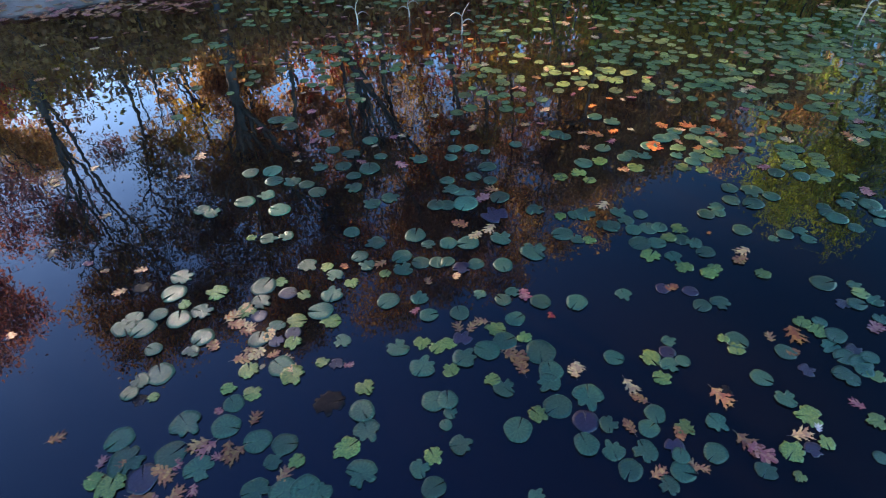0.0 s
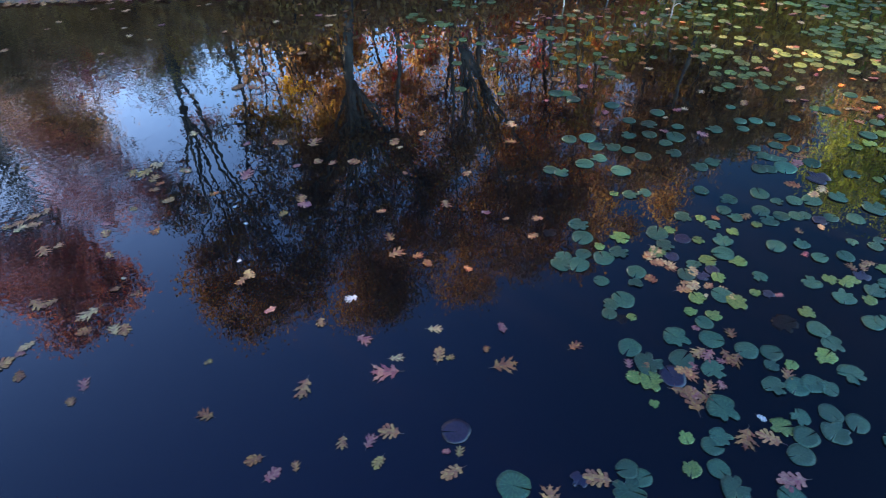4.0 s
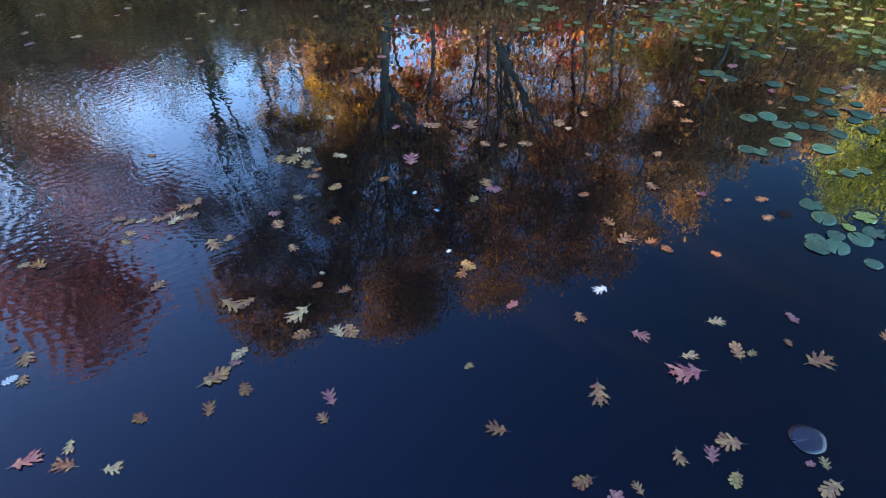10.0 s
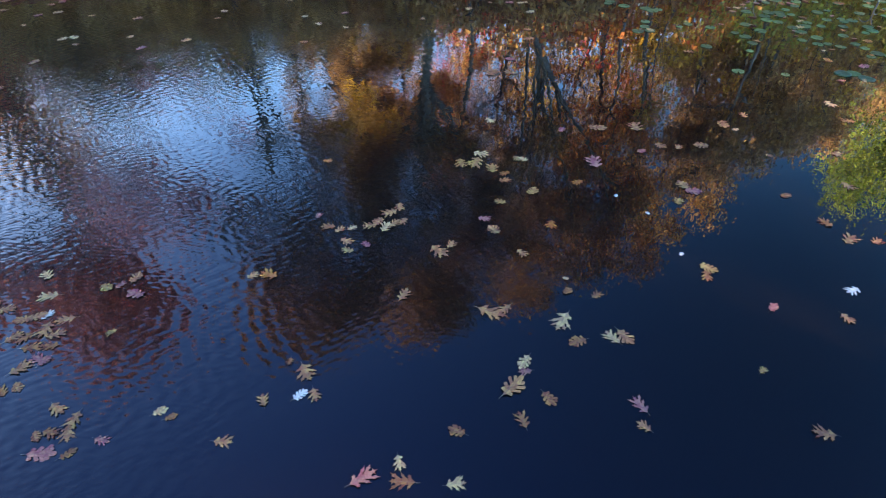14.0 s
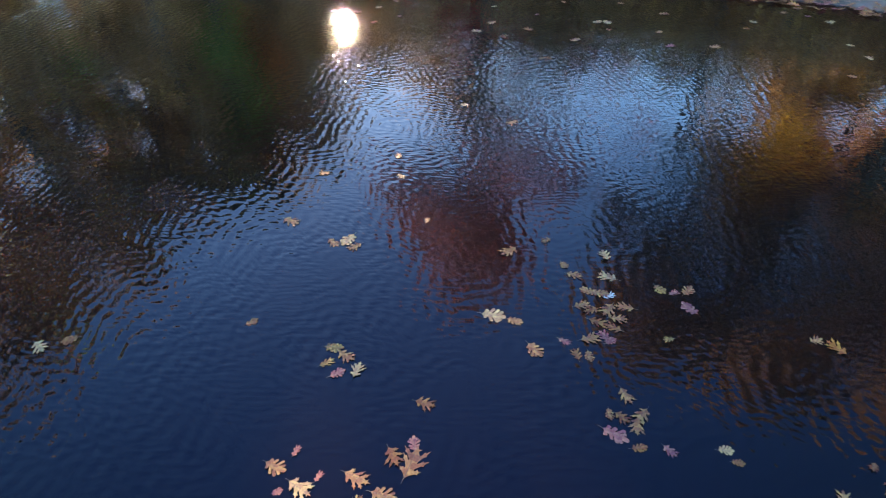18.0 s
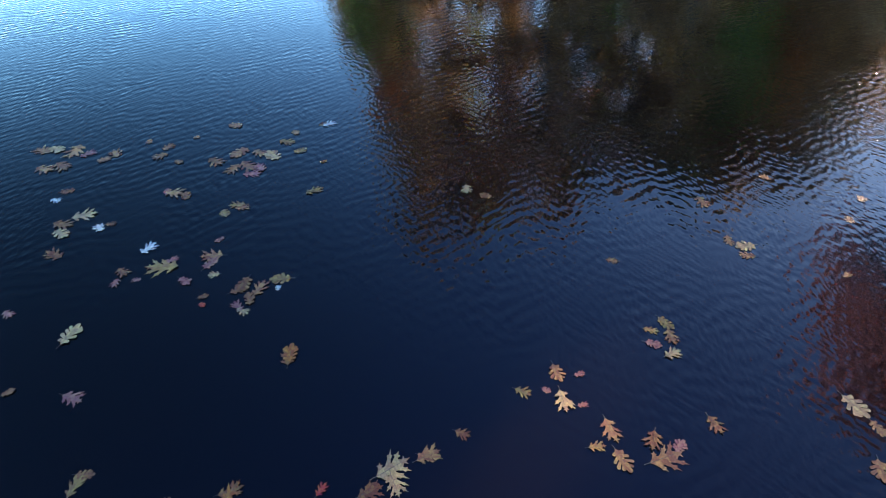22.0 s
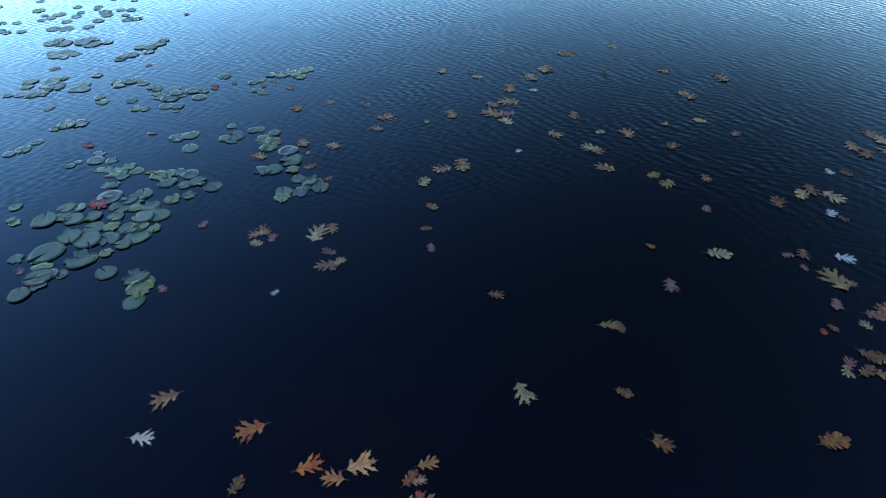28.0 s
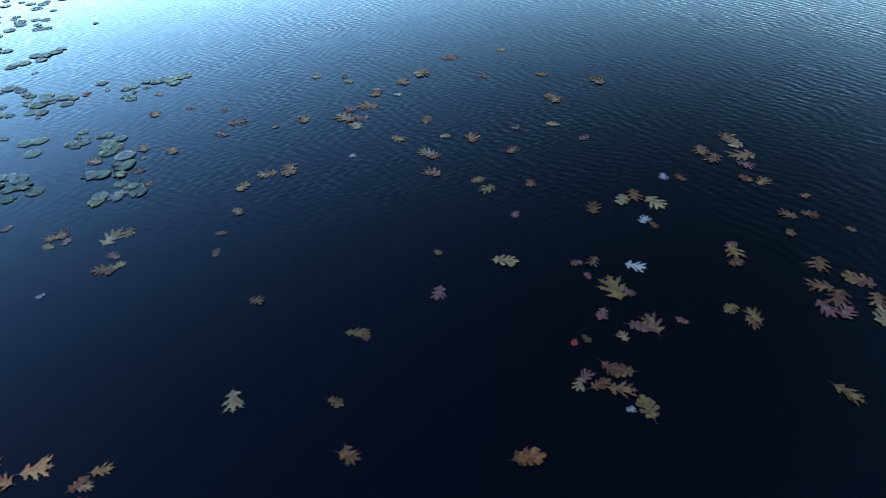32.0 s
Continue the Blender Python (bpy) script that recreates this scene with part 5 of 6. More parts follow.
lay_pad(-6.41, -3.42, 0.188, 40, "green")
lay_pad(-6.57, -3.35, 0.150, 145, "green")
lay_pad(-6.63, -3.23, 0.158, 170, "green")
lay_pad(-6.46, -3.14, 0.143, 50, "green")
lay_pad(-6.37, -3.30, 0.110, 40, "green")
lay_pad(-6.12, -3.36, 0.135, 15, "green")
lay_pad(-6.23, -3.35, 0.121, 210, "green")
lay_pad(-6.53, -3.52, 0.139, 270, "green")
lay_pad(-6.49, -3.46, 0.129, 40, "green")
lay_pad(-5.74, -3.63, 0.090, 255, "green")
lay_pad(-5.77, -3.44, 0.087, 310, "yellowing")
join_pad(-6.32, -3.58, 0.103, 30, "green")
lay_pad(-6.52, -3.14, 0.121, 75, "yellowing")
lay_pad(-6.61, -3.09, 0.096, 75, "yellowing")
join_pad(-6.19, -4.09, 0.129, 140, "green")
join_pad(-6.30, -4.05, 0.101, 70, "green")
join_pad(-6.36, -3.86, 0.136, 85, "green")
join_pad(-6.48, -3.84, 0.104, 185, "green")
join_pad(-6.29, -3.71, 0.095, 280, "yellowing")
join_pad(-6.39, -3.80, 0.108, 95, "green")
join_pad(-6.30, -3.92, 0.110, 115, "green")
join_pad(-6.68, -3.62, 0.150, 115, "green")
join_pad(-6.69, -3.73, 0.120, 260, "green")
join_pad(-6.84, -3.67, 0.136, 100, "green")
lay_pad(-6.89, -3.55, 0.134, 40, "green")
lay_pad(-6.98, -3.46, 0.143, 135, "green")
lay_pad(-6.80, -3.54, 0.106, 25, "green")
lay_pad(-6.83, -3.40, 0.104, 355, "green")
lay_pad(-6.72, -3.39, 0.128, 65, "yellowing")
lay_pad(-7.55, -3.63, 0.186, 240, "green")
lay_pad(-7.41, -3.54, 0.138, 45, "green")
lay_pad(-7.54, -3.49, 0.110, 175, "yellowing")
lay_pad(-7.64, -3.32, 0.145, 35, "green")
lay_pad(-7.69, -3.20, 0.132, 75, "green")
lay_pad(-7.54, -3.19, 0.131, 255, "dusky")
lay_pad(-7.42, -3.16, 0.129, 85, "yellowing")
join_pad(-6.76, -4.25, 0.137, 5, "green")
join_pad(-6.85, -4.05, 0.139, 275, "green")
join_pad(-7.11, -4.12, 0.107, 55, "green")
join_pad(-7.21, -4.11, 0.108, 200, "green")
join_pad(-7.18, -4.30, 0.092, 310, "green")
join_pad(-7.38, -4.18, 0.104, 310, "green")
join_pad(-7.49, -4.08, 0.103, 225, "green")
join_pad(-7.40, -4.00, 0.178, 235, "yellowing")
join_pad(-7.42, -3.88, 0.146, 35, "yellowing")
join_pad(-5.66, -4.44, 0.127, 85, "green")
join_pad(-5.74, -4.53, 0.100, 185, "green")
join_pad(-5.92, -4.77, 0.172, 95, "yellowing")
join_pad(-5.85, -4.72, 0.110, 320, "yellowing")
join_pad(-6.02, -4.07, 0.072, 185, "green")
join_pad(-5.74, -5.11, 0.077, 355, "green")
join_pad(-6.16, -5.11, 0.131, 350, "yellowing")
join_pad(-6.39, -5.06, 0.112, 140, "green")
join_pad(-6.44, -4.88, 0.116, 165, "yellowing")
join_pad(-6.71, -5.00, 0.166, 40, "green")
join_pad(-6.81, -5.04, 0.134, 350, "green")
join_pad(-6.90, -5.09, 0.136, 150, "green")
join_pad(-6.95, -4.94, 0.133, 160, "green")
join_pad(-6.68, -4.85, 0.130, 180, "green")
join_pad(-6.62, -5.05, 0.113, 330, "green")
join_pad(-6.77, -4.82, 0.117, 85, "green")
join_pad(-6.60, -5.23, 0.102, 150, "green")
join_pad(-6.74, -5.18, 0.137, 235, "green")
join_pad(-6.25, -5.50, 0.125, 290, "green")
join_pad(-6.37, -5.48, 0.140, 245, "green")
join_pad(-6.48, -5.40, 0.118, 110, "green")
join_pad(-5.70, -5.68, 0.139, 80, "green")
join_pad(-5.77, -5.75, 0.126, 10, "green")
join_pad(-5.91, -5.46, 0.136, 215, "green")
join_pad(-5.51, -5.76, 0.146, 50, "green")
join_pad(-5.47, -5.49, 0.120, 20, "dusky")
join_pad(-5.57, -5.45, 0.134, 55, "green")
join_pad(-5.68, -5.53, 0.122, 75, "green")
join_pad(-5.74, -5.59, 0.172, 320, "green")
join_pad(-5.98, -5.54, 0.117, 290, "green")
join_pad(-6.07, -5.72, 0.107, 150, "green")
join_pad(-5.67, -6.69, 0.205, 245, "green")
join_pad(-5.86, -6.66, 0.198, 295, "green")
join_pad(-6.00, -6.59, 0.134, 305, "green")
join_pad(-5.94, -6.74, 0.104, 205, "green")
join_pad(-5.62, -6.80, 0.120, 65, "green")
join_pad(-5.61, -6.42, 0.137, 335, "green")
join_pad(-5.74, -6.41, 0.153, 15, "green")
join_pad(-5.83, -6.33, 0.114, 345, "green")
join_pad(-6.43, -6.32, 0.140, 245, "green")
join_pad(-6.61, -6.36, 0.142, 30, "green")
join_pad(-6.52, -6.29, 0.156, 95, "green")
join_pad(-6.25, -6.07, 0.135, 270, "green")
join_pad(-6.35, -6.14, 0.152, 140, "green")
join_pad(-7.19, -5.32, 0.128, 70, "green")
join_pad(-7.43, -5.10, 0.112, 50, "green")
join_pad(-7.50, -4.85, 0.115, 310, "green")
join_pad(-7.44, -4.92, 0.096, 135, "green")
join_pad(-7.70, -5.18, 0.143, 85, "yellowing")
join_pad(-7.82, -5.17, 0.158, 240, "yellowing")
join_pad(-7.94, -5.22, 0.160, 225, "yellowing")
join_pad(-7.85, -5.09, 0.143, 150, "yellowing")
lay_pad(-5.99, -2.88, 0.157, 185, "yellowing")
lay_pad(-6.00, -2.74, 0.088, 210, "shiny")
lay_pad(-6.05, -2.83, 0.092, 220, "dusky")
lay_pad(-6.56, -2.57, 0.135, 245, "shiny")
lay_pad(-6.51, -2.43, 0.126, 240, "green")
lay_pad(-6.12, -3.17, 0.150, 85, "green")
lay_pad(-6.35, -3.19, 0.109, 225, "yellowing")
lay_pad(-6.12, -3.49, 0.120, 185, "shiny")
join_pad(-6.32, -3.55, 0.174, 275, "dusky")
lay_pad(-6.55, -3.25, 0.138, 230, "yellowing")
lay_pad(-6.54, -3.24, 0.141, 330, "shiny")
lay_pad(-6.37, -3.23, 0.095, 20, "yellowing")
lay_pad(-6.22, -3.34, 0.098, 135, "shiny")
lay_pad(-6.15, -3.34, 0.097, 115, "yellowing")
lay_pad(-6.44, -3.48, 0.129, 250, "green")
lay_pad(-6.49, -3.36, 0.109, 40, "yellowing")
lay_pad(-5.74, -3.48, 0.067, 60, "green")
join_pad(-6.29, -3.53, 0.099, 20, "dusky")
join_pad(-6.20, -4.18, 0.110, 20, "dusky")
join_pad(-6.43, -3.92, 0.107, 115, "yellowing")
join_pad(-6.34, -3.70, 0.088, 125, "green")
join_pad(-6.34, -3.85, 0.098, 125, "yellowing")
join_pad(-6.23, -3.94, 0.092, 25, "yellowing")
join_pad(-6.63, -3.72, 0.144, 310, "yellowing")
join_pad(-6.78, -3.72, 0.117, 305, "shiny")
join_pad(-7.55, -3.77, 0.160, 220, "dusky")
lay_pad(-7.33, -3.55, 0.137, 0, "dusky")
lay_pad(-7.56, -3.36, 0.106, 270, "green")
lay_pad(-7.67, -3.27, 0.129, 300, "dusky")
lay_pad(-7.62, -3.25, 0.112, 190, "dusky")
lay_pad(-7.44, -3.23, 0.121, 270, "shiny")
join_pad(-6.86, -4.26, 0.135, 205, "green")
join_pad(-7.16, -4.06, 0.099, 295, "green")
join_pad(-7.21, -4.17, 0.088, 295, "dusky")
join_pad(-7.33, -4.18, 0.097, 60, "green")
join_pad(-7.41, -3.87, 0.138, 120, "green")
join_pad(-7.46, -3.96, 0.126, 95, "yellowing")
join_pad(-5.57, -4.40, 0.096, 100, "dusky")
join_pad(-6.02, -4.75, 0.151, 45, "dusky")
join_pad(-5.89, -4.79, 0.083, 235, "green")
join_pad(-6.07, -4.11, 0.057, 245, "shiny")
join_pad(-5.76, -5.14, 0.065, 300, "green")
join_pad(-6.13, -5.21, 0.105, 95, "green")
join_pad(-6.51, -4.85, 0.089, 350, "green")
join_pad(-6.76, -5.09, 0.125, 160, "green")
join_pad(-6.99, -5.05, 0.112, 70, "yellowing")
join_pad(-6.59, -5.13, 0.095, 175, "yellowing")
join_pad(-6.55, -5.28, 0.095, 100, "green")
join_pad(-6.27, -5.41, 0.104, 180, "dusky")
join_pad(-6.29, -5.44, 0.138, 150, "shiny")
join_pad(-6.43, -5.46, 0.088, 20, "yellowing")
join_pad(-5.65, -5.62, 0.121, 305, "shiny")
join_pad(-5.68, -5.69, 0.098, 20, "green")
join_pad(-5.98, -5.43, 0.119, 220, "dusky")
join_pad(-5.50, -5.65, 0.128, 235, "yellowing")
join_pad(-5.37, -5.50, 0.087, 200, "green")
join_pad(-5.65, -5.44, 0.115, 35, "green")
join_pad(-5.76, -5.54, 0.117, 10, "green")
join_pad(-5.71, -5.72, 0.157, 290, "green")
join_pad(-5.56, -6.73, 0.177, 300, "green")
join_pad(-5.95, -6.56, 0.178, 95, "green")
join_pad(-6.10, -6.58, 0.123, 75, "dusky")
join_pad(-5.98, -6.70, 0.089, 205, "shiny")
join_pad(-5.64, -6.34, 0.134, 185, "shiny")
join_pad(-5.72, -6.29, 0.109, 290, "dusky")
join_pad(-5.74, -6.35, 0.081, 150, "green")
join_pad(-6.65, -6.45, 0.125, 100, "green")
join_pad(-6.51, -6.17, 0.115, 20, "shiny")
join_pad(-6.32, -6.11, 0.111, 125, "yellowing")
join_pad(-6.27, -6.12, 0.114, 15, "shiny")
join_pad(-7.50, -5.13, 0.106, 145, "yellowing")
join_pad(-7.60, -5.21, 0.106, 50, "shiny")
join_pad(-7.76, -5.23, 0.118, 255, "dusky")

pad_field("far_lily_pads", [(-3.0, 7.5, 5.2, 10.5, 0.0, 480, 0.8), (1.2, 7.0, 4.0, 7.0, 0.0, 190, 0.9)], 5, "light", "crowd of green lily pads in sunlit tones spread over the far water")
pad_field("far_yellow_lily_pads", [(0.5, 8.5, 5.5, 10.5, 0.0, 500, 0.8)], 6, "golden", "crowd of yellowing lily pads in sunlit tones spread over the far water")
pad_field("lily_pad_drift", [(-6.5, -3.9, -8.9, -7.1, 0.0, 70, 1.2)], 7, "green", "drift of lily pads beyond the clear water")


# ---- dead stems standing in the water ----
STRAW = surface("dead_stem", (0.20, 0.15, 0.09), (0.38, 0.30, 0.20), 6, 0.7, 0.4, 6, 0.2)


def dead_stem(x, y, tall, lean, seed):
    """A pale dead reed: a thin bent stem out of the water, with two dry blades."""
    rnd = random.Random(seed)
    root = tagged(new("dead_reed"), "pale dead reed stem standing in shallow water", "reed", "dead reeds near the shore")
    root.location = (x, y, -0.05)
    pts = [Vector((lean * u ** 1.6 + 0.02 * math.sin(7 * u), 0.04 * math.sin(4 * u), tall * u)) for u in (0, 0.2, 0.4, 0.6, 0.8, 1.0)]
    part("stem", mesh_of("stem", *tube(pts, [0.011, 0.010, 0.009, 0.007, 0.005, 0.003], 6), STRAW, True), root)
    for k in (2, 3):
        way = rnd.choice((-1, 1))
        blade = [pts[k] + Vector((way * 0.16 * u, 0.05 * u, 0.20 * u - 0.22 * u * u)) for u in (0, 0.25, 0.5, 0.75, 1.0)]
        part("blade", mesh_of("blade", *tube(blade, [0.004, 0.008, 0.007, 0.004, 0.001], 4), STRAW, True), root)


for k, (x, y, tall, lean) in enumerate([(5.5, 6.9, 0.75, 0.3), (0.65, 7.4, 0.45, 0.1), (-0.7, 8.0, 0.4, 0.06), (0.0, 8.2, 0.35, 0.05), (2.4, 8.8, 0.4, -0.06), (6.4, 8.0, 0.5, 0.12)]):
    dead_stem(x, y, tall, lean, 400 + k)

# ---- leaves on the water ----
drop_leaf(-5.14, 2.33, 0.155, 230, "pale")
drop_leaf(-5.10, 2.17, 0.107, 195, "brown")
drop_leaf(-4.90, 2.18, 0.108, 115, "pale")
drop_leaf(-4.83, 2.17, 0.121, 295, "tan")
drop_leaf(-5.42, 2.07, 0.110, 230, "pale")
drop_leaf(-5.43, 2.01, 0.071, 180, "rose")
drop_leaf(-5.51, 1.93, 0.161, 40, "tan")
drop_leaf(-5.35, 1.83, 0.098, 295, "brown")
drop_leaf(-5.51, 1.73, 0.095, 100, "brown")
drop_leaf(-5.83, 1.71, 0.088, 150, "brown")
drop_leaf(-4.92, 1.74, 0.102, 110, "rose")
drop_leaf(-4.95, 1.62, 0.073, 130, "tan")
drop_leaf(-6.27, 1.53, 0.126, 25, "rose")
drop_leaf(-6.11, 1.58, 0.079, 275, "pale")
drop_leaf(-6.10, 1.49, 0.110, 170, "brown")
drop_leaf(-5.87, 1.45, 0.086, 0, "pale")
drop_leaf(-6.55, 2.15, 0.119, 295, "tan")
drop_leaf(-6.57, 2.01, 0.082, 35, "white")
drop_leaf(-6.50, 2.00, 0.082, 285, "tan")
drop_leaf(-6.64, 2.23, 0.052, 260, "brown")
drop_leaf(-6.75, 2.00, 0.076, 105, "tan")
drop_leaf(-7.24, 2.00, 0.075, 25, "pale")
drop_leaf(-7.18, 1.96, 0.063, 20, "brown")
drop_leaf(-6.91, 1.79, 0.087, 350, "tan")
drop_leaf(-5.52, 2.45, 0.164, 330, "tan")
drop_leaf(-5.44, 2.46, 0.095, 220, "tan")
drop_leaf(-6.01, 2.66, 0.104, 60, "tan")
join_leaf(-6.92, 2.95, 0.081, 45, "tan")
join_leaf(-6.82, 2.94, 0.115, 150, "orange")
join_leaf(-5.75, 3.03, 0.142, 310, "tan")
join_leaf(-5.67, 3.09, 0.087, 55, "tan")
join_leaf(-5.23, 2.94, 0.085, 300, "tan")
drop_leaf(-5.04, 2.56, 0.072, 30, "brown")
join_leaf(-5.02, 2.67, 0.040, 155, "pale")
drop_leaf(-4.88, 2.51, 0.078, 30, "brown")
join_leaf(-4.11, 2.65, 0.117, 315, "yellow")
join_leaf(-4.16, 2.58, 0.095, 250, "brown")
drop_leaf(-3.90, 2.28, 0.089, 35, "rose")
drop_leaf(-4.21, 1.86, 0.057, 30, "yellow")
drop_leaf(-4.13, 1.48, 0.103, 160, "brown")
drop_leaf(-3.59, 1.62, 0.147, 260, "tan")
drop_leaf(-3.54, 2.14, 0.087, 285, "tan")
join_leaf(-3.36, 2.35, 0.092, 195, "white")
join_leaf(-3.05, 2.80, 0.131, 30, "tan")
join_leaf(-2.89, 2.76, 0.094, 20, "brown")
join_leaf(-2.82, 2.67, 0.093, 120, "brown")
join_leaf(-3.10, 2.99, 0.106, 110, "brown")
drop_leaf(-3.25, 1.97, 0.102, 325, "rose")
join_leaf(-4.96, 3.21, 0.098, 255, "orange")
join_leaf(-5.36, 3.21, 0.112, 120, "tan")
join_leaf(-5.40, 3.34, 0.092, 340, "rose")
join_leaf(-5.25, 3.53, 0.087, 145, "yellow")
join_leaf(-4.99, 3.63, 0.114, 50, "yellow")
join_leaf(-4.62, 3.70, 0.091, 200, "orange")
join_leaf(-4.40, 3.49, 0.040, 65, "white")
join_leaf(-3.98, 3.36, 0.087, 55, "yellow")
join_leaf(-3.82, 3.47, 0.130, 345, "rose")
join_leaf(-3.86, 3.56, 0.124, 100, "tan")
join_leaf(-4.22, 2.80, 0.039, 45, "white")
join_leaf(-4.26, 3.25, 0.039, 135, "white")
join_leaf(-3.18, 3.33, 0.088, 10, "tan")
join_leaf(-2.65, 3.39, 0.115, 280, "tan")
join_leaf(-2.33, 3.24, 0.081, 345, "rose")
join_leaf(-2.43, 3.82, 0.098, 225, "tan")
join_leaf(-2.98, 3.88, 0.062, 310, "tan")
join_leaf(-5.45, 4.09, 0.131, 270, "yellow")
join_leaf(-5.34, 4.08, 0.157, 240, "yellow")
join_leaf(-5.27, 4.20, 0.134, 330, "pale")
join_leaf(-5.22, 3.98, 0.129, 80, "yellow")
join_leaf(-5.16, 3.79, 0.100, 5, "brown")
join_leaf(-5.14, 3.89, 0.085, 195, "orange")
join_leaf(-5.00, 4.10, 0.088, 285, "yellow")
join_leaf(-4.95, 4.08, 0.088, 140, "pale")
join_leaf(-6.50, 4.26, 0.079, 350, "orange")
join_leaf(-6.54, 3.52, 0.062, 70, "rose")
join_leaf(-4.40, 3.97, 0.175, 85, "rose")
join_leaf(-3.97, 4.08, 0.081, 195, "rose")
join_leaf(-3.78, 4.14, 0.109, 305, "tan")
join_leaf(-3.65, 4.10, 0.091, 55, "tan")
join_leaf(-3.45, 4.10, 0.128, 165, "tan")
join_leaf(-3.08, 4.43, 0.145, 255, "tan")
join_leaf(-3.03, 4.32, 0.067, 200, "pale")
join_leaf(-2.82, 4.57, 0.099, 80, "tan")
join_leaf(-3.86, 4.49, 0.173, 80, "tan")
join_leaf(-4.19, 4.52, 0.163, 340, "tan")
join_leaf(-4.51, 4.52, 0.086, 50, "rose")
join_leaf(-5.09, 4.77, 0.108, 300, "pale")
join_leaf(-4.68, 5.77, 0.147, 155, "tan")
join_leaf(-4.87, 5.80, 0.170, 50, "tan")
join_leaf(-1.92, 4.67, 0.133, 270, "pale")
join_leaf(-1.97, 4.34, 0.117, 155, "brown")
join_leaf(-6.47, 3.38, 0.097, 175, "tan")
join_leaf(-6.39, 3.34, 0.082, 35, "tan")
join_leaf(-6.35, 3.21, 0.095, 315, "tan")
join_leaf(-6.34, 3.12, 0.086, 155, "yellow")
join_leaf(-6.31, 3.35, 0.075, 30, "pale")
join_leaf(-6.22, 3.16, 0.072, 125, "rose")
join_leaf(-6.19, 3.36, 0.098, 180, "tan")
join_leaf(-6.13, 3.40, 0.099, 235, "tan")
join_leaf(-6.08, 3.33, 0.112, 60, "pale")
join_leaf(-6.02, 3.37, 0.098, 45, "tan")
join_leaf(-5.97, 3.55, 0.102, 265, "tan")
join_leaf(-6.05, 3.49, 0.116, 200, "tan")
join_leaf(-5.96, 3.38, 0.083, 240, "tan")
drop_leaf(-2.79, 2.03, 0.101, 355, "pale")
drop_leaf(-3.04, 1.81, 0.090, 0, "pale")
drop_leaf(-3.11, 1.71, 0.169, 180, "rose")
drop_leaf(-2.78, 1.82, 0.125, 80, "tan")
drop_leaf(-2.71, 1.79, 0.062, 15, "yellow")
drop_leaf(-2.36, 2.01, 0.094, 280, "rose")
drop_leaf(-2.48, 1.84, 0.056, 90, "brown")
drop_leaf(-2.38, 1.71, 0.150, 10, "brown")
drop_leaf(-1.92, 1.83, 0.091, 30, "brown")
drop_leaf(-3.33, 1.25, 0.085, 270, "tan")
drop_leaf(-3.08, 1.30, 0.123, 170, "tan")
drop_leaf(-3.18, 1.25, 0.091, 65, "rose")
drop_leaf(-3.13, 1.12, 0.088, 240, "yellow")
drop_leaf(-2.77, 1.16, 0.048, 355, "rose")
drop_leaf(-2.70, 1.16, 0.066, 80, "yellow")
drop_leaf(-2.75, 1.04, 0.128, 205, "tan")
drop_leaf(-3.68, 1.09, 0.099, 40, "rose")
drop_leaf(-3.80, 1.18, 0.101, 195, "brown")
drop_leaf(-3.57, 1.13, 0.071, 105, "tan")
drop_leaf(-2.26, 0.88, 0.123, 85, "tan")
drop_leaf(-2.01, 0.96, 0.144, 165, "tan")
join_leaf(-2.53, 2.59, 0.073, 315, "tan")
join_leaf(-2.00, 2.92, 0.094, 205, "tan")
join_leaf(-1.93, 3.13, 0.098, 180, "tan")
join_leaf(-2.18, 3.15, 0.062, 20, "tan")
join_leaf(-1.21, 2.63, 0.093, 40, "orange")
join_leaf(-1.16, 2.55, 0.114, 345, "tan")
join_leaf(-1.08, 2.49, 0.099, 355, "tan")
drop_leaf(-1.06, 2.28, 0.129, 15, "tan")
drop_leaf(-1.03, 2.34, 0.087, 15, "tan")
drop_leaf(-0.94, 2.20, 0.042, 75, "pale")
drop_leaf(-0.89, 2.29, 0.086, 30, "tan")
drop_leaf(-0.92, 1.86, 0.086, 80, "brown")
drop_leaf(-1.13, 1.70, 0.112, 225, "rose")
drop_leaf(-1.02, 1.68, 0.111, 275, "brown")
drop_leaf(-1.06, 1.65, 0.074, 165, "rose")
drop_leaf(-1.27, 1.62, 0.091, 10, "rose")
drop_leaf(-1.12, 1.92, 0.059, 145, "rose")
drop_leaf(-1.30, 1.56, 0.107, 335, "tan")
drop_leaf(-1.14, 1.48, 0.070, 270, "rose")
drop_leaf(-1.63, 1.67, 0.073, 80, "rose")
drop_leaf(-1.53, 1.65, 0.055, 230, "brown")
join_leaf(-0.53, 3.03, 0.076, 125, "brown")
join_leaf(-0.29, 3.03, 0.102, 210, "brown")
join_leaf(-0.06, 2.56, 0.069, 225, "rose")
drop_leaf(-0.45, 2.17, 0.063, 5, "rose")
join_leaf(0.03, 2.82, 0.073, 100, "tan")
drop_leaf(0.19, 2.40, 0.089, 100, "brown")
drop_leaf(0.27, 2.39, 0.089, 60, "tan")
drop_leaf(0.33, 2.43, 0.090, 170, "tan")
drop_leaf(0.50, 2.14, 0.148, 335, "brown")
drop_leaf(0.51, 2.07, 0.125, 105, "brown")
drop_leaf(0.80, 2.01, 0.103, 90, "pale")
drop_leaf(0.83, 2.04, 0.083, 285, "pale")
join_leaf(0.76, 2.44, 0.059, 275, "red")
join_leaf(0.63, 2.63, 0.118, 270, "rose")
join_leaf(0.22, 2.85, 0.074, 75, "pale")
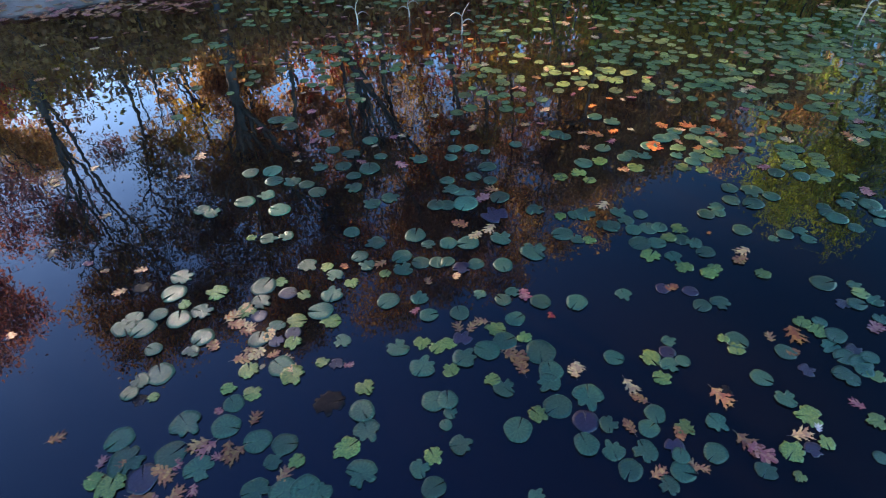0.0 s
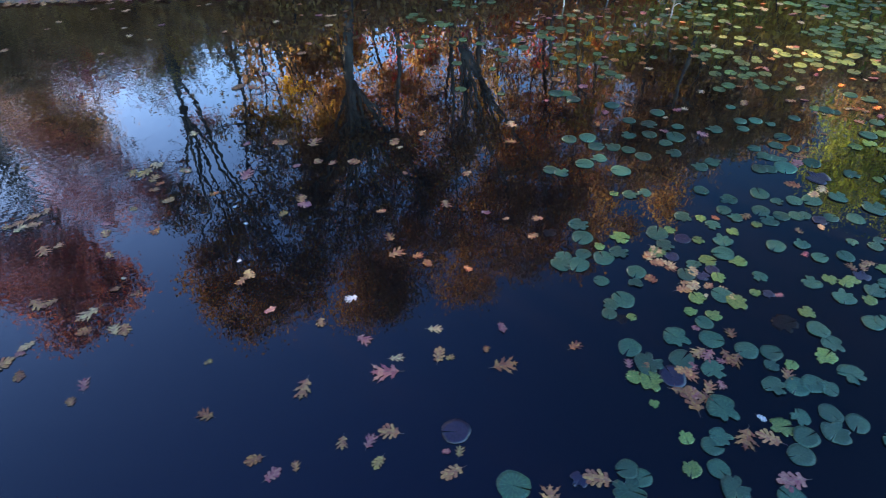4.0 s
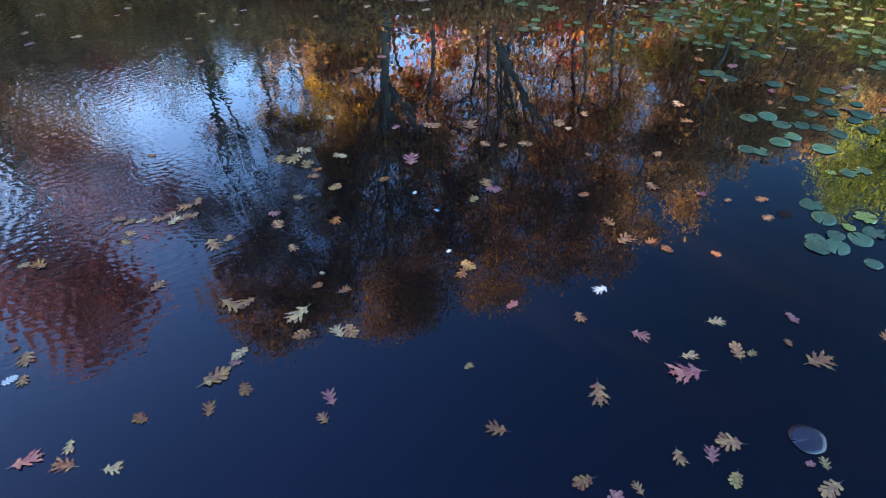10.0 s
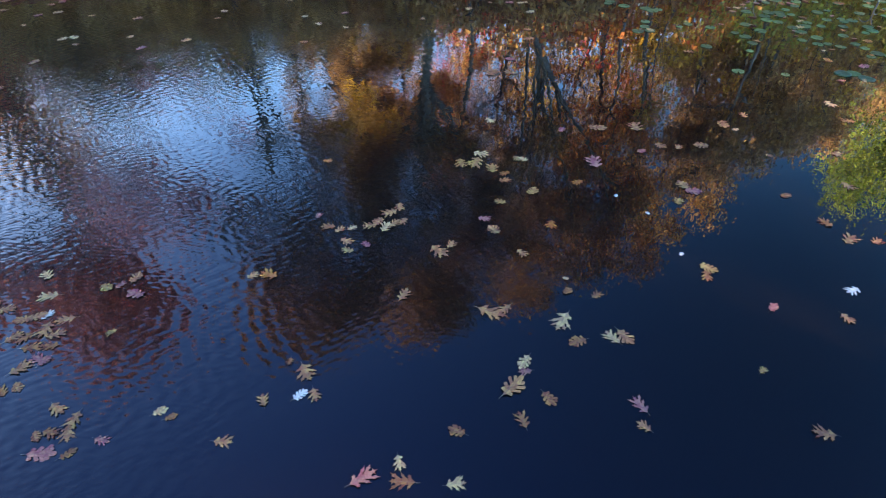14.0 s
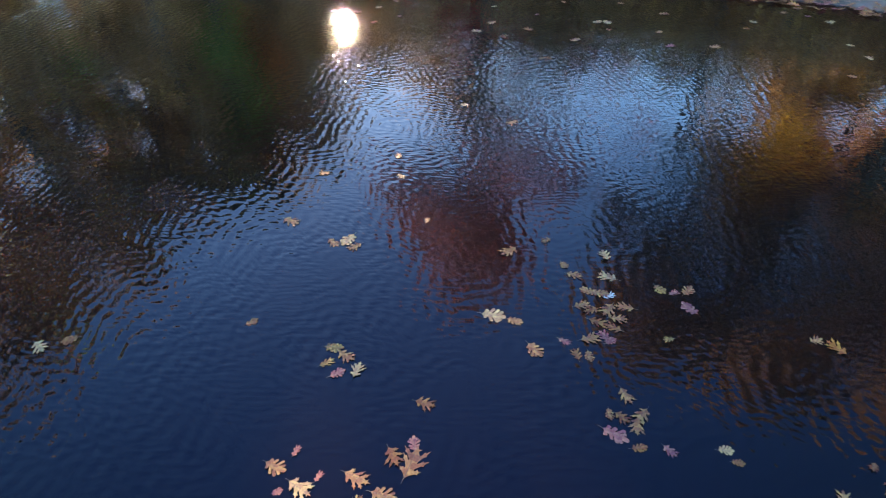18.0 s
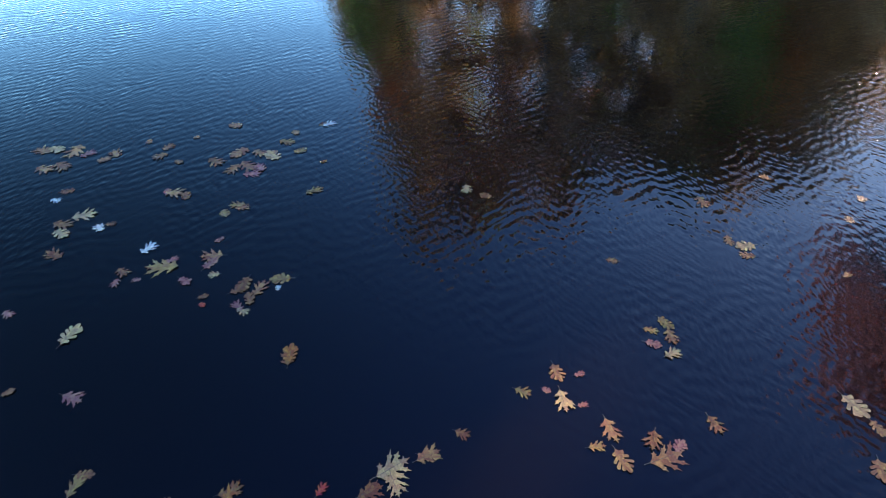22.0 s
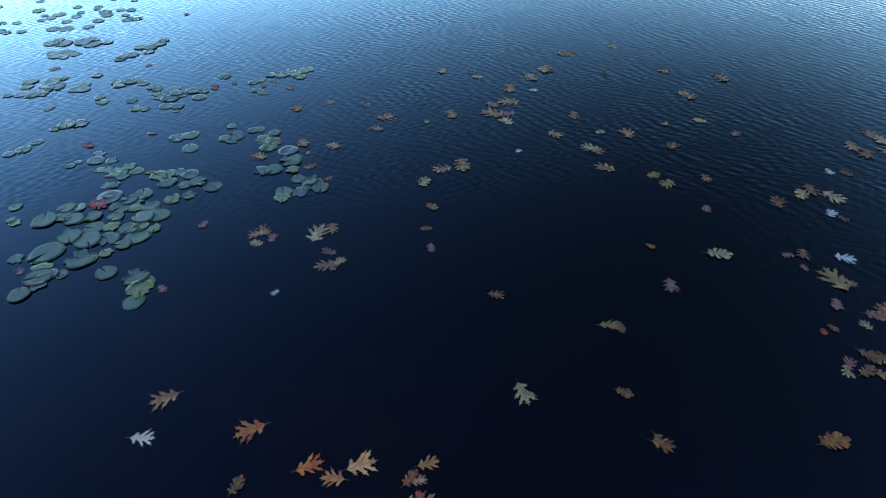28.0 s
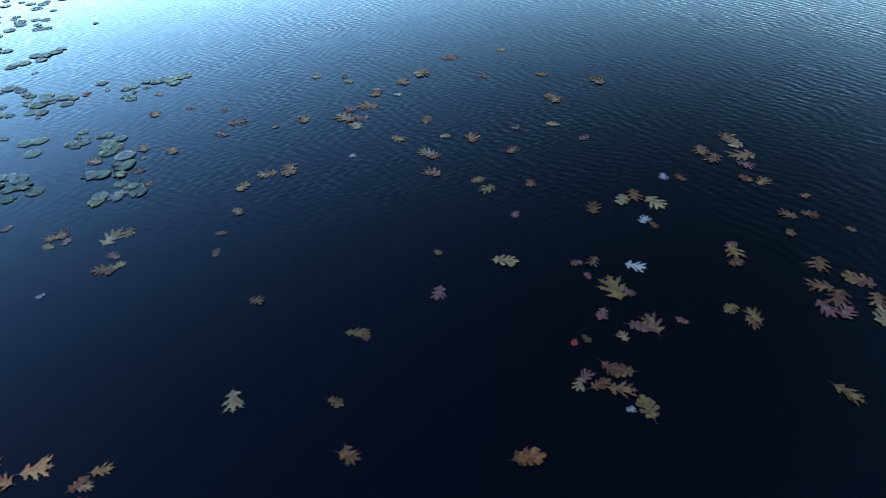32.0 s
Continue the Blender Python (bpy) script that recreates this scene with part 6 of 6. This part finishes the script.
join_leaf(2.11, 2.82, 0.124, 210, "brown")
join_leaf(2.17, 2.91, 0.126, 200, "pale")
drop_leaf(1.07, 1.88, 0.112, 285, "pale")
drop_leaf(1.09, 1.80, 0.098, 145, "brown")
drop_leaf(1.52, 1.77, 0.136, 295, "tan")
drop_leaf(1.22, 1.58, 0.092, 275, "brown")
drop_leaf(0.99, 1.64, 0.094, 105, "brown")
drop_leaf(0.98, 1.66, 0.056, 280, "tan")
drop_leaf(1.05, 1.39, 0.095, 30, "tan")
drop_leaf(1.22, 1.41, 0.070, 100, "tan")
drop_leaf(1.26, 1.39, 0.070, 340, "tan")
drop_leaf(1.53, 1.50, 0.127, 300, "brown")
drop_leaf(1.57, 1.44, 0.143, 310, "rose")
drop_leaf(1.81, 1.52, 0.110, 0, "pale")
drop_leaf(1.91, 1.55, 0.055, 65, "white")
join_leaf(1.97, 2.15, 0.077, 80, "tan")
join_leaf(2.12, 2.15, 0.150, 265, "orange")
join_leaf(2.61, 2.16, 0.130, 30, "rose")
join_leaf(2.18, 1.67, 0.084, 130, "rose")
join_leaf(2.04, 2.03, 0.084, 0, "brown")
join_leaf(1.57, 2.61, 0.095, 20, "brown")
join_leaf(1.62, 4.66, 0.136, 150, "orange")
join_leaf(1.66, 4.62, 0.101, 305, "tan")
join_leaf(1.74, 4.49, 0.099, 225, "rose")
join_leaf(2.07, 4.36, 0.195, 250, "orange")
join_leaf(2.27, 4.72, 0.137, 295, "orange")
join_leaf(2.51, 4.69, 0.171, 135, "orange")
join_leaf(2.70, 4.52, 0.201, 125, "orange")
join_leaf(2.97, 4.45, 0.086, 175, "tan")
join_leaf(3.24, 4.33, 0.130, 125, "pale")
join_leaf(2.83, 3.92, 0.122, 190, "rose")
join_leaf(1.70, 4.02, 0.111, 355, "tan")
join_leaf(1.47, 4.41, 0.098, 330, "tan")
join_leaf(1.39, 3.54, 0.124, 225, "pale")
join_leaf(0.29, 3.42, 0.137, 150, "brown")
join_leaf(0.50, 3.34, 0.125, 230, "pale")
join_leaf(0.39, 3.27, 0.118, 225, "pale")
join_leaf(0.59, 3.85, 0.119, 155, "brown")
join_leaf(0.50, 3.74, 0.146, 35, "rose")
join_leaf(1.01, 4.21, 0.063, 315, "brown")
join_leaf(3.41, 3.49, 0.142, 255, "rose")
join_leaf(2.03, 3.12, 0.039, 220, "orange")
join_leaf(3.80, 4.35, 0.131, 90, "orange")
drop_leaf(-1.34, 1.40, 0.175, 90, "brown")
drop_leaf(-1.03, 1.13, 0.136, 150, "tan")
drop_leaf(-1.01, 1.25, 0.056, 310, "white")
drop_leaf(-1.15, 1.13, 0.136, 240, "brown")
drop_leaf(-0.15, 1.26, 0.096, 20, "brown")
drop_leaf(0.13, 1.11, 0.099, 60, "rose")
drop_leaf(0.08, 1.08, 0.039, 105, "white")
drop_leaf(0.67, 1.19, 0.039, 250, "white")
drop_leaf(0.81, 1.06, 0.087, 60, "rose")
drop_leaf(-1.03, 0.89, 0.154, 180, "rose")
join_leaf(-1.26, 2.39, 0.106, 125, "brown")
drop_leaf(-7.74, 2.08, 0.103, 320, "tan")
drop_leaf(-7.78, 1.93, 0.072, 300, "tan")
drop_leaf(-7.72, 1.94, 0.083, 345, "brown")
drop_leaf(-7.64, 2.00, 0.100, 255, "tan")
drop_leaf(-7.64, 1.93, 0.098, 285, "tan")
drop_leaf(-7.72, 1.83, 0.135, 355, "rose")
drop_leaf(-7.60, 1.82, 0.079, 35, "brown")
drop_leaf(-7.47, 1.87, 0.074, 340, "rose")
drop_leaf(-8.29, 2.83, 0.099, 10, "tan")
drop_leaf(-8.38, 2.89, 0.072, 330, "tan")
drop_leaf(-8.18, 3.11, 0.103, 130, "pale")
drop_leaf(-8.10, 2.92, 0.120, 180, "pale")
drop_leaf(-8.17, 2.73, 0.103, 180, "tan")
drop_leaf(-8.16, 2.60, 0.100, 45, "tan")
drop_leaf(-8.09, 2.75, 0.102, 15, "tan")
drop_leaf(-8.04, 2.75, 0.081, 55, "white")
drop_leaf(-8.10, 2.58, 0.093, 225, "brown")
drop_leaf(-8.01, 2.63, 0.113, 260, "tan")
drop_leaf(-7.93, 2.70, 0.113, 195, "tan")
drop_leaf(-8.03, 2.51, 0.110, 5, "brown")
drop_leaf(-7.94, 2.51, 0.096, 175, "brown")
drop_leaf(-7.96, 2.42, 0.095, 150, "rose")
drop_leaf(-8.03, 2.37, 0.113, 45, "tan")
drop_leaf(-7.93, 2.59, 0.098, 20, "tan")
drop_leaf(-7.92, 2.40, 0.075, 55, "rose")
drop_leaf(-8.15, 2.28, 0.075, 355, "rose")
drop_leaf(-8.06, 2.22, 0.080, 130, "brown")
drop_leaf(-7.99, 2.24, 0.079, 305, "tan")
drop_leaf(-7.78, 2.95, 0.089, 330, "yellow")
drop_leaf(-7.70, 2.96, 0.068, 55, "rose")
drop_leaf(-7.63, 3.02, 0.102, 75, "tan")
drop_leaf(-7.59, 2.87, 0.119, 150, "rose")
drop_leaf(-7.64, 2.57, 0.063, 215, "yellow")
drop_leaf(-9.87, 2.37, 0.108, 345, "tan")
drop_leaf(-9.80, 2.44, 0.139, 270, "pale")
drop_leaf(-9.71, 2.40, 0.099, 250, "tan")
drop_leaf(-10.30, 2.42, 0.137, 0, "tan")
drop_leaf(-8.76, 2.85, 0.127, 245, "brown")
drop_leaf(-8.58, 3.07, 0.076, 240, "tan")
drop_leaf(-9.43, 2.89, 0.072, 110, "tan")
join_leaf(-9.91, 3.30, 0.089, 335, "tan")
join_leaf(-10.11, 3.55, 0.094, 130, "tan")
join_leaf(-10.49, 3.05, 0.090, 205, "orange")
join_leaf(-9.49, 4.53, 0.122, 245, "tan")
join_leaf(-10.05, 4.65, 0.086, 205, "pale")
drop_leaf(-9.84, 1.54, 0.080, 65, "tan")
drop_leaf(-10.80, 0.80, 0.116, 350, "pale")
drop_leaf(-10.69, 0.92, 0.097, 235, "brown")
drop_leaf(-9.95, -0.99, 0.051, 45, "red")
drop_leaf(-10.02, -0.99, 0.065, 105, "brown")
drop_leaf(-10.18, -1.12, 0.101, 45, "rose")
join_leaf(-10.35, -1.28, 0.206, 260, "yellow")
join_leaf(-10.41, -1.23, 0.084, 115, "rose")
join_leaf(-10.56, -1.40, 0.122, 140, "white")
join_leaf(-10.35, -1.52, 0.102, 40, "brown")
join_leaf(-10.25, -1.54, 0.080, 345, "rose")
join_leaf(-10.26, -1.42, 0.061, 260, "rose")
drop_leaf(-10.40, -0.98, 0.141, 265, "tan")
drop_leaf(-10.33, -0.98, 0.126, 145, "rose")
drop_leaf(-10.21, -0.95, 0.075, 270, "pale")
drop_leaf(-10.56, -0.95, 0.073, 305, "rose")
drop_leaf(-10.08, -0.76, 0.134, 335, "brown")
drop_leaf(-10.03, -0.66, 0.133, 155, "tan")
drop_leaf(-9.95, -0.72, 0.118, 190, "brown")
drop_leaf(-10.09, -0.54, 0.136, 265, "yellow")
drop_leaf(-10.01, -0.55, 0.047, 175, "white")
drop_leaf(-9.85, -0.75, 0.083, 50, "pale")
drop_leaf(-9.90, -0.78, 0.097, 210, "rose")
drop_leaf(-10.04, -0.79, 0.100, 115, "brown")
join_leaf(-10.94, -0.86, 0.118, 265, "yellow")
join_leaf(-10.86, -0.94, 0.101, 15, "yellow")
join_leaf(-10.90, -0.82, 0.094, 95, "brown")
join_leaf(-11.19, -1.34, 0.145, 70, "tan")
join_leaf(-11.14, -1.25, 0.112, 185, "brown")
join_leaf(-11.22, -1.39, 0.081, 355, "rose")
drop_leaf(-11.01, -0.31, 0.139, 115, "yellow")
join_leaf(-11.41, -0.23, 0.061, 275, "orange")
join_leaf(-11.62, -0.41, 0.117, 120, "yellow")
join_leaf(-11.93, -0.45, 0.094, 205, "tan")
join_leaf(-11.78, -0.52, 0.138, 65, "yellow")
join_leaf(-11.59, -0.63, 0.177, 210, "pale")
join_leaf(-11.65, -0.74, 0.134, 45, "tan")
join_leaf(-11.47, -0.82, 0.173, 35, "brown")
join_leaf(-11.68, -0.90, 0.178, 310, "tan")
join_leaf(-11.34, -0.78, 0.144, 85, "rose")
join_leaf(-11.44, -0.93, 0.145, 330, "brown")
join_leaf(-11.58, -1.08, 0.157, 45, "brown")
join_leaf(-11.42, -0.72, 0.129, 200, "rose")
join_leaf(-12.02, -0.16, 0.125, 120, "white")
join_leaf(-12.03, -0.21, 0.087, 295, "brown")
join_leaf(-12.16, -0.97, 0.134, 245, "tan")
join_leaf(-11.90, -1.49, 0.117, 145, "brown")
join_leaf(-11.76, -1.53, 0.132, 305, "brown")
join_leaf(-11.64, -1.37, 0.087, 60, "brown")
join_leaf(-12.03, -1.66, 0.082, 0, "tan")
join_leaf(-12.02, -1.28, 0.065, 120, "tan")
join_leaf(-11.03, -1.92, 0.168, 100, "pale")
join_leaf(-10.95, -2.04, 0.150, 70, "brown")
join_leaf(-10.84, -2.02, 0.132, 55, "pale")
join_leaf(-10.86, -1.78, 0.097, 210, "white")
join_leaf(-10.89, -1.71, 0.075, 95, "brown")
join_leaf(-10.62, -2.00, 0.141, 235, "brown")
join_leaf(-11.27, -2.18, 0.087, 65, "white")
join_leaf(-11.38, -2.13, 0.105, 280, "brown")
join_leaf(-11.88, -1.90, 0.133, 205, "tan")
join_leaf(-11.80, -1.97, 0.113, 115, "tan")
join_leaf(-11.99, -2.24, 0.206, 350, "tan")
join_leaf(-12.05, -2.40, 0.161, 65, "pale")
join_leaf(-12.06, -2.51, 0.160, 230, "tan")
join_leaf(-11.75, -2.40, 0.170, 65, "tan")
join_leaf(-11.76, -2.28, 0.171, 40, "brown")
join_leaf(-11.92, -2.12, 0.132, 125, "rose")
drop_leaf(-8.42, -1.82, 0.092, 155, "brown")
drop_leaf(-8.21, -2.33, 0.088, 255, "rose")
drop_leaf(-8.24, -2.52, 0.084, 345, "brown")
join_leaf(-8.35, -2.73, 0.102, 295, "brown")
join_leaf(-8.40, -3.03, 0.127, 240, "pale")
join_leaf(-8.58, -3.15, 0.148, 0, "tan")
join_leaf(-8.74, -3.15, 0.189, 75, "tan")
join_leaf(-7.58, -2.70, 0.174, 235, "pale")
join_leaf(-7.67, -2.72, 0.119, 80, "brown")
drop_leaf(-7.56, -2.38, 0.138, 0, "tan")
drop_leaf(-7.61, -2.50, 0.103, 315, "rose")
drop_leaf(-7.61, -2.36, 0.095, 240, "rose")
drop_leaf(-7.65, -2.39, 0.085, 215, "pale")
join_leaf(-10.10, -2.10, 0.084, 45, "rose")
join_leaf(-9.72, -2.77, 0.161, 310, "tan")
join_leaf(-10.01, -2.57, 0.113, 185, "yellow")
join_leaf(-10.03, -2.44, 0.129, 10, "yellow")
join_leaf(-10.34, -2.41, 0.107, 70, "brown")
join_leaf(-9.77, -3.06, 0.158, 305, "pale")
join_leaf(-9.81, -2.99, 0.114, 225, "tan")
join_leaf(-9.62, -3.34, 0.141, 125, "tan")
join_leaf(-9.22, -3.20, 0.066, 215, "white")
join_leaf(-8.70, -3.87, 0.073, 240, "yellow")
join_leaf(-8.94, -3.93, 0.152, 90, "tan")
join_leaf(-8.41, -4.06, 0.174, 185, "tan")
join_leaf(-8.28, -3.89, 0.129, 315, "rose")
join_leaf(-8.31, -4.33, 0.088, 55, "rose")
join_leaf(-9.92, -3.57, 0.140, 70, "tan")
join_leaf(-9.98, -3.25, 0.092, 185, "pale")
join_leaf(-10.17, -3.16, 0.168, 260, "tan")
join_leaf(-10.40, -2.88, 0.131, 215, "brown")
join_leaf(-10.57, -3.20, 0.089, 40, "tan")
join_leaf(-10.88, -3.15, 0.122, 330, "pale")
join_leaf(-11.09, -3.59, 0.206, 275, "tan")
join_leaf(-11.01, -2.87, 0.111, 30, "rose")
join_leaf(-11.21, -4.09, 0.124, 140, "tan")
join_leaf(-11.64, -3.79, 0.197, 265, "brown")
join_leaf(-11.08, -4.79, 0.117, 150, "pale")
join_leaf(-10.52, -4.79, 0.198, 170, "tan")
join_leaf(-10.15, -4.50, 0.206, 45, "tan")
join_leaf(-9.93, -4.38, 0.180, 90, "tan")
join_leaf(-9.81, -4.12, 0.087, 170, "white")
join_leaf(-9.63, -4.22, 0.171, 60, "tan")
join_leaf(-9.50, -3.98, 0.201, 350, "tan")
join_leaf(-9.28, -3.83, 0.206, 305, "tan")
join_leaf(-9.34, -3.67, 0.148, 275, "pale")
join_leaf(-9.34, -3.98, 0.134, 115, "rose")
join_leaf(-9.41, -3.79, 0.133, 345, "rose")
join_leaf(-9.42, -4.68, 0.086, 245, "tan")
join_leaf(-9.44, -4.55, 0.105, 155, "pale")
join_leaf(-9.17, -4.78, 0.122, 55, "pale")
join_leaf(-10.67, -4.23, 0.108, 285, "tan")
drop_leaf(-6.95, -1.16, 0.091, 230, "brown")
drop_leaf(-7.03, -1.40, 0.137, 10, "orange")
drop_leaf(-6.67, -1.71, 0.129, 10, "tan")
drop_leaf(-6.58, -1.52, 0.106, 160, "white")
join_leaf(-7.21, -2.82, 0.104, 355, "tan")
join_leaf(-7.26, -2.84, 0.119, 290, "brown")
join_leaf(-7.30, -2.75, 0.090, 245, "rose")
join_leaf(-7.20, -2.73, 0.089, 330, "pale")
join_leaf(-6.90, -3.03, 0.085, 50, "rose")
drop_leaf(-7.25, -2.25, 0.056, 30, "white")
join_leaf(-6.25, -3.48, 0.147, 135, "red")
drop_leaf(-6.66, -2.49, 0.075, 120, "rose")
join_leaf(-5.88, -2.92, 0.077, 280, "rose")
join_leaf(-6.57, -3.79, 0.080, 5, "brown")
join_leaf(-6.12, -4.35, 0.103, 300, "red")
join_leaf(-6.57, -4.39, 0.083, 330, "brown")
join_leaf(-6.88, -4.26, 0.065, 50, "brown")
join_leaf(-7.15, -4.21, 0.059, 175, "brown")
join_leaf(-7.48, -3.94, 0.116, 300, "brown")
join_leaf(-7.33, -3.76, 0.139, 325, "tan")
join_leaf(-7.67, -3.50, 0.109, 10, "brown")
join_leaf(-7.76, -3.30, 0.080, 30, "brown")
join_leaf(-7.68, -3.85, 0.127, 100, "tan")
join_leaf(-7.69, -3.69, 0.051, 250, "pale")
join_leaf(-7.89, -3.73, 0.126, 320, "tan")
join_leaf(-7.72, -4.45, 0.127, 275, "orange")
join_leaf(-8.02, -4.47, 0.084, 20, "tan")
join_leaf(-7.73, -4.87, 0.088, 135, "orange")
join_leaf(-7.62, -5.05, 0.076, 15, "orange")
join_leaf(-7.51, -5.00, 0.081, 265, "orange")
join_leaf(-7.09, -5.10, 0.108, 260, "red")
join_leaf(-7.26, -5.14, 0.068, 275, "yellow")
join_leaf(-6.89, -7.21, 0.086, 240, "red")
join_leaf(-5.68, -6.00, 0.120, 5, "orange")
join_leaf(-5.64, -5.55, 0.067, 105, "rose")
join_leaf(-6.52, -5.81, 0.079, 215, "rose")
join_leaf(-6.76, -4.73, 0.063, 90, "orange")
join_leaf(-6.30, -3.84, 0.080, 190, "orange")
drop_leaf(-9.86, -1.69, 0.161, 158, "pale")
drop_leaf(-9.50, -1.89, 0.068, 118, "brown")
drop_leaf(-9.40, -1.56, 0.119, 60, "rose")
drop_leaf(-9.46, -0.48, 0.125, 175, "brown")
drop_leaf(-8.90, -1.41, 0.111, 159, "yellow")
drop_leaf(-8.74, -0.73, 0.099, 99, "brown")
drop_leaf(-8.67, -0.33, 0.067, 139, "red")
drop_leaf(-8.71, -0.01, 0.161, 112, "pale")
drop_leaf(-8.63, -0.01, 0.114, 12, "pale")
drop_leaf(-8.62, -0.12, 0.116, 106, "brown")
drop_leaf(-8.74, 0.16, 0.116, 106, "tan")
drop_leaf(-8.82, 0.34, 0.077, 57, "brown")
drop_leaf(-8.99, 0.69, 0.087, 52, "yellow")
drop_leaf(-9.07, 0.90, 0.116, 6, "tan")
drop_leaf(-9.04, 1.01, 0.063, 98, "rose")
drop_leaf(-8.90, 0.87, 0.127, 357, "pale")
drop_leaf(-8.98, 0.81, 0.053, 49, "rose")
drop_leaf(-8.86, 0.96, 0.057, 91, "rose")
drop_leaf(-8.63, 1.54, 0.106, 9, "brown")
drop_leaf(-8.70, 1.04, 0.131, 4, "tan")
drop_leaf(-8.63, 0.94, 0.083, 86, "yellow")
drop_leaf(-8.54, 1.03, 0.127, 13, "tan")
drop_leaf(-8.61, 1.21, 0.107, 328, "brown")
drop_leaf(-8.52, 1.23, 0.169, 99, "tan")
drop_leaf(-8.56, 1.32, 0.084, 125, "rose")
drop_leaf(-9.28, 1.62, 0.111, 25, "yellow")
drop_leaf(-9.25, 1.51, 0.087, 63, "yellow")
drop_leaf(-9.15, 1.48, 0.091, 59, "rose")
drop_leaf(-9.18, 1.60, 0.110, 357, "tan")
drop_leaf(-9.07, 1.55, 0.103, 104, "pale")
drop_leaf(-8.59, 2.27, 0.146, 16, "pale")
drop_leaf(-8.46, 2.29, 0.098, 9, "tan")
drop_leaf(-8.27, 2.14, 0.121, 335, "tan")
drop_leaf(-8.27, -1.17, 0.131, 88, "pale")
drop_leaf(-8.74, -0.72, 0.104, 144, "orange")
drop_leaf(-8.73, -1.01, 0.088, 138, "brown")
drop_leaf(-9.48, -0.47, 0.128, 172, "orange")
drop_leaf(-8.95, -1.38, 0.088, 83, "brown")
drop_leaf(-8.74, 0.17, 0.100, 72, "tan")
drop_leaf(-8.63, -0.12, 0.091, 116, "brown")

drop_leaf(-7.46, -1.07, 0.128, 180, "pale")
drop_leaf(-7.25, -1.14, 0.115, 183, "orange")
drop_leaf(-7.33, -1.05, 0.101, 337, "tan")
drop_leaf(-7.73, -0.98, 0.094, 175, "yellow")
drop_leaf(-7.64, -0.95, 0.093, 213, "brown")
drop_leaf(-7.67, -0.92, 0.066, 174, "pale")
drop_leaf(-7.65, -0.86, 0.050, 97, "red")
drop_leaf(-7.64, -0.82, 0.143, 161, "yellow")
drop_leaf(-7.48, -0.86, 0.105, 187, "tan")
drop_leaf(-7.52, -0.80, 0.145, 164, "yellow")
drop_leaf(-1.19, 2.62, 0.113, 50, "pale")
drop_leaf(-1.13, 2.56, 0.102, 165, "pale")
drop_leaf(-1.07, 2.52, 0.086, 90, "pale")
drop_leaf(-1.12, 2.69, 0.108, 300, "pale")
drop_leaf(-0.99, 2.30, 0.119, 235, "pale")
drop_leaf(-0.82, 2.24, 0.096, 10, "pale")
drop_leaf(-0.75, 2.16, 0.095, 125, "pale")
drop_leaf(-0.94, 2.44, 0.111, 260, "pale")
drop_leaf(-1.38, 1.46, 0.117, 345, "brown")
drop_leaf(-1.32, 1.44, 0.109, 120, "rose")
drop_leaf(-1.26, 1.40, 0.105, 165, "brown")
drop_leaf(-1.22, 1.47, 0.108, 55, "tan")
drop_leaf(-1.18, 1.72, 0.115, 210, "tan")
drop_leaf(-0.98, 1.65, 0.120, 230, "brown")
drop_leaf(-1.32, 1.59, 0.113, 160, "tan")
drop_leaf(-0.72, 1.53, 0.101, 60, "tan")
drop_leaf(0.46, 2.21, 0.111, 185, "tan")
drop_leaf(-1.63, 1.58, 0.088, 25, "pale")
far_rnd = random.Random(21)
for _ in range(90):
    join_leaf(far_rnd.uniform(-13, 0.5), 6.0 + 3.0 * far_rnd.random() ** 0.8, far_rnd.uniform(0.07, 0.14), far_rnd.uniform(0, 360), far_rnd.choice(("tan", "pale", "brown", "tan", "rose")))
litter("bank_litter", 31, 700, lambda r: (r.uniform(-14, -3), 9.0 + 2.2 * r.random()), (0.08, 0.16), ("tan", "brown", "rose"), "dry oak leaves heaped along the bank", 0.02)
litter("pond_litter", 32, 110, lambda r: (r.uniform(-1.5, 8.5), 4.2 + 6.0 * r.random() ** 0.9), (0.06, 0.12), ("orange", "rose", "tan", "pale"), "small orange and red leaves among the lily pads")
more_pads.lay("distant_lily_pads", PAD, "lily pads farther out on the water", "lily pads")
more_leaves.lay("distant_leaves", LEAF, "fallen oak leaves farther out on the water", "fallen leaves")
